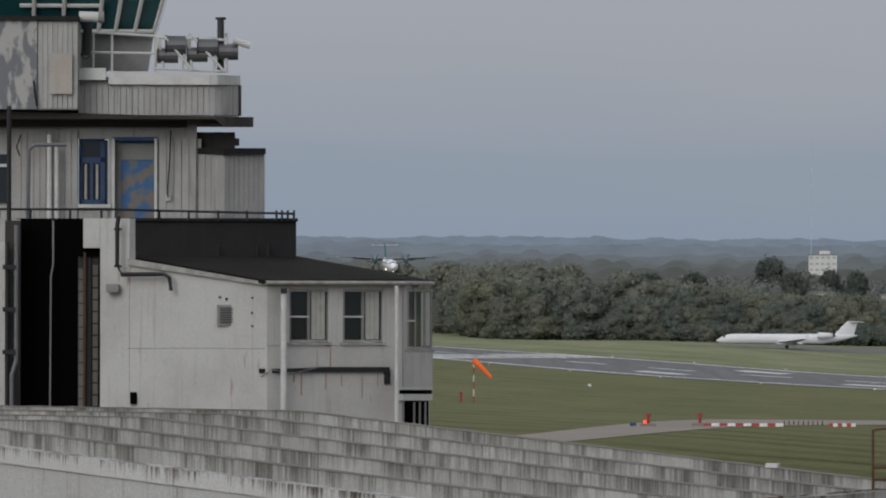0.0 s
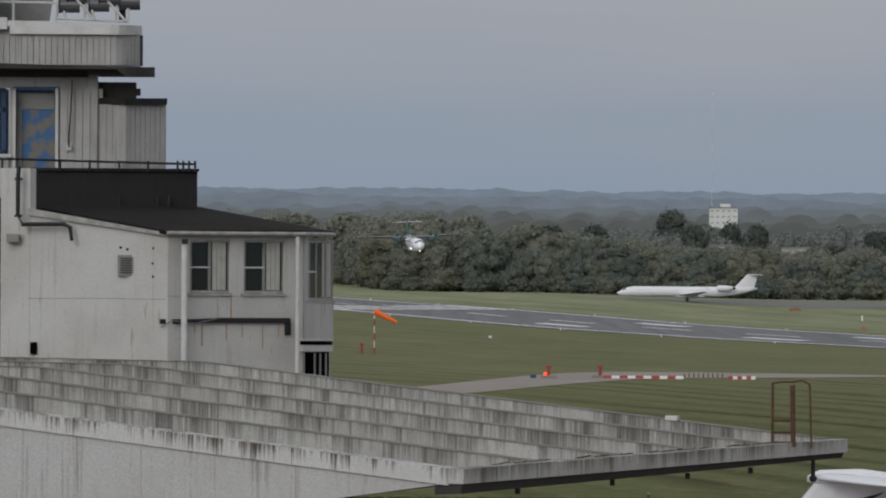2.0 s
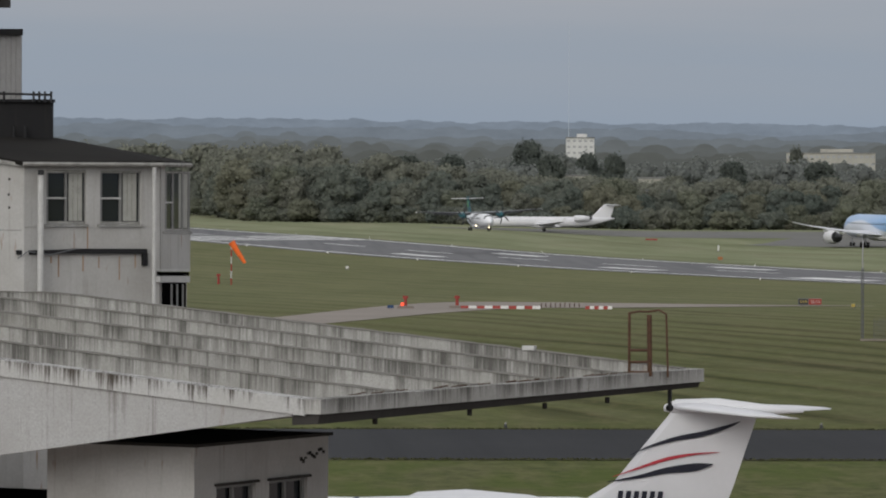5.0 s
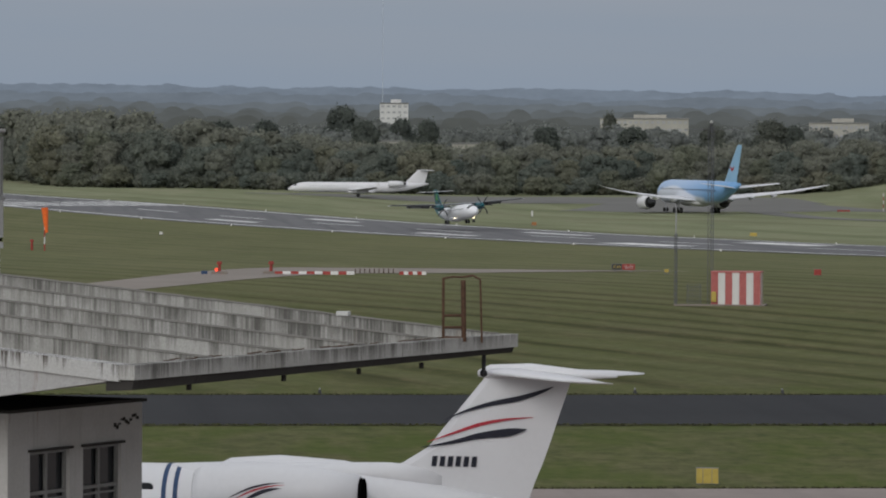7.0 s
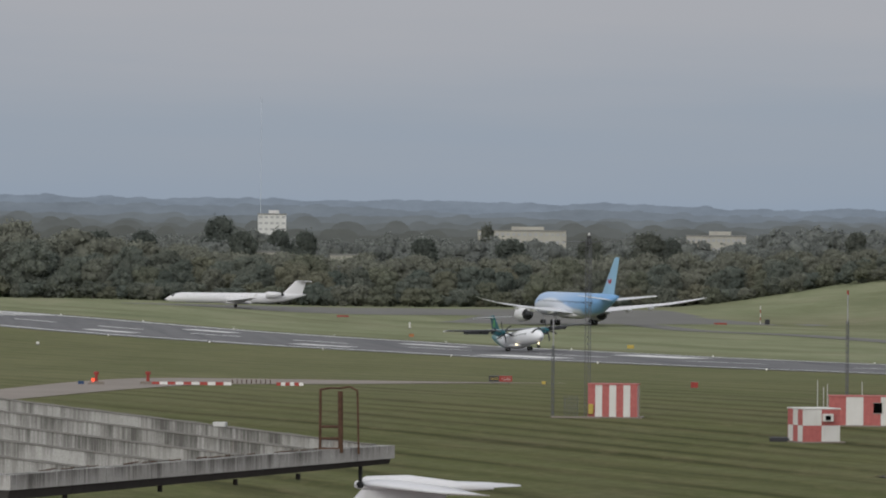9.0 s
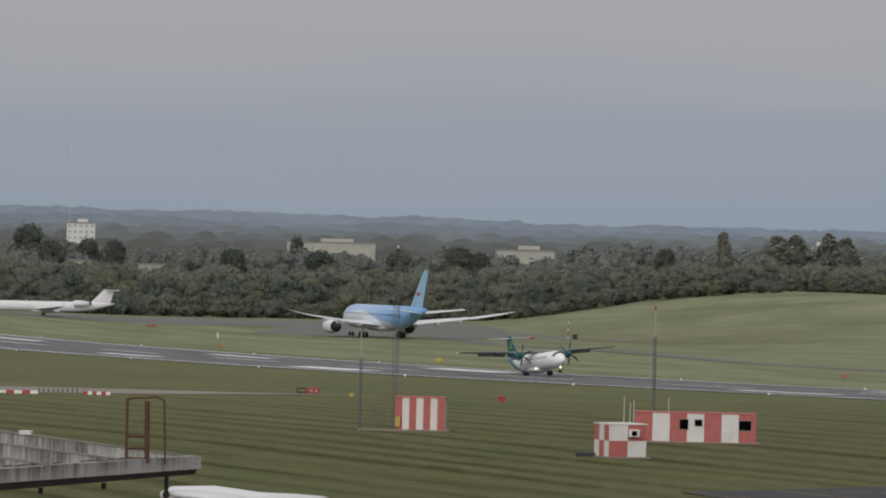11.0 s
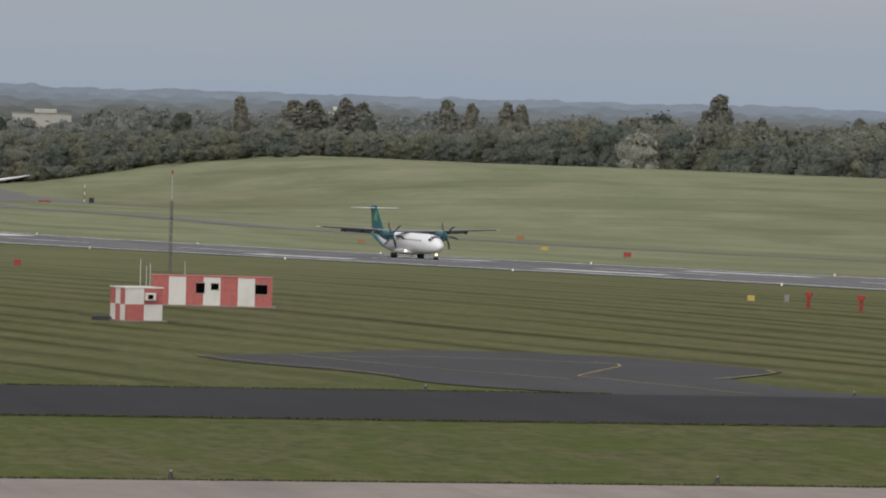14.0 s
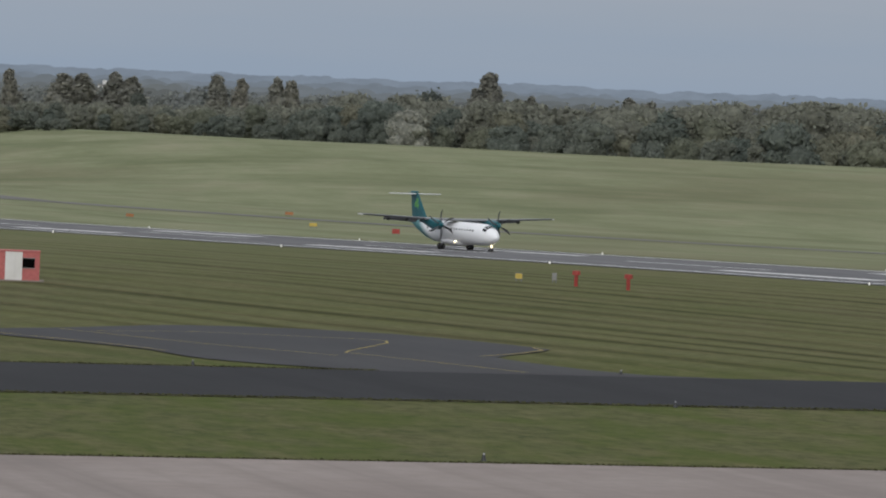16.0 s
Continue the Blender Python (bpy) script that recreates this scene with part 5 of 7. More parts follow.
def sash(parent, p, q, px0, px1, py0, py1, bars, name="window", curtain=True, cross=None):
    """A window set in a wall run: dark room, glass, frame bars, sill, a curtain."""
    y0, y1 = on_run(p, q, px0), on_run(p, q, px1)
    def put(nm, mt, a, b, t, u, out, thick):
        bm = bmesh.new()
        ya, yb = y0 + (y1 - y0) * (a - px0) / (px1 - px0), y0 + (y1 - y0) * (b - px0) / (px1 - px0)
        wall_run(bm, (a, ya - out, t), (b, yb - out, t), u, thick)
        return bm, mt, nm
    w = None
    for bm, mt, nm in [put(name, GLASS, px0, px1, py0, py1, -0.14, 0.02)]:
        w = part(nm, bm, mt, parent)
    for a, b in ((px0, px0 + 3), (px1 - 3, px1), *((x - 1.6, x + 1.6) for x in bars)):
        bm, mt, nm = put("window_bar", GREYPAINT, a, b, py0, py1, -0.07, 0.06)
        part(nm, bm, mt, w)
    for t, u in ((py0, py0 + 3.5), (py1 - 4, py1)):
        bm, mt, nm = put("window_rail", WORNFRAME, px0, px1, t, u, -0.065, 0.07)
        part(nm, bm, mt, w)
    if cross:
        bm, mt, nm = put("window_rail", WHITEPAINT, cross[0], cross[1], cross[2] - 1.5, cross[2] + 1.5, -0.068, 0.06)
        part(nm, bm, mt, w)
    bm, mt, nm = put("window_sill", WORNFRAME, px0 - 3, px1 + 4, py1 + 1, py1 + 5, 0.07, 0.3)
    part(nm, bm, mt, w)
    if curtain:
        mid = px0 + (px1 - px0) * 0.55
        x = mid
        while x < px1 - 8:
            bm, mt, nm = put("curtain", CURTAIN, x, x + 7.5, py0 + 4, py1 - 5, -0.125 - 0.004, 0.012)
            part(nm, bm, mt, w)
            x += 11 if x > mid + 10 else 8.2
    return w


def boards(parent, px0, px1, py0, py1, depth, step, material, curve=0.0, centre=None):
    """Upright boards side by side with open joints."""
    n = max(int(round((px1 - px0) / step)), 1)
    w = (px1 - px0) / n
    for i in range(n):
        bm = bmesh.new()
        a, b = px0 + i * w, px0 + (i + 1) * w - 0.9
        out = 0.012 * ((i * 7) % 3)
        if curve:
            da = depth + curve * ((a - centre) / (px1 - centre)) ** 2 if a > centre else depth
            db = depth + curve * ((b - centre) / (px1 - centre)) ** 2 if b > centre else depth
        else:
            da = db = depth
        wall_run(bm, (a, da - out, py0), (b, db - out, py0), py1, 0.06)
        part("board", bm, material, parent)


def pipe(parent, pts, r, material, name="pipe"):
    bm = bmesh.new()
    tube(bm, [el(*p) for p in pts], r, 8)
    return part(name, bm, material, parent)


def build_terminal():
    a = radians(BA)
    t = thing("control_tower_building", pose(BD * math.sin(a), BD * math.cos(a), 4.2, 0, 0, -BA), "derelict stained white terminal building with control tower", "building")
    P0, P1, P2, P3 = (178, 2.3, 388), (475, 0.0, 500), (712, 2.4, 503), (766, 4.9, 505)
    # end wall under the sloping verge, in one piece with the taller pier
    bm = bmesh.new()
    wall_run(bm, (230, on_run(P0, P1, 230), 461), (472, 0.02, 503), 0, 0.3)
    wall_run(bm, (178, 2.3, 388), (229.5, on_run(P0, P1, 229.5), 388), 0, 0.3)
    wall_run(bm, (148, 2.45, 388), (177.5, 2.35, 388), 440, 0.3)
    part("end_wall", bm, RENDER, t, "stained white rendered wall")
    # window front: band below, piers, head
    bm = bmesh.new()
    wall_run(bm, (473, 0, 612), (712, 2.4, 612), 0, 0.3)
    part("window_wall", bm, RENDER, t, "stained white wall below the windows")
    for x0, x1 in ((473, 512), (583, 607), (679, 712)):
        bm = bmesh.new()
        wall_run(bm, (x0, on_run(P1, P2, x0), 500), (x1, on_run(P1, P2, x1), 500), 611.9, 0.3)
        part("pier", bm, RENDER, t)
    bm = bmesh.new()
    wall_run(bm, (512.3, on_run(P1, P2, 512.3) + 0.02, 500), (678.7, on_run(P1, P2, 678.7) + 0.02, 500), 512, 0.26)
    part("window_head", bm, RENDER, t)
    # bay at the far end
    bm = bmesh.new()
    wall_run(bm, (714, 2.45, 624), (766, 4.9, 624), 690, 0.3)
    wall_run(bm, (714, 2.45, 504), (721, on_run(P2, P3, 721), 504), 624, 0.3)
    wall_run(bm, (714, 2.55, 690.5), (760, 4.9, 690.5), 0, 0.3)
    part("bay_wall", bm, RENDER, t)
    for x0, x1, m_, cr in ((512, 583, 547, (512, 547, 561)), (607, 679, 643, (607, 643, 561))):
        sash(t, P1, P2, x0, x1, 513, 606, (m_,), cross=cr)
    sash(t, P2, P3, 721, 765, 513, 618, (735, 752), cross=(721, 735, 568))
    # dark lower window of the bay and the moulding above it
    bm = bmesh.new()
    wall_run(bm, (719, on_run(P2, P3, 719) - 0.10, 710), (759, on_run(P2, P3, 759) - 0.10, 710), 790, 0.05)
    w = part("lower_window", bm, DARK, t, "dark lower window")
    for x in (732, 742, 752):
        bm = bmesh.new()
        wall_run(bm, (x, on_run(P2, P3, x) - 0.14, 712), (x + 3, on_run(P2, P3, x + 3) - 0.14, 712), 788, 0.04)
        part("window_bar", bm, GREYPAINT, w)
    for y0, y1, o in ((686, 690, 0.16), (698, 709, 0.14)):
        bm = bmesh.new()
        wall_run(bm, (713, 2.4 - o, y0), (766, 4.9 - o, y0), y1, 0.12)
        part("moulding", bm, WHITEPAINT, t)
    # black strip painted in for the shade between the mouldings
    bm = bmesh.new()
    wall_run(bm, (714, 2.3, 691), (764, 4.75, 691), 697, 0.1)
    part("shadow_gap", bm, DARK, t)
    # sloping felt roof, gutter and verge board
    bm = bmesh.new()
    pts = [el(468, 496, -0.25), el(714, 495, 2.1), el(768, 497, 4.8), el(527, 454, 9.0), el(226, 454, 5.0)]
    hexa(bm, [(x, y, z - 0.10) for x, y, z in pts], pts)
    part("roof", bm, MOSSFELT, t, "mossy black felt mono-pitch roof")
    bm = bmesh.new()
    tube(bm, [el(470, 501, -0.22), el(714, 501, 2.12), el(767, 502, 4.75)], 0.055, 8)
    part("gutter", bm, WORNFRAME, t)
    bm = bmesh.new()
    hexa(bm, [el(226, 470, 1.80), el(470, 506, -0.12), el(470, 506, -0.04), el(226, 470, 1.88)], [el(226, 458, 1.80), el(470, 500, -0.12), el(470, 500, -0.04), el(226, 458, 1.88)])
    part("verge_board", bm, WORNFRAME, t, "flaking white verge board")
    # dark recess on the side with thin ducts; shade painted as black back panels
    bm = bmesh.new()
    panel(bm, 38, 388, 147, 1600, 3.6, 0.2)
    part("recess", bm, DARK, t, "flat black panel painted for the shade of a recess")
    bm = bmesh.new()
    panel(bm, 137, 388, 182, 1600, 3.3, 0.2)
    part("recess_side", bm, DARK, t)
    bm = bmesh.new()
    panel(bm, -60, 430, 10, 1600, 2.4, 0.3)
    part("side_wall", bm, RENDER, t)
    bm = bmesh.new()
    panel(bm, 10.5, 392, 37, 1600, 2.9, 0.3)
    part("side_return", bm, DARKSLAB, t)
    for k in range(3):
        bm = bmesh.new()
        panel(bm, 6, 470 + 75 * k, 28, 478 + 75 * k, 2.1, 0.2)
        part("pipe_bracket", bm, BLACKPIPE, t)
    bm = bmesh.new()
    panel(bm, -60, 388, 10, 429, 2.9, 0.3)
    part("side_panel", bm, BOARD, t)
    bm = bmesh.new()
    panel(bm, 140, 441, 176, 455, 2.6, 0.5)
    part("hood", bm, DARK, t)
    for x0, x1, m_ in ((139, 149, DARKSLAB), (151, 162, BLACKPIPE), (164, 175, DARKSLAB)):
        bm = bmesh.new()
        panel(bm, x0, 455, x1, 1400, 2.7, 0.15)
        part("duct", bm, m_, t)
    for k in range(12):
        bm = bmesh.new()
        y = 470 + k * 21
        panel(bm, 165, y, 174, y + 18, 2.66, 0.05)
        part("block", bm, DARKBLOCK, t)
        bm = bmesh.new()
        panel(bm, 140, y + 6, 148, y + 25, 2.66, 0.05)
        part("block", bm, DARKBLOCK, t)
    pipe(t, [(151, 448, 2.6), (151, 560, 2.6), (150, 720, 2.6)], 0.035, RUSTY, "rusty_pipe")
    pipe(t, [(95, 392, 3.3), (95, 470, 3.3), (91, 490, 3.3), (90, 720, 3.3)], 0.022, GREYPAINT)
    pipe(t, [(30, 400, 2.2), (30, 640, 2.2), (22, 665, 2.2), (22, 720, 2.2)], 0.055, STEEL)
    pipe(t, [(14, 430, 2.2), (14, 720, 2.2)], 0.05, BLACKPIPE)
    # black rainwater pipe with a swan neck
    pipe(t, [(210, 384, 1.7), (208, 400, 1.7), (208, 470, 1.7), (216, 487, 1.65), (290, 486, 1.1), (300, 492, 1.05), (303, 515, 1.0)], 0.055, BLACKPIPE, "rainwater_pipe")
    for y in (405, 470):
        bm = bmesh.new()
        panel(bm, 202, y, 216, y + 4, 1.68, 0.1)
        part("pipe_clip", bm, BLACKPIPE, t)
    pipe(t, [(502, 515, 0.0), (502, 760, 0.0)], 0.075, WHITEPAINT, "downpipe")
    pipe(t, [(702, 506, 1.95), (702, 790, 1.95)], 0.05, WHITEPAINT, "downpipe")
    bm = bmesh.new()
    panel(bm, 497, 511, 508, 520, -0.1, 0.15)
    part("hopper_head", bm, BLACKPIPE, t)
    # vent grille, lamp, cut-out and black cable run
    bm = bmesh.new()
    panel(bm, 384, 540, 418, 577, 0.50, 0.15)
    v = part("vent", bm, GREYPAINT, t, "grey louvred vent")
    for i in range(7):
        bm = bmesh.new()
        panel(bm, 389, 545 + i * 4.2, 413, 546.6 + i * 4.2, 0.47, 0.03)
        part("louvre", bm, ENGDARK, v)
    bm = bmesh.new()
    panel(bm, 188, 504, 210, 518, 1.8, 0.3)
    part("wall_lamp", bm, GREYPAINT, t)
    bm = bmesh.new()
    panel(bm, 231, 695, 243, 716, 1.75, 0.1)
    part("wall_hole", bm, DARK, t)
    for k, (x0, x1, y0, y1) in enumerate(((460, 500, 653, 661), (504, 560, 651, 659), (560, 690, 650, 659), (683, 691, 657, 680))):
        bm = bmesh.new()
        ya = on_run(P1, P2, x0) if x0 >= 475 else 0.1
        wall_run(bm, (x0, ya - 0.1, y0 + 2 * (k % 2)), (x1, on_run(P1, P2, x1) - 0.1, y0), y1, 0.09)
        part("cable_tray", bm, BLACKPIPE, t)
    pipe(t, [(462, 668, 0.0), (480, 655, -0.1), (520, 661, 0.2), (566, 650, 0.75)], 0.014, STEEL, "cable")
    for x, y in ((390, 527), (402, 530), (448, 528), (447, 555), (448, 578)):
        bm = bmesh.new()
        panel(bm, x - 3, y - 2, x + 4, y + 2, 0.20 + (448 - x) * 0.0075, 0.1)
        part("fixing", bm, BLACKPIPE, t)
    # horizontal render joint, patches and rust runs on the walls
    for x0, x1, y in ((226, 300, 617), (302, 400, 616.4), (402, 468, 617.2)):
        bm = bmesh.new()
        wall_run(bm, (x0, on_run(P0, P1, x0) - 0.012, y), (x1, on_run(P0, P1, x1) - 0.012, y), y + 1.2, 0.03)
        part("render_joint", bm, GREYPAINT, t)
    rust_run = plain("rust_run", (0.34, 0.22, 0.13), 0.85, spread=0.4, scale=2)
    for x, y0, y1 in ((533, 662, 700), (576, 662, 690), (584, 612, 650), (640, 664, 705), (520, 664, 676), (668, 660, 684), (352, 590, 640), (604, 664, 684)):
        bm = bmesh.new()
        ya = on_run(P1, P2, x) if x > 475 else on_run(P0, P1, x)
        wall_run(bm, (x, ya - 0.006, y0), (x + 1.8, ya - 0.006 + 0.018, y0), y1, 0.02)
        part("rust_streak", bm, rust_run, t)
    # dark felt upstand and its handrail
    bm = bmesh.new()
    panel(bm, 231, 392, 524, 470, 8.2, 0.3)
    part("upstand", bm, FELT, t, "black felt covered parapet")
    bm = bmesh.new()
    panel(bm, 229, 387, 527, 392, 8.1, 0.5)
    part("upstand_cap", bm, FELT, t)
    for x in (386, 454, 474):
        bm = bmesh.new()
        tube(bm, [el(x, 458, 8.0), el(x, 434, 8.0)], 0.035, 6)
        part("roof_vent_pipe", bm, BLACKPIPE, t)
    rail = part("handrail", (lambda b: (tube(b, [el(-60, 372, 5.4), el(205, 372, 5.4), el(282, 374, 8.0), el(521, 379, 8.0)], 0.035, 6), b)[1])(bmesh.new()), BLACKPIPE, t, "dark steel handrail")
    for i, x in enumerate((0, 55, 125, 180, 282, 334, 386, 437, 489, 499, 509, 520)):
        bm = bmesh.new()
        d = 5.4 if x < 230 else 8.0
        tube(bm, [el(x, 373, d), el(x, 392, d)], 0.03, 6)
        part("baluster", bm, BLACKPIPE, rail)
    # upper storey: boarded wall, door, blue window, corner box
    bm = bmesh.new()
    panel(bm, -60, 222, 138, 470, 9.3, 0.3)
    panel(bm, 138, 222, 348, 247, 9.3, 0.3)
    panel(bm, 138, 366, 202, 470, 9.3, 0.3)
    panel(bm, 192, 247, 202, 366, 9.3, 0.3)
    panel(bm, 275, 247, 356, 470, 9.3, 0.3)
    store = part("upper_wall", bm, BOARD, t, "grey-white boarded upper wall")
    boards(store, 28, 138, 232, 388, 9.22, 11, BOARD)
    boards(store, 282, 348, 246, 388, 9.22, 13, BOARD)
    boards(store, 140, 192, 370, 388, 9.22, 13, BOARD)
    bm = bmesh.new()
    panel(bm, 202, 247, 275, 470, 9.55, 0.1)
    d_ = part("door", bm, BLUEPAINT, t, "flaking blue wooden door")
    bm = bmesh.new()
    panel(bm, 214, 255, 272, 284, 9.52, 0.05)
    part("door_light", bm, GREYPAINT, d_)
    bm = bmesh.new()
    panel(bm, 203, 252, 214, 400, 9.5, 0.06)
    part("side_strip", bm, GREYPAINT, d_)
    for x0, x1, y0, y1 in ((198, 203, 246, 400), (273, 278, 246, 400), (198, 278, 244, 250)):
        bm = bmesh.new()
        panel(bm, x0, y0, x1, y1, 9.18, 0.1)
        part("door_frame", bm, BLUEFRAME if y1 == 250 else WHITEPAINT, d_)
    bm = bmesh.new()
    panel(bm, 140, 249, 191, 363, 9.56, 0.05)
    w = part("window", bm, GLASS, t, "dark window with a blue frame")
    for x0, x1, y0, y1 in ((140, 146, 249, 363), (178, 186, 249, 363), (140, 186, 280, 290), (140, 186, 355, 363), (160, 165, 290, 356), (140, 186, 247, 252)):
        bm = bmesh.new()
        panel(bm, x0, y0, x1, y1, 9.46, 0.08)
        part("window_bar", bm, BLUEFRAME, w)
    bm = bmesh.new()
    panel(bm, 138, 363, 196, 369, 9.1, 0.3)
    part("window_sill", bm, WHITEPAINT, w)
    for x in (150, 170):
        bm = bmesh.new()
        panel(bm, x, 292, x + 4, 354, 9.54, 0.02)
        part("curtain", bm, CURTAIN, w)
    bm = bmesh.new()
    Q0, Q1, Q2 = (352, 9.2, 274), (396, 8.3, 274), (468, 9.6, 274)
    wall_run(bm, Q0, (395.5, 8.32, 274), 470, 0.3)
    wall_run(bm, Q1, Q2, 470, 0.3)
    core = part("corner_box", bm, BOARD, t, "grey boarded corner box")
    for (p, q, n) in (((353, 9.12, 276), (395, 8.22, 276), 4), ((397, 8.22, 276), (467, 9.5, 276), 8)):
        for i in range(n):
            bm = bmesh.new()
            x0, x1 = p[0] + (q[0] - p[0]) * i / n, p[0] + (q[0] - p[0]) * (i + 1) / n - 1
            wall_run(bm, (x0, on_run(p, q, x0), 276), (x1, on_run(p, q, x1), 276), 388, 0.05)
            part("board", bm, BOARD, core)
    bm = bmesh.new()
    hexa(bm, [el(346, 274, 9.4), el(396, 274, 8.0), el(470, 274, 9.4), el(440, 274, 13)], [el(346, 263, 9.4), el(396, 263, 8.0), el(470, 263, 9.4), el(440, 263, 13)])
    part("box_cap", bm, FELT, t)
    bm = bmesh.new()
    panel(bm, 347, 235, 415, 264, 9.6, 2.0)
    panel(bm, 415, 246, 423, 258, 9.6, 0.5)
    part("dark_plinth", bm, DARKSLAB, t)
    pipe(t, [(302, 232, 9.0), (300, 290, 9.0), (297, 330, 9.0), (297, 350, 9.0)], 0.02, BLACKPIPE, "cable")
    bm = bmesh.new()
    panel(bm, 293, 345, 302, 356, 9.1, 0.1)
    part("socket", bm, WHITEPAINT, t)
    pipe(t, [(50, 388, 5.6), (52, 270, 5.6), (62, 258, 5.6), (118, 258, 5.8)], 0.05, STEEL, "vent_pipe")
    pipe(t, [(88, 388, 8.9), (88, 240, 8.9)], 0.07, WHITEPAINT, "soil_pipe")
    pipe(t, [(101, 388, 8.9), (101, 262, 8.9)], 0.06, WHITEPAINT, "soil_pipe")
    pipe(t, [(17, 410, 5.0), (17, 190, 5.0)], 0.06, BLACKPIPE, "rainwater_pipe")
    pipe(t, [(38, 240, 8.6), (30, 262, 8.6), (36, 278, 8.6)], 0.02, BLACKPIPE, "cable")
    bm = bmesh.new()
    panel(bm, -60, 275, 14, 360, 9.2, 0.1)
    part("window", bm, GLASS, t)
    bm = bmesh.new()
    panel(bm, -60, 292, 14, 297, 9.1, 0.1)
    part("window_bar", bm, WHITEPAINT, t)
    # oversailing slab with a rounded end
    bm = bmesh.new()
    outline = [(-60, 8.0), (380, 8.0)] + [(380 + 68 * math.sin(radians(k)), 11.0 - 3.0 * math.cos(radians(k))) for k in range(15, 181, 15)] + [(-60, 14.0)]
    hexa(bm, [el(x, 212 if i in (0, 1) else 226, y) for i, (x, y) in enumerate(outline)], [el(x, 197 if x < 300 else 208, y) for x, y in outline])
    part("slab", bm, DARKSLAB, t, "dark oversailing concrete slab")
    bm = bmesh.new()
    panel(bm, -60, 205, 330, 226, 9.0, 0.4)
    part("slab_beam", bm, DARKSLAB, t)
    # boarded drum parapet above the slab
    bm = bmesh.new()
    ring_ = [(138, 8.6), (370, 8.6)] + [(370 + 52 * math.sin(radians(k)), 10.8 - 2.2 * math.cos(radians(k))) for k in range(15, 181, 15)] + [(138, 13.0)]
    hexa(bm, [el(x, 209, y) for x, y in ring_], [el(x, 138, y) for x, y in ring_])
    drum = part("drum_wall", bm, BOARD, t, "white boarded rounded parapet")
    pts = [(140 + 10.5 * i, 8.55) for i in range(22)] + [(370 + 53 * math.sin(radians(k)), 10.8 - 2.26 * math.cos(radians(k))) for k in range(0, 100, 11)]
    for (x0, y0), (x1, y1) in zip(pts, pts[1:]):
        bm = bmesh.new()
        wall_run(bm, (x0, y0 - 0.02, 152), (x1 - 0.9, y1 - 0.02, 152), 205, 0.05)
        part("board", bm, BOARD, drum)
    bm = bmesh.new()
    cap = [(192, 8.4), (370, 8.4)] + [(370 + 55 * math.sin(radians(k)), 10.8 - 2.4 * math.cos(radians(k))) for k in range(15, 181, 15)] + [(192, 13.1)]
    hexa(bm, [el(x, 151, y) for x, y in cap], [el(x, 127 + (x - 192) * 0.035, y) for x, y in cap])
    part("parapet_cap", bm, WHITEPAINT, drum, "white metal coping")
    bm = bmesh.new()
    panel(bm, 140, 122, 187, 143, 8.3, 0.4)
    part("coping_block", bm, WHITEPAINT, drum)
    pipe(t, [(424, 152, 9.0), (424, 206, 9.0)], 0.04, BLACKPIPE, "rainwater_pipe")
    # peeling side block with a patched hatch
    bm = bmesh.new()
    panel(bm, -60, 38, 66, 195, 7.6, 3.0)
    side = part("side_block", bm, PEEL, t, "peeling grey painted block")
    bm = bmesh.new()
    panel(bm, 66.5, 38, 138, 196, 7.7, 3.0)
    part("side_boarding", bm, BOARD, side)
    boards(side, 68, 138, 40, 194, 7.64, 9, BOARD)
    bm = bmesh.new()
    panel(bm, 90, 97, 128, 168, 7.5, 0.1)
    part("hatch", bm, weathered("patched_hatch", (0.42, 0.38, 0.34), (0.18, 0.16, 0.14), (0.25, 0.14, 0.10), streak=0.4), side, "patched timber hatch")
    bm = bmesh.new()
    panel(bm, -60, 30, 140, 38, 7.5, 3.2)
    part("block_cap", bm, FELT, side)
    pipe(t, [(66, 190, 7.5), (62, 165, 7.5), (60, 145, 7.5)], 0.03, BLACKPIPE, "cable")
    # control cab: sill wall and leaning tinted glass with white mullions
    bm = bmesh.new()
    hexa(bm, [el(130, 128, 10.5), el(262, 128, 10.5), el(250, 128, 14), el(130, 128, 14)], [el(130, 60, 10.5), el(272, 60, 10.5), el(262, 60, 14), el(130, 60, 14)])
    part("cab_sill_wall", bm, GREYPAINT, t)
    bm = bmesh.new()
    hexa(bm, [el(-80, 57, 10.2), el(272, 57, 10.2), el(280, 57, 16), el(-80, 57, 16)], [el(-80, -120, 8.6), el(320, -120, 8.6), el(330, -120, 16), el(-80, -120, 16)])
    cab = part("control_cab", bm, TEALGLASS, t, "teal tinted control cab glazing")
    for x0, x1 in ((272, 320), (238, 277), (204, 234), (174, 195), (60, 62), (112, 118)):
        bm = bmesh.new()
        tube(bm, [el(x0, 58, 10.05), el(x1, -118, 8.5)], 0.06, 6)
        part("mullion", bm, WHITEPAINT, cab)
    for y, d in ((57, 10.05), (12, 9.7), (-118, 8.45)):
        bm = bmesh.new()
        tube(bm, [el(-80 if y != 12 else 35, y, d), el(272 if y == 57 else 178 if y == 12 else 322, y, d)], 0.06, 6)
        part("cab_rail", bm, WHITEPAINT, cab)
    bm = bmesh.new()
    hexa(bm, [el(-90, -120, 8.2), el(330, -120, 8.2), el(330, -120, 17), el(-90, -120, 17)], [el(-90, -140, 8.2), el(330, -140, 8.2), el(330, -140, 17), el(-90, -140, 17)])
    part("cab_roof", bm, WHITEPAINT, cab)
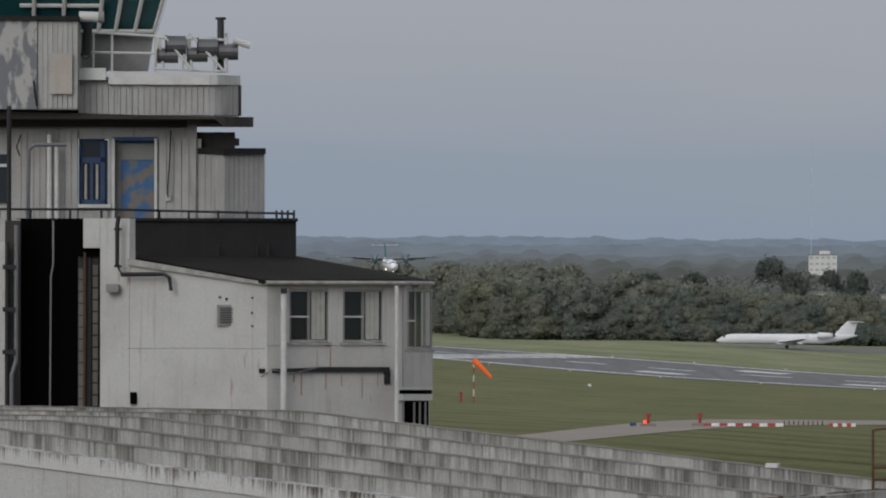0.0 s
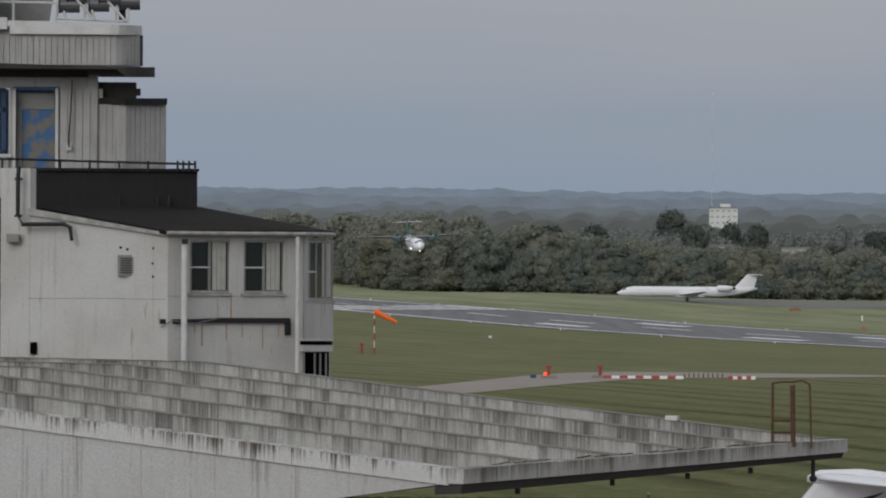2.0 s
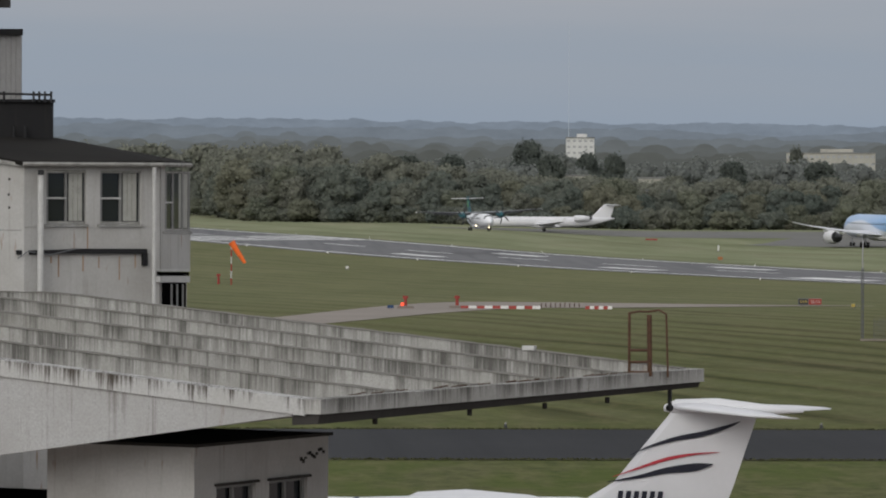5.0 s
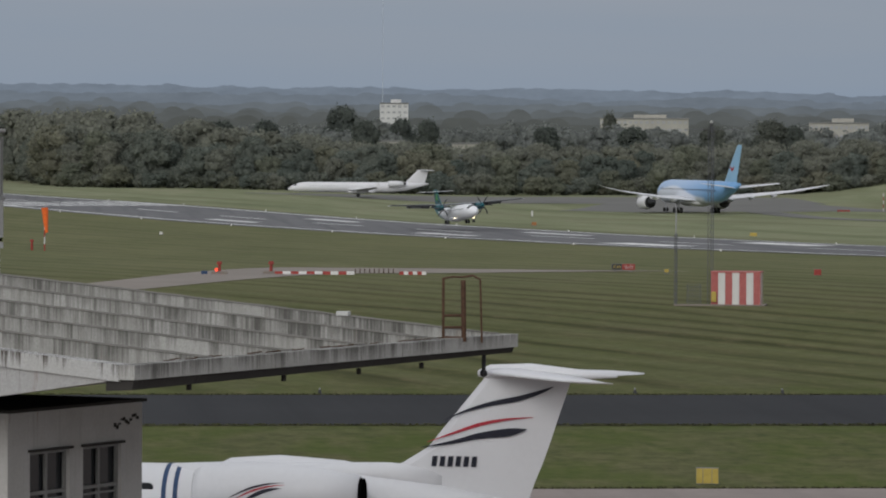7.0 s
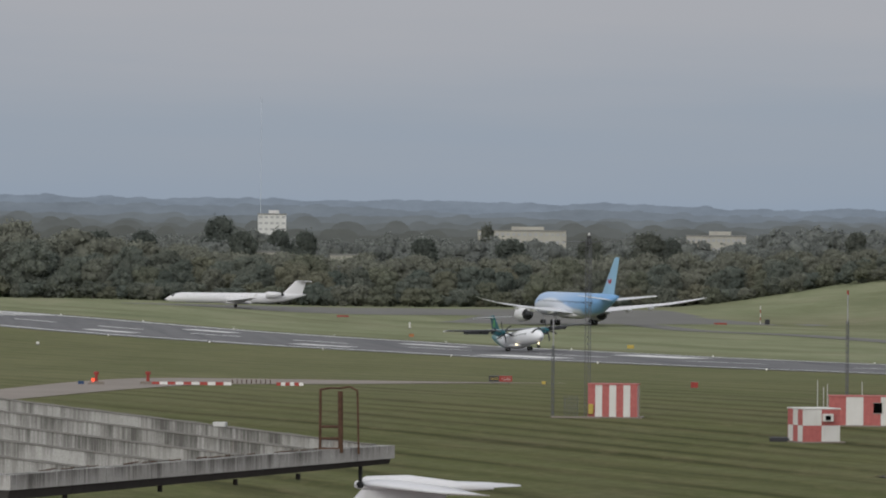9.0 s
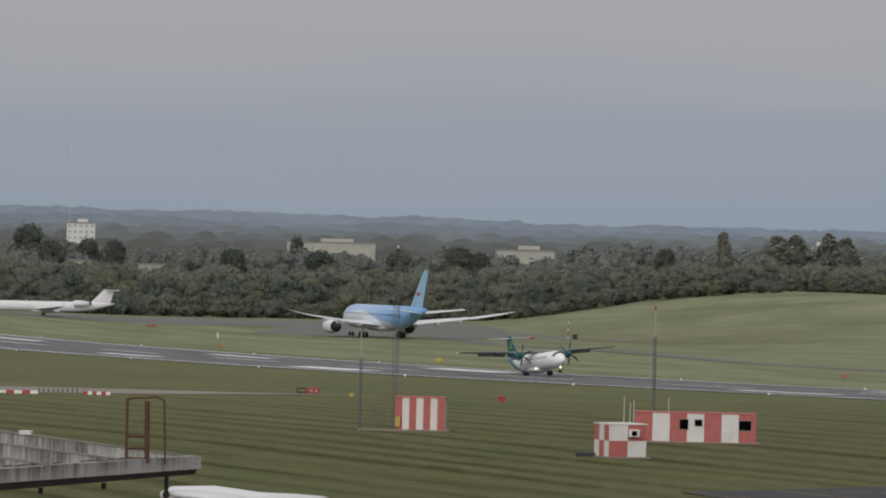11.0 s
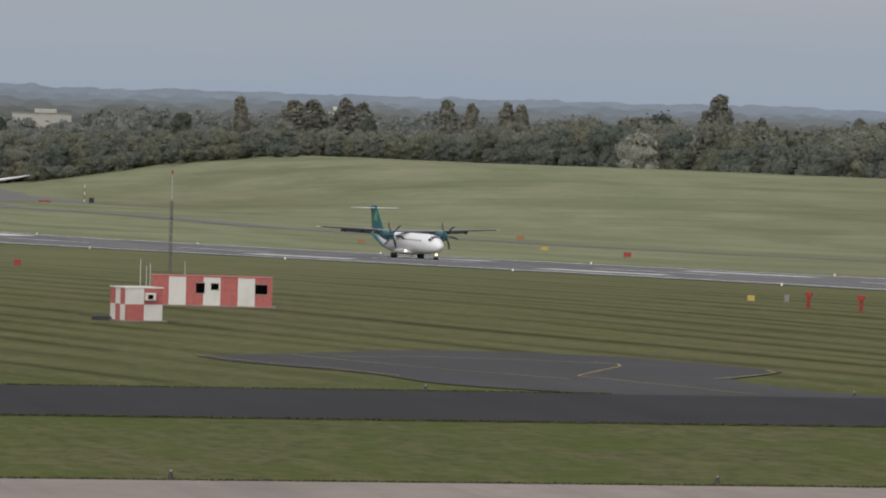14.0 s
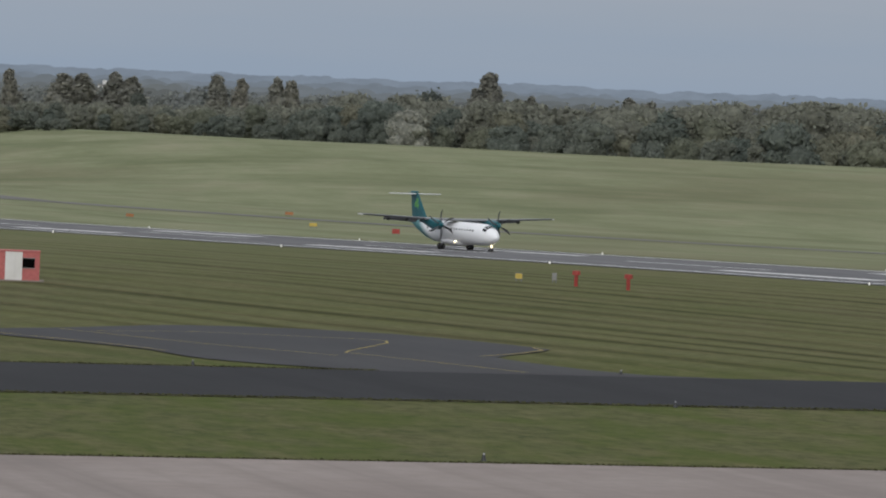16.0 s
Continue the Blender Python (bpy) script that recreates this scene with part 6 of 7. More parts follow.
    # balcony railing behind the coping
    for pts in (((140, 58, 9.0), (400, 72, 9.0)), ((140, 94, 9.0), (275, 96, 9.0))):
        pipe(t, pts, 0.035, WHITEPAINT, "guard_rail")
    for x in (165, 198, 275, 335, 400):
        pipe(t, ((x, 60, 9.0), (x, 128, 9.0)), 0.035, WHITEPAINT, "rail_post")
    # floodlamp on a dark post
    bm = bmesh.new()
    tube(bm, [el(140, 31, 8.2), el(176, 32, 8.2)], 0.14, 12)
    lamp = part("floodlamp", bm, WHITEPAINT, t, "white cylindrical floodlamp")
    bm = bmesh.new()
    tube(bm, [el(174, 32, 8.2), el(184, 32, 8.2)], 0.16, 12)
    part("lamp_rim", bm, GREYPAINT, lamp)
    pipe(t, [(156, 44, 8.3), (152, 100, 8.3)], 0.12, BLACKPIPE, "lamp_post")
    pipe(t, [(150, 80, 8.2), (144, 100, 8.2), (150, 106, 8.2), (160, 102, 8.2)], 0.02, BLACKPIPE, "cable")
    # signal horns on a white frame
    for x, y, r in ((312, 82, 0.26), (368, 85, 0.26), (298, 100, 0.20), (350, 98, 0.20), (404, 93, 0.22)):
        bm = bmesh.new()
        tube(bm, [el(x - 18, y, 8.6), el(x - 12, y, 8.6), el(x + 12, y, 8.6), el(x + 17, y, 8.6)], r, 14)
        h = part("signal_lamp", bm, DRUM, t, "dark grey steel signal lamp drum")
        bm = bmesh.new()
        tube(bm, [el(x - 20, y, 8.6), el(x - 17, y, 8.6)], r * 1.06, 14)
        part("drum_rim", bm, ENGDARK, h)
    for pts in (((272, 125, 8.5), (280, 66, 8.5)), ((290, 125, 8.5), (280, 66, 8.5)), ((322, 126, 8.5), (330, 66, 8.5)), ((340, 126, 8.5), (330, 66, 8.5)), ((378, 128, 8.5), (382, 66, 8.5)), ((400, 130, 8.5), (400, 66, 8.5)), ((276, 68, 8.5), (402, 72, 8.5)), ((272, 123, 8.5), (400, 128, 8.5)), ((290, 66, 8.4), (340, 126, 8.4)), ((340, 66, 8.4), (395, 126, 8.4))):
        pipe(t, pts, 0.035, WHITEPAINT, "lamp_frame")
    bm = bmesh.new()
    tube(bm, [el(390, 130, 8.8), el(390, 35, 8.8)], 0.09, 8)
    tube(bm, [el(390, 36, 8.8), el(390, 32, 8.8)], 0.14, 8)
    part("flue", bm, ENGDARK, t)
    bm = bmesh.new()
    tube(bm, [el(412, 72, 8.4), el(442, 82, 8.4)], 0.09, 8)
    part("camera_housing", bm, WHITEPAINT, t)


# ---- cantilever canopy ----
C0 = Vector((1.99, 94.76, 0))
ALONG = Vector((8.56, 14.40, 0)).normalized()   # along the free edge
INTO = Vector((-ALONG.y, ALONG.x, 0))           # towards the building
WIDTH = 16.75


def cano(s, l, z):
    p = C0 + ALONG * s + INTO * l
    return (p.x, p.y, z)


def top_z(l):
    return 15.52 + 0.086 * l if l < 16 else 16.896


def low_z(l):
    return 15.24 - 0.145 * l if l < 14 else 13.21


def build_canopy():
    t = thing("entrance_canopy", pose(0, 0, 0), "large streaked white concrete cantilever canopy", "canopy")
    ls = span(0, 34, 34)
    # deep near beam, tapering to the free edge
    def beam(name, s0, s1, drop, label="", mt=CONCRETE):
        bm = bmesh.new()
        rings = []
        for l in [0.03] + ls[1:]:
            z1 = top_z(l)
            z0 = drop(l)
            rings.append([cano(s0, l, z0), cano(s1, l, z0), cano(s1, l, z1), cano(s0, l, z1)])
        loft(bm, rings)
        reach = lambda co: (co - C0).dot(INTO)
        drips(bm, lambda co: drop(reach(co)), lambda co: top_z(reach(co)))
        return part(name, bm, mt, t, label)
    bm = bmesh.new()
    loft(bm, [[cano(0.0, l, low_z(l)), cano(0.35, l, low_z(l)), cano(0.35, l, top_z(l) - 0.32), cano(0.0, l, top_z(l) - 0.32)] for l in ls])
    part("near_beam", bm, BEAMPAINT, t, "white painted tapering edge beam")
    bm = bmesh.new()
    loft(bm, [[cano(-0.06, l, top_z(l) - 0.315), cano(0.40, l, top_z(l) - 0.315), cano(0.40, l, top_z(l)), cano(-0.06, l, top_z(l))] for l in ls])
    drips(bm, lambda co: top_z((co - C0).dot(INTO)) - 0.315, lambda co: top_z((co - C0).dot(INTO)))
    part("beam_coping", bm, COPING, t, "white painted coping with dark drips and rust")
    for s in (3.35, 6.7, 10.0, 13.35, 16.4):
        bm = bmesh.new()
        loft(bm, [[cano(s - 0.02, l, top_z(l) + 0.004), cano(s + 0.33, l, top_z(l) + 0.004), cano(s + 0.33, l, top_z(l) + 0.016 + 0.008 * math.sin(l * 7.3)), cano(s - 0.02, l, top_z(l) + 0.016 + 0.009 * math.sin(l * 5.1))] for l in span(0.03, 34, 68)])
        part("beam_cap", bm, CONCRETE_TOP, t, "mossy beam top")
        beam("roof_beam", s, s + 0.3, lambda l: top_z(l) - 0.75 + 0.35 * math.exp(-l / 3), "streaked concrete upstand beam")
    bm = bmesh.new()
    loft(bm, [[cano(0.35, l, low_z(l) + 0.0), cano(16.4, l, low_z(l) * 0.25 + 0.75 * 15.26), cano(16.4, l, top_z(l) - 0.55 + 0.3 * math.exp(-l / 3)), cano(0.35, l, top_z(l) - 0.55 + 0.3 * math.exp(-l / 3))] for l in ls])
    part("deck", bm, CONCRETE_TOP, t, "dark mossy roof deck")
    # free edge beam in cast lengths
    cuts = span(-0.06, WIDTH + 0.1, 9)
    for i, (a, b) in enumerate(zip(cuts, cuts[1:])):
        bm = bmesh.new()
        hexa(bm, [cano(a, -0.35, 15.24), cano(b - 0.02, -0.35, 15.24), cano(b - 0.02, 0.02, 15.24), cano(a, 0.02, 15.24)],
             [cano(a, -0.35, 15.52 + 0.012 * (i % 2)), cano(b - 0.02, -0.35, 15.52 + 0.012 * (i % 2)), cano(b - 0.02, 0.02, 15.52), cano(a, 0.02, 15.52)])
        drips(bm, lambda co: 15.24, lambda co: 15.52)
        part("edge_beam", bm, CONCRETE, t)
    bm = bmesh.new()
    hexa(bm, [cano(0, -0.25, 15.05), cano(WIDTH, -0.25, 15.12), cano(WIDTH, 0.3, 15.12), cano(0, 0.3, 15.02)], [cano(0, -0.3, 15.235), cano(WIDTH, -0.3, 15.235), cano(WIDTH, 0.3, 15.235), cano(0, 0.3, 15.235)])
    part("soffit_edge", bm, DARKSLAB, t, "dark brown soffit edge")
    for s in (2.5, 6.4, 9.7, 12.6):
        bm = bmesh.new()
        p = cano(s, -0.1, 15.06)
        tube(bm, [p, (p[0], p[1], p[2] - 0.12)], 0.05, 6)
        part("drip_outlet", bm, DARKSLAB, t)
    rnd = random.Random(4)
    for s in (3.35, 6.7, 10.0, 13.35):
        for k in range(6):
            bm = bmesh.new()
            a_ = s - 1.5 + 0.42 * k + rnd.uniform(-0.1, 0.1)
            l_ = 0.06 + rnd.uniform(0, 0.12)
            tube(bm, [cano(a_, l_, 15.522), cano(a_ + 0.4, l_ + rnd.uniform(-0.04, 0.04), 15.522 + rnd.uniform(0.0, 0.02))], rnd.uniform(0.010, 0.018), 5)
            part("rusty_flashing", bm, RUSTY, t)
    # hanging lamp under the tip
    bm = bmesh.new()
    p = cano(WIDTH - 0.9, 0.0, 15.1)
    tube(bm, [p, (p[0], p[1], 14.75)], 0.045, 6)
    lamp = part("pendant_rod", bm, ENGDARK, t)
    bm = bmesh.new()
    bmesh.ops.create_uvsphere(bm, u_segments=10, v_segments=8, radius=0.085, matrix=Matrix.Translation((p[0], p[1], 14.70)))
    part("pendant_lamp", bm, ENGDARK, lamp)
    # posts that carry the canopy, out of sight below
    bm = bmesh.new()
    q = cano(8, 16, 4.2)
    box(bm, q[0] - 0.4, q[1] - 0.4, 4.2, q[0] + 0.4, q[1] + 0.4, 14.0)
    part("column", bm, RENDER, t)


def build_canopy_things():
    # rusty access ladder at the tip
    t = thing("access_ladder", pose(0, 0, 0), "rusty steel roof access ladder hoop on the canopy tip", "ladder")
    base = Vector(cano(13.95, 0.05, 15.45))
    r = Vector((1, -0.1, 0)).normalized()
    def q(a, z, b=0.0):
        return base + r * a + Vector((0, b, z))
    for nm, pts, rad, mt in (("stile", (q(0, 0), q(0, 1.34)), 0.03, RUSTY), ("stile", (q(0.44, 0), q(0.42, 1.30)), 0.055, RUSTY), ("stile", (q(0.82, -0.02), q(0.78, 1.30)), 0.022, RUSTY),
                             ("hoop", (q(-0.02, 1.33), q(0.2, 1.37), q(0.42, 1.36, 0.15), q(0.62, 1.40), q(0.79, 1.31)), 0.022, RUSTY), ("rung", (q(0, 0.30), q(0.44, 0.30)), 0.03, RUSTY), ("rung", (q(0, 0.55), q(0.44, 0.55)), 0.03, RUSTY), ("rung", (q(0, 0.08), q(0.44, 0.08)), 0.03, RUSTY)):
        bm = bmesh.new()
        tube(bm, pts, rad, 7)
        part(nm, bm, mt, t)
    # small white box on the back beam
    p = cano(16.45, 3.7, top_z(3.7))
    solid("junction_box", WHITEPAINT, "small weathered white box on the canopy beam", "box", (-0.14, -0.1, 0.0, 0.14, 0.1, 0.1), m=pose(p[0], p[1], p[2] + 0.002, 0, 0, -20), bevel=0.01)
    # white cabin under the canopy, in line with its free edge
    t = thing("gate_cabin", pose(-0.1, 98.5, 4.2, 0, 0, 58.7), "flaking white rendered cabin with steel windows", "cabin")
    z1, w1 = 14.39 - 4.2, 5.23
    holes = ((0.16 * w1, 0.45 * w1), (0.55 * w1, 0.84 * w1))
    zb, zt = z1 - 2.4, z1 - 0.80
    bm = bmesh.new()
    box(bm, 0, 0, 0, w1, 0.25, zb)
    part("lower_wall", bm, RENDER, t)
    bm = bmesh.new()
    box(bm, 0, 0, zt, w1, 0.25, z1)
    part("upper_wall", bm, RENDER, t)
    for x0, x1 in ((0, holes[0][0]), (holes[0][1], holes[1][0]), (holes[1][1], w1)):
        bm = bmesh.new()
        box(bm, x0, 0.003, zb, x1, 0.25, zt)
        part("pier", bm, RENDER, t)
    for x0, x1 in ((0.003, 0.22), (w1 - 0.25, w1 - 0.003)):
        bm = bmesh.new()
        box(bm, x0, 0.252, 0, x1, 3.4, z1)
        part("side_wall", bm, RENDER, t)
    bm = bmesh.new()
    box(bm, -0.06, -0.08, z1 + 0.003, w1 + 0.06, 3.4, z1 + 0.06)
    part("roof", bm, DARKSLAB, t)
    for x0, x1 in holes:
        bm = bmesh.new()
        box(bm, x0, 0.16, zb, x1, 0.18, zt)
        w = part("window", bm, GLASS, t)
        xm = (x0 + x1) / 2
        for b in ((x0, 0.08, zb, x0 + 0.07, 0.14, zt), (x1 - 0.07, 0.08, zb, x1, 0.14, zt), (xm - 0.04, 0.082, zb, xm + 0.04, 0.14, zt), (x0, 0.085, zt - 0.86, x1, 0.14, zt - 0.79), (x0, 0.085, zt - 0.06, x1, 0.14, zt), (x0, 0.085, zt - 0.98, x1, 0.14, zt - 0.94)):
            bm = bmesh.new()
            box(bm, *b)
            part("window_bar", bm, GREYPAINT, w)
        bm = bmesh.new()
        box(bm, x0 - 0.08, -0.05, zt, x1 + 0.08, -0.002, zt + 0.05)
        part("drip_mould", bm, DARKSLAB, w)
    rnd = random.Random(2)
    for i in range(11):
        bm = bmesh.new()
        x, z = 0.78 * w1 + i * 0.09, z1 - 0.40 - 0.06 * math.sin(i * 1.3) + 0.012 * i
        box(bm, x, -0.008, z - 0.02 - rnd.random() * 0.05, x + 0.10, -0.001, z + 0.015)
        part("crack", bm, DARKSLAB, t)
    bm = bmesh.new()
    tube(bm, [(0.3, -0.1, z1 - 3.2), (0.3, -0.1, z1 - 1.9)], 0.09, 8)
    part("dark_pipe", bm, BLACKPIPE, t)
    # black wall added behind the cabin to stand in for underside shade
    solid("undercroft_wall", DARK, "black wall added for the shade below the canopy", "wall", (-22, 0, 0, 0.0, 0.4, 9.0), m=pose(0.6, 101.6, 4.2, 0, 0, -30), kind="structure")


# ---- airfield furniture ----
def stand(x, y, turn=0.0):
    return pose(x, y, ground_z(x, y), 0, 0, turn)


def facing(x, y):
    """Turn about z that faces the viewpoint."""
    return -math.degrees(math.atan2(x, y))


def striped_hut(x, y, turn, w, d, h, n, windows, label, checked=False, group="striped huts"):
    """A red and white equipment hut of upright panels; its front is at y = 0."""
    t = thing("equipment_hut", stand(x, y, turn), label, "hut", group)
    step_ = w / n
    for i in range(n):
        for j in range(2 if checked else 1):
            z0, z1 = (0.12 + j * (h - 0.12) / 2, 0.12 + (j + 1) * (h - 0.12) / 2 - 0.01) if checked else (0.12, h)
            bm = bmesh.new()
            box(bm, -w / 2 + i * step_ + 0.006, 0, z0, -w / 2 + (i + 1) * step_ - 0.006, 0.08, z1)
            part("front_panel", bm, RED if (i + j) % 2 == (0 if not checked else 0) else HUTWHITE, t)
    m = 3 if checked else max(int(round(d / step_)), 2)
    for s, x0 in ((-1, -w / 2), (1, w / 2)):
        for i in range(m):
            for j in range(2 if checked else 1):
                z0, z1 = (0.12 + j * (h - 0.12) / 2, 0.12 + (j + 1) * (h - 0.12) / 2 - 0.01) if checked else (0.12, h)
                bm = bmesh.new()
                a, b = sorted((x0, x0 - s * 0.08))
                box(bm, a, 0.085 + i * (d - 0.17) / m, z0, b, 0.085 + (i + 1) * (d - 0.17) / m - 0.01, z1)
                part("side_panel", bm, (HUTWHITE, RED)[(i + j) % 2], t)
    bm = bmesh.new()
    box(bm, -w / 2 + 0.005, d - 0.08, 0.12, w / 2 - 0.005, d, h)
    part("back_panel", bm, RED, t)
    bm = bmesh.new()
    box(bm, -w / 2 - 0.05, -0.05, h + 0.003, w / 2 + 0.05, d + 0.05, h + 0.09)
    part("roof", bm, HUTWHITE if checked else RED, t)
    bm = bmesh.new()
    box(bm, -w / 2 - 0.15, -0.15, -0.05, w / 2 + 0.4, d + 0.15, 0.115)
    part("plinth", bm, PATH, t)
    for wx, wz, ww, wh in windows:
        bm = bmesh.new()
        box(bm, wx - ww / 2, -0.02, wz - wh / 2, wx + ww / 2, 0.03, wz + wh / 2)
        g = part("window", bm, DARK, t, "dark hut window")
        for b in ((wx - ww / 2 - 0.05, -0.05, wz + wh / 2, wx + ww / 2 + 0.05, -0.001, wz + wh / 2 + 0.06), (wx - ww / 2 - 0.05, -0.05, wz - wh / 2 - 0.06, wx + ww / 2 + 0.05, -0.001, wz - wh / 2)):
            bm = bmesh.new()
            box(bm, *b)
            part("window_trim", bm, GREYPAINT, g)
    return t


def lattice_mast(x, y, h, w, solid_from, label, arm=0.0, tip=None):
    """Three-legged lattice mast with a plain tube on top."""
    t = thing("lattice_mast", stand(x, y), label, "mast", "masts")
    top = h * solid_from
    legs = [Vector((w * math.cos(a), w * math.sin(a), 0)) for a in (0.5, 2.594, 4.69)]
    for p in legs:
        bm = bmesh.new()
        tube(bm, [p, p + Vector((0, 0, top))], 0.030, 5)
        part("leg", bm, STEEL, t)
    bm = bmesh.new()
    n = int(top / 0.6)
    for i in range(n):
        for j in range(3):
            tube(bm, [legs[j] + Vector((0, 0, i * top / n)), legs[(j + 1) % 3] + Vector((0, 0, (i + 1) * top / n))], 0.014, 4)
    part("bracing", bm, STEEL, t)
    if solid_from < 1:
        bm = bmesh.new()
        tube(bm, [(0, 0, top - 0.3), (0, 0, h)], 0.055, 8)
        part("upper_tube", bm, GREYPIPE, t)
    if arm:
        bm = bmesh.new()
        tube(bm, [(-arm, 0, h - 0.3), (arm, 0, h - 0.3)], 0.03, 5)
        for k in span(-arm, arm, 6):
            tube(bm, [(k, -0.5, h - 0.3), (k, 0.5, h - 0.3)], 0.015, 4)
        part("aerial_arm", bm, STEEL, t)
        bm = bmesh.new()
        tube(bm, [(0, 0, h - 0.6), (0, 0, h + 0.25)], 0.16, 8)
        part("aerial_head", bm, ENGDARK, t)
        bm = bmesh.new()
        tube(bm, [(0, 0, h + 0.26), (0, 0, h + 0.5)], 0.1, 8)
        part("obstruction_lamp", bm, WHITEPAINT, t)
    if tip:
        bm = bmesh.new()
        tube(bm, [(0, 0, h), (0, 0, h + 0.35)], 0.09, 8)
        part("tip_lamp", bm, SIGNRED, t)
    return t


def board_sign(name, x, y, w, h, z0, panels, label, turn=None, text=None, group="airfield signs"):
    """A sign box on two short legs, with coloured panels side by side and any lettering."""
    t = thing(name, stand(x, y, facing(x, y) if turn is None else turn), label, "sign", group)
    for s in (-0.35, 0.35):
        bm = bmesh.new()
        tube(bm, [(s * w, 0.12, -0.05), (s * w, 0.12, z0 + 0.05)], 0.05, 6)
        part("leg", bm, STEEL, t)
    bm = bmesh.new()
    box(bm, -w / 2, 0.02, z0, w / 2, 0.24, z0 + h)
    case = part("sign_case", bm, GREYPAINT, t)
    x0 = -w / 2
    for share, mt in panels:
        bm = bmesh.new()
        box(bm, x0 + 0.02, 0, z0 + 0.03, x0 + share * w - 0.01, 0.018, z0 + h - 0.03)
        part("sign_face", bm, mt, case)
        x0 += share * w
    if text:
        for body, tx, size, mt in text:
            c = bpy.data.curves.new("lettering", "FONT")
            c.body, c.size, c.align_x, c.extrude = body, size, "CENTER", 0.004
            c.materials.append(mt)
            ob = new("lettering", c)
            ob.parent = case
            ob.matrix_basis = pose(tx, -0.006, z0 + h / 2 - size * 0.36, 90, 0, 0)
    return t


def beacon_post(x, y, h, label, lit=None, base=True, mt=None):
    t = thing("beacon_post", stand(x, y), label, "beacon", "beacon posts")
    if base:
        bm = bmesh.new()
        box(bm, -0.9, -0.5, -0.05, 0.9, 0.5, 0.35)
        bmesh.ops.bevel(bm, geom=bm.edges[:], offset=0.06, segments=1, affect="EDGES")
        part("concrete_block", bm, PATH, t)
    bm = bmesh.new()
    tube(bm, [(0, 0, 0.3 if base else -0.05), (0, 0, h)], 0.2, 10, 0.16)
    part("post", bm, mt or SIGNRED, t)
    bm = bmesh.new()
    tube(bm, [(0, 0, h + 0.002), (0, 0, h + 0.08), (0, 0, h + 0.32)], 0.34, 12, 0.28)
    part("head", bm, mt or SIGNRED, t)
    if lit:
        bm = bmesh.new()
        box(bm, -0.55, -0.65, 0.36, -0.2, -0.5, 0.72)
        part("guard_light", bm, lit, t, "lit red guard light")
    return t


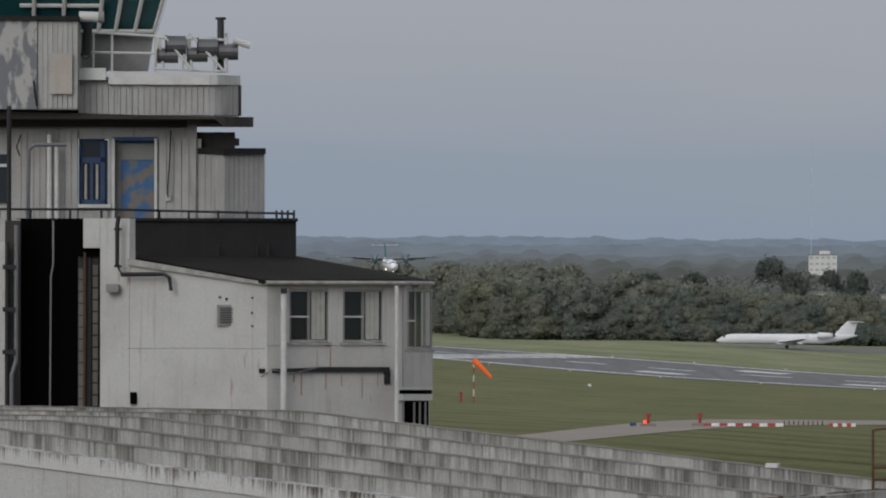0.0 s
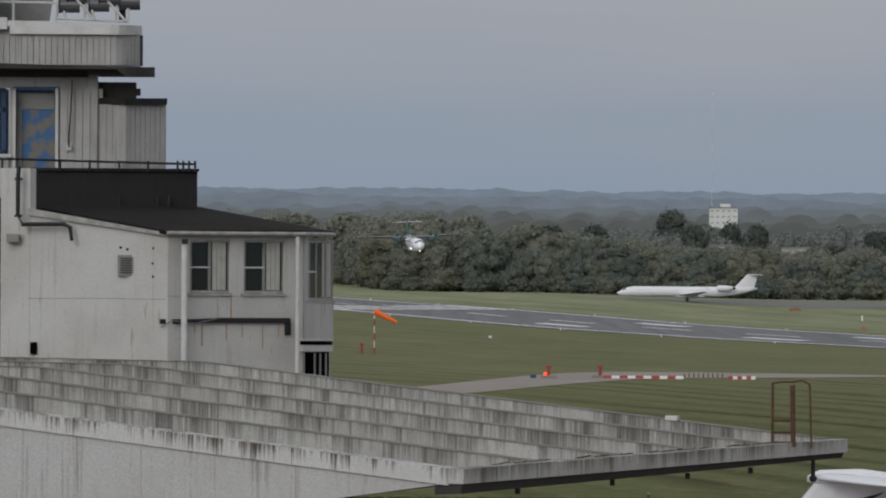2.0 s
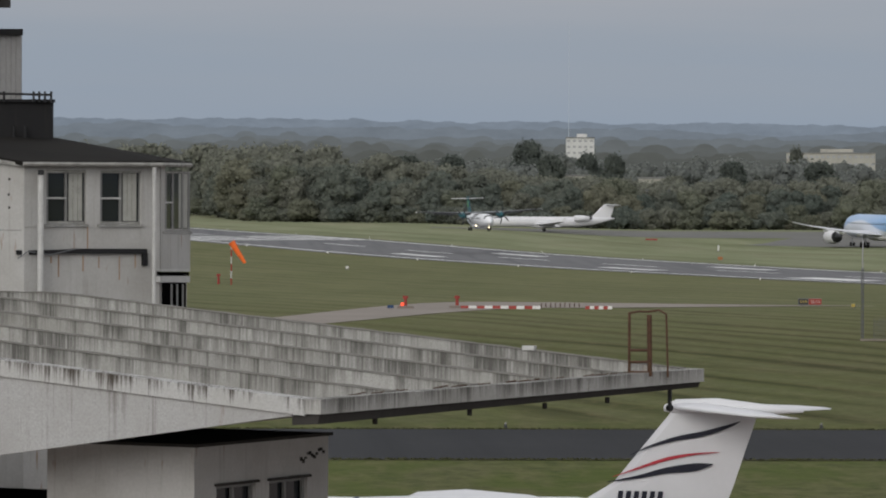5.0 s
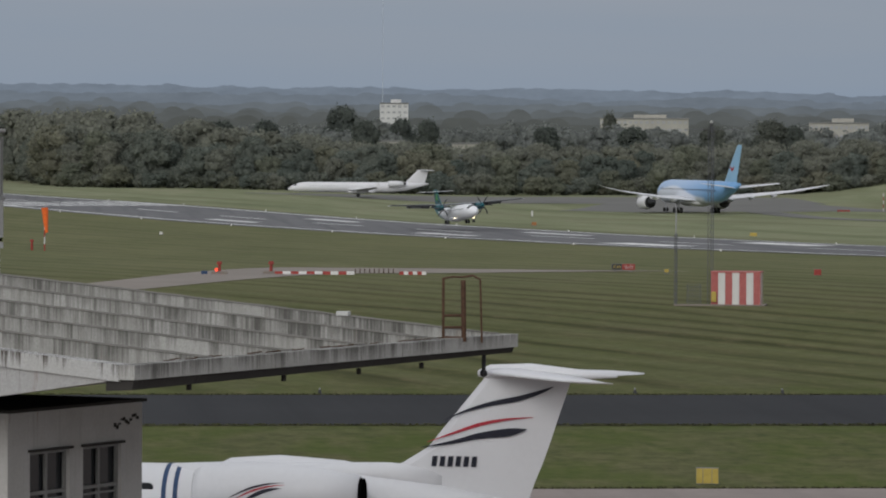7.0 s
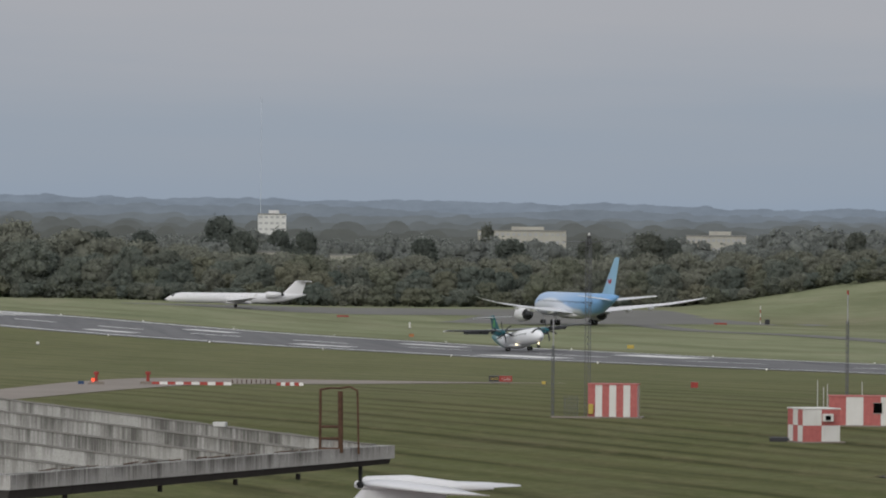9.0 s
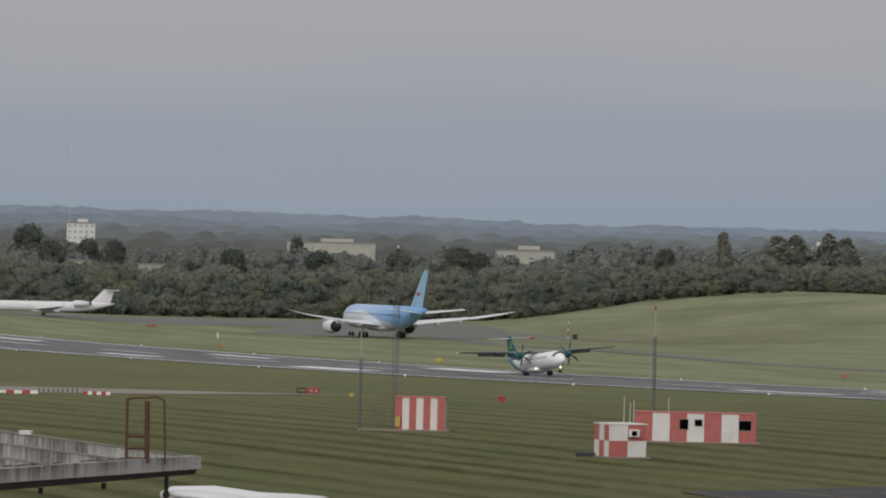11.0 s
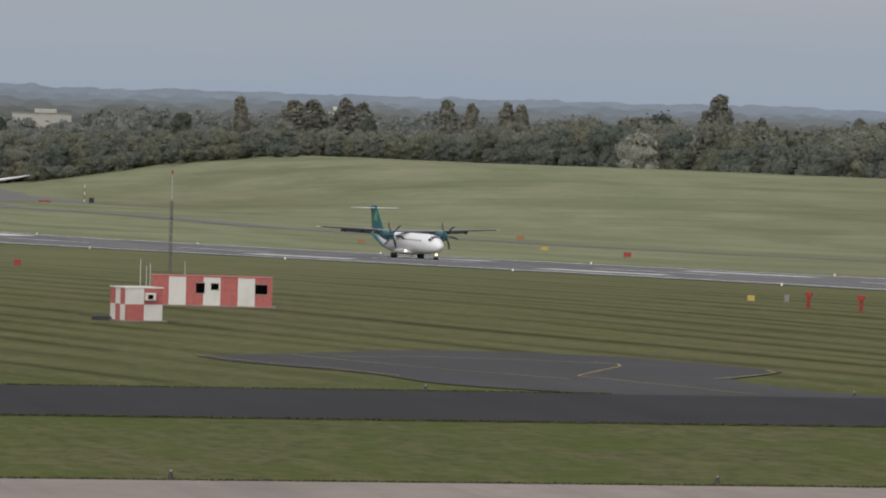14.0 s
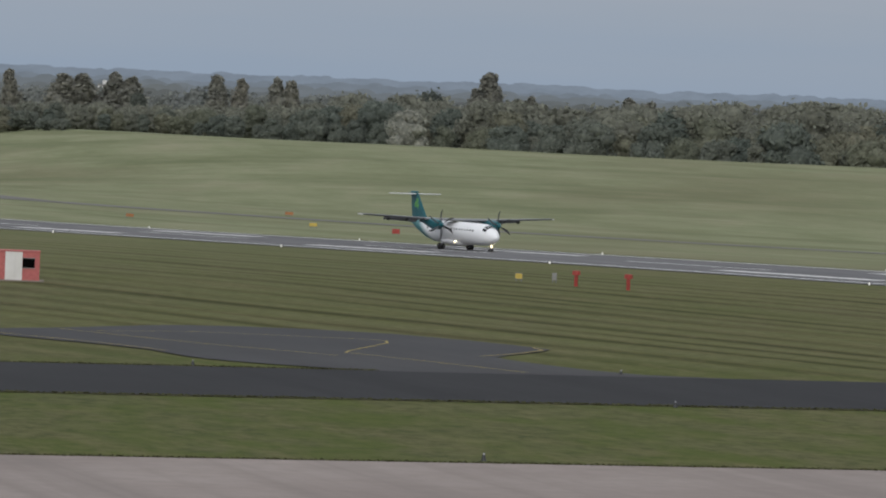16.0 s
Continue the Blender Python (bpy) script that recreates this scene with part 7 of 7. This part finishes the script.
def build_airfield():
    striped_hut(64.05, 446.5, facing(64.05, 446.5) - 4, 4.4, 3.0, 2.95, 7, (), "red and white striped equipment hut on the grass")
    striped_hut(73.0, 393.0, facing(73, 393) + 24, 3.2, 3.0, 2.65, 2, (), "red and white chequered equipment hut with an air unit", checked=True)
    striped_hut(85.4, 428.0, facing(85, 428) + 1, 10.4, 2.8, 2.55, 7, ((-1.0, 1.6, 0.75, 0.85), (0.25, 1.75, 0.65, 0.5), (4.25, 1.6, 1.05, 0.8)), "long red and white striped cabin with dark windows")
    # air unit on the chequered hut
    t = thing("air_unit", pose(73.0, 393.0, 4.2, 0, 0, facing(73, 393) + 24), "white boxed air conditioning unit on a hut wall", "air unit")
    bm = bmesh.new()
    box(bm, 0.05, -0.42, 1.70, 0.85, -0.003, 2.30)
    bmesh.ops.bevel(bm, geom=bm.edges[:], offset=0.03, segments=1, affect="EDGES")
    c = part("casing", bm, HUTWHITE, t)
    bm = bmesh.new()
    box(bm, 0.15, -0.435, 1.80, 0.60, -0.423, 2.17)
    part("grille", bm, DARK, c)
    solid("concrete_pad", OLD_TAXI, "dark concrete pad beside a hut", "pad", (-0.9, -0.2, 0, 1.6, 2.4, 0.3), m=stand(70.2, 395.5, facing(70, 395)), kind="structure")
    lattice_mast(58.8, 447.5, 8.9, 0.13, 0.72, "slim steel lattice mast with a pale upper tube")
    lattice_mast(62.2, 449.5, 16.0, 0.28, 1.0, "tall steel lattice mast with an aerial arm", arm=2.4)
    lattice_mast(82.6, 432.8, 11.3, 0.13, 0.80, "slim lattice mast with a pale tip above the cabin", tip=True)
    # wire cage and yellow cabinet beside the tall mast
    t = thing("wire_cage", stand(60.4, 447.2, facing(60, 447)), "dark wire mesh cage around equipment", "cage")
    for x in span(-0.6, 0.6, 10):
        bm = bmesh.new()
        tube(bm, [(x, 0, -0.05), (x, 0, 1.9)], 0.025 if abs(x) > 0.55 else 0.010, 4)
        part("upright", bm, STEEL, t)
    for z in span(0.1, 1.9, 9):
        bm = bmesh.new()
        tube(bm, [(-0.6, -0.01, z), (0.6, -0.01, z)], 0.012, 4)
        part("wire", bm, STEEL, t)
    solid("yellow_cabinet", YELLOW, "small yellow cabinet at the mast foot", "cabinet", (-0.22, 0, 0.35, 0.22, 0.3, 1.25), m=stand(62.1, 446.6, facing(62, 446)), bevel=0.03)
    solid("cable_duct", PATH, "pale concrete cable duct along the huts", "duct", (-2.2, 0, 0, 2.2, 0.4, 0.16), m=stand(60.6, 445.6, facing(60, 445)), kind="structure")
    for x, y, h in ((84.2, 434.2, 3.7), (79.6, 430.6, 3.9), (81.0, 433.5, 3.5), (80.3, 431.5, 3.3)):
        bm = bmesh.new()
        tube(bm, [(0, 0, -0.05), (0, 0, h)], 0.05, 6, 0.03)
        ob = part("whip_aerial", bm, WHITEPAINT)
        ob.matrix_basis = stand(x, y)
        tagged(ob, "thin white whip aerial beside the cabin", "aerial", "whip aerials")
    # red posts in the grass
    for x, y in ((148.6, 456.5), (151.3, 449.0)):
        t = thing("red_post", stand(x, y), "red post with a wide round cap in the grass", "post", "red posts")
        bm = bmesh.new()
        tube(bm, [(0, 0, -0.1), (0, 0, 1.15)], 0.19, 10)
        part("shaft", bm, SIGNRED, t)
        bm = bmesh.new()
        tube(bm, [(0, 0, 1.1), (0, 0, 1.2), (0, 0, 1.4), (0, 0, 1.5)], 0.42, 12, 0.36)
        part("cap", bm, SIGNRED, t)
    # windsock mast
    x, y = WS
    t = thing("windsock", stand(x, y), "orange fabric windsock on a striped mast", "windsock")
    for i in range(6):
        bm = bmesh.new()
        tube(bm, [(0, 0, -0.1 + i * 1.1), (0, 0, -0.1 + (i + 1) * 1.1 - 0.004)], 0.11, 8)
        part("mast_section", bm, (SIGNRED, WHITEPAINT)[i % 2], t)
    sock = new("sock")
    sock.parent = t
    sock.matrix_basis = pose(0, 0, 6.5)
    for i in range(4):
        bm = bmesh.new()
        a, b = i * 0.95, (i + 1) * 0.95 - 0.01
        loft(bm, [[(a_, r * math.cos(k), r * math.sin(k) - 0.03 * a_) for k in span(0, 5.76, 11)] for a_, r in ((a, 0.52 - 0.075 * a), (b, 0.52 - 0.075 * b))])
        part("sock_section", bm, ORANGE, sock)
    # barrier rows on the concrete track
    for k, (xa, xb, yb) in enumerate(((29.6, 38.7, 0), (43.8, 46.9, 0))):
        n = 10 if k == 0 else 6
        for i in range(n):
            x = xa + (xb - xa) * (i + 0.5) / n
            w = (xb - xa) / n
            bm = bmesh.new()
            hexa(bm, [(-w / 2 + 0.02, -0.25, 0), (w / 2 - 0.02, -0.25, 0), (w / 2 - 0.02, 0.25, 0), (-w / 2 + 0.02, 0.25, 0)], [(-w / 2 + 0.02, -0.1, 0.36), (w / 2 - 0.02, -0.1, 0.36), (w / 2 - 0.02, 0.1, 0.36), (-w / 2 + 0.02, 0.1, 0.36)])
            ob = part("barrier", bm, SIGNRED if i % 2 == 0 else HUTWHITE)
            ob.matrix_basis = stand(x, TRACK_Y)
            tagged(ob, "%s low plastic barrier block in a row" % ("red" if i % 2 == 0 else "white"), "barrier", "barrier row")
    for i in range(9):
        bm = bmesh.new()
        tube(bm, [(0, 0, -0.05), (0, 0, 0.5)], 0.06, 6)
        ob = part("marker_stake", bm, RUSTY)
        ob.matrix_basis = stand(39.4 + 0.55 * i, TRACK_Y + 9)
        tagged(ob, "thin reddish marker stake", "stake", "marker stakes")
    beacon_post(BEAC[0][0], BEAC[0][1], 1.15, "red beacon post on a concrete block with a lit light", LAMPRED)
    beacon_post(BEAC[1][0], BEAC[1][1], 1.15, "red beacon post on a concrete block")
    beacon_post(WS[0] - 1.9, WS[1] + 5, 1.3, "short red post near the windsock", base=False)
    solid("blue_box", BLUEFRAME, "small blue box beside a beacon", "box", (-0.35, -0.2, 0, 0.35, 0.2, 0.4), m=stand(BEAC[0][0] - 1.7, BEAC[0][1] + 0.3), bevel=0.03)
    # signs
    board_sign("runway_sign", SIGN[0], SIGN[1], 2.75, 0.75, 0.25, ((0.44, ENGDARK), (0.56, SIGNRED)), "black and red runway holding sign", text=(("15-33", 0.63, 0.48, WHITEPAINT), ("RAPI", -0.72, 0.44, YELLOW)))
    board_sign("red_sign", RBOX[0], RBOX[1], 0.85, 0.7, 0.1, ((1.0, SIGNRED),), "small red square sign in the grass")
    for x, y, w, h, mt, label in FARSIGNS:
        board_sign("far_sign", x, y, w, h, 0.25, ((1.0, mt),), label)
    board_sign("yellow_sign", 30.6, 221.8, 1.0, 0.72, 0.05, ((0.3, YELLOW), (0.4, YELLOW), (0.3, YELLOW)), "yellow apron edge sign with dark bars", text=None)
    # small lights: runway edges, taxiway stubs
    bm = bmesh.new()
    tube(bm, [(0, 0, 0.0), (0, 0, 0.15), (0, 0, 0.30)], 0.10, 8, 0.06)
    first = None
    for u in range(-1500, -240, 60):
        for v in (320.4, 368.6):
            x, y = on_plan(u, v)
            if first is None:
                first = part("edge_light", bm, LAMPWHITE)
                tagged(first, "small white runway edge light", "light", "runway edge lights")
                first.matrix_basis = stand(x, y)
            else:
                copy_thing(first, stand(x, y))
    first = None
    for x, y in ((72.7, 297.5), (45.5, 297.5), (18, 297.5), (100, 297.5), (67.9, 221.2), (42.5, 221.2), (93, 220.8), (92.5, 265.5), (36.7, 297.6)):
        m = stand(x, y)
        if first is None:
            t = thing("taxiway_light", m, "small taxiway light on a dark stub", "light", "taxiway lights")
            bm = bmesh.new()
            tube(bm, [(0, 0, -0.02), (0, 0, 0.28)], 0.14, 8, 0.06)
            part("stub", bm, ENGDARK, t)
            bm = bmesh.new()
            tube(bm, [(0, 0, 0.285), (0, 0, 0.36)], 0.05, 8)
            part("lens", bm, GREYPIPE, t)
            first = t
        else:
            copy_thing(first, m)
    # things near the parked airliner
    t = thing("striped_pole", stand(*POLE), "thin red and white pole with a lamp", "pole")
    for i in range(5):
        bm = bmesh.new()
        tube(bm, [(0, 0, i * 0.95 - 0.05), (0, 0, (i + 1) * 0.95 - 0.055)], 0.10, 7)
        part("pole_section", bm, (HUTWHITE, SIGNRED)[i % 2], t)
    solid("dark_cabinet", ENGDARK, "dark cabinet beside a striped pole", "cabinet", (-0.6, -0.4, 0, 0.6, 0.4, 1.3), m=stand(POLE[0] + 1.6, POLE[1] - 1), bevel=0.04)
    # ragged fringes of longer grass along paved edges
    rnd = random.Random(5)
    verts, faces = [], []
    for (xa, ya), (xb, yb), n in (((-10, 219.2), (115, 219.2), 5200), ((-10, 266.3), (120, 266.3), 4200), ((-10, 296.3), (84, 296.3), 3600)):
        for i in range(n):
            f = rnd.random()
            x, y = xa + (xb - xa) * f, ya + (yb - ya) * f + rnd.gauss(0, 0.12)
            h, a = rnd.uniform(0.03, 0.13), rnd.uniform(0, 6.283)
            w = rnd.uniform(0.05, 0.16)
            b = len(verts)
            z = ground_z(x, y) + 0.03
            verts += [(x - w * math.cos(a), y - w * math.sin(a), z), (x + w * math.cos(a), y + w * math.sin(a), z), (x + rnd.gauss(0, 0.05), y + rnd.gauss(0, 0.05), z + h)]
            faces.append((b, b + 1, b + 2))
    me = bpy.data.meshes.new("grass_fringe")
    me.from_pydata(verts, [], faces)
    me.materials.append(plain("dark_verge_grass", (0.066, 0.068, 0.028), 0.95))
    tagged(new("grass_fringe", me), "ragged longer grass along the paved edges", "grass", kind="stuff")


WS = (4.7, 768.0)
TRACK_Y = 575.0
BEAC = ((23.3, 574.4), (29.3, 577.0))
SIGN = (71.8, 594.0)
RBOX = (91.3, 571.0)
POLE = (219.5, 1268.0)
FARSIGNS = (
    (236.0, 896.0, 1.5, 0.6, ORANGEBOX, "orange taxiway sign in the far grass"),
    (191.0, 830.0, 1.3, 0.55, ORANGEBOX, "orange taxiway sign in the far grass"),
    (211.8, 740.0, 1.2, 0.75, SIGNRED, "red taxiway sign in the far grass"),
    (211.9, 789.0, 1.3, 0.6, YELLOW, "yellow taxiway sign in the far grass"),
    (134.0, 912.0, 1.3, 0.7, YELLOW, "yellow marker sign beside the runway"),
    (104.0, 1010.0, 1.0, 0.7, ORANGEBOX, "orange marker beside the runway"),
    (206.0, 1248.0, 3.2, 0.45, SIGNRED, "long red sign beyond the airliner"),
    (115.5, 1294.0, 3.0, 0.45, SIGNRED, "long red sign beside the far taxiway"),
    (146.5, 468.0, 0.7, 0.55, YELLOW, "small yellow marker in the grass"),
    (149.8, 467.0, 0.45, 0.7, GREYPAINT, "small grey stub in the grass"),
    (75.0, 579.0, 0.5, 0.4, YELLOW, "small yellow marker near the runway sign"),
    (26.5, 914.0, 0.6, 0.5, HUTWHITE, "small white marker box in the grass"),
    (118.0, 1150.0, 0.4, 1.3, HUTWHITE, "small white marker post"),
)

build_ground()
build_paving()
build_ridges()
build_woods()
build_far_buildings()
build_terminal()
build_canopy()
build_canopy_things()
PLANE, PROPS = build_turboprop()
build_regional_jet()
build_wide_body()
build_business_jet()
build_airfield()


def build_near_twigs():
    """Tops of two slim evergreens close to the viewpoint, and a far radio mast."""
    kit = tree_kit("evergreen_tree", 201, 15, 2.0, LEAF, "slim dark evergreen tree close to the viewpoint", "evergreens", lumps=18, leaves=5000, narrow=True, leaf=(0.05, 0.14))
    kit.matrix_basis = pose(40 * math.sin(radians(-5.28)), 40 * math.cos(radians(-5.28)), 4.2)
    copy_thing(kit, pose(40 * math.sin(radians(-4.42)), 40 * math.cos(radians(-4.42)), 3.1, 0, 0, 70))
    a = radians(4.16)
    t = thing("radio_mast", pose(2600 * math.sin(a), 2600 * math.cos(a), 0), "very tall thin pale radio mast in the distance", "mast")
    bm = bmesh.new()
    tube(bm, [(0, 0, -1), (0, 0, 92)], 0.13, 5, 0.08)
    part("mast_column", bm, plain("pale_mast_grey", (0.50, 0.55, 0.60), 0.8), t)


build_near_twigs()

# seconds, x, y, height over the ground or sea level, pitch, bank, heading of the landing aircraft
FLIGHT = [
    (0.0, -14.0, 1326.4, 21.08, -2.5, 0.0, 174.0), (0.5, -5.9, 1298.3, 18.95, -2.5, 0.8, 174.0), (1.0, 1.9, 1270.9, 17.27, -2.5, 1.7, 174.0),
    (1.5, 9.6, 1244.4, 15.55, -2.5, 2.5, 174.0), (2.0, 17.0, 1218.4, 14.31, -2.5, 2.3, 174.0), (2.5, 24.2, 1193.2, 12.95, -2.5, 2.2, 174.0),
    (3.0, 31.4, 1168.2, 11.70, -2.5, 2.0, 174.0), (4.3, 49.3, 1104.5, 7.40, -1.0, 1.7, 173.0), (5.5, 66.3, 1044.8, 3.80, 1.0, 1.5, 172.0),
    (6.0, 73.5, 1018.7, 2.86, 1.7, 2.0, 170.7), (6.5, 79.8, 995.8, 1.81, 2.3, 2.5, 169.3), (7.0, 85.5, 974.8, 1.13, 3.0, 3.0, 168.0),
    (7.5, 91.9, 952.6, 0.00, 3.5, 3.0, 168.0), (8.0, 98.2, 930.3, 0.00, 4.0, 3.0, 168.0), (8.5, 104.4, 908.8, 0.09, 4.5, 3.0, 168.0),
    (11.0, 134.6, 805.0, 0.63, 4.5, 3.0, 170.0), (11.5, 140.4, 785.4, 0.80, 4.0, 4.5, 170.5), (12.0, 145.7, 767.1, 0.96, 3.5, 6.0, 171.0),
    (12.5, 151.1, 748.8, 1.14, 1.8, 5.0, 171.5), (13.0, 156.4, 730.5, 1.33, 0.0, 1.5, 171.6), (13.5, 161.5, 712.6, 1.53, 0.0, 0.0, 171.6),
    (14.0, 166.6, 694.8, 1.73, 0.0, 0.0, 171.7), (14.5, 171.7, 677.1, 1.93, 0.0, 0.0, 171.8), (15.0, 176.8, 659.5, 2.14, 0.0, 0.0, 171.9),
    (15.5, 181.8, 642.0, 2.34, 0.0, 0.0, 171.9), (16.0, 186.8, 624.5, 2.55, 0.0, 0.0, 172.0),
]


def motions():
    walk(PLANE, [(t, pose(x, y, z + 0.06, p, b, -h)) for t, x, y, z, p, b, h in FLIGHT])
    for s, hub in zip((-1, 1), PROPS):
        at0 = hub.location.copy()
        walk(hub, [(i / 10, pose(at0.x, at0.y, at0.z, 0, 47 * i + 10 * s, 0)) for i in range(161)])
    sock = bpy.data.objects["sock"]
    walk(sock, [(t, pose(0, 0, 6.5, 0, droop, swing)) for t, droop, swing in ((0, 42, -10), (1.0, 35, 0), (1.5, 30, 5), (2.0, 24, 8), (2.5, 26, 5), (3.0, 34, 0), (5.3, 58, 0), (5.5, 60, 0), (6.0, 62, 5), (6.5, 78, 10), (7.0, 84, 10), (7.5, 84, 0), (8.0, 70, 0), (16.0, 50, 0))])


motions()
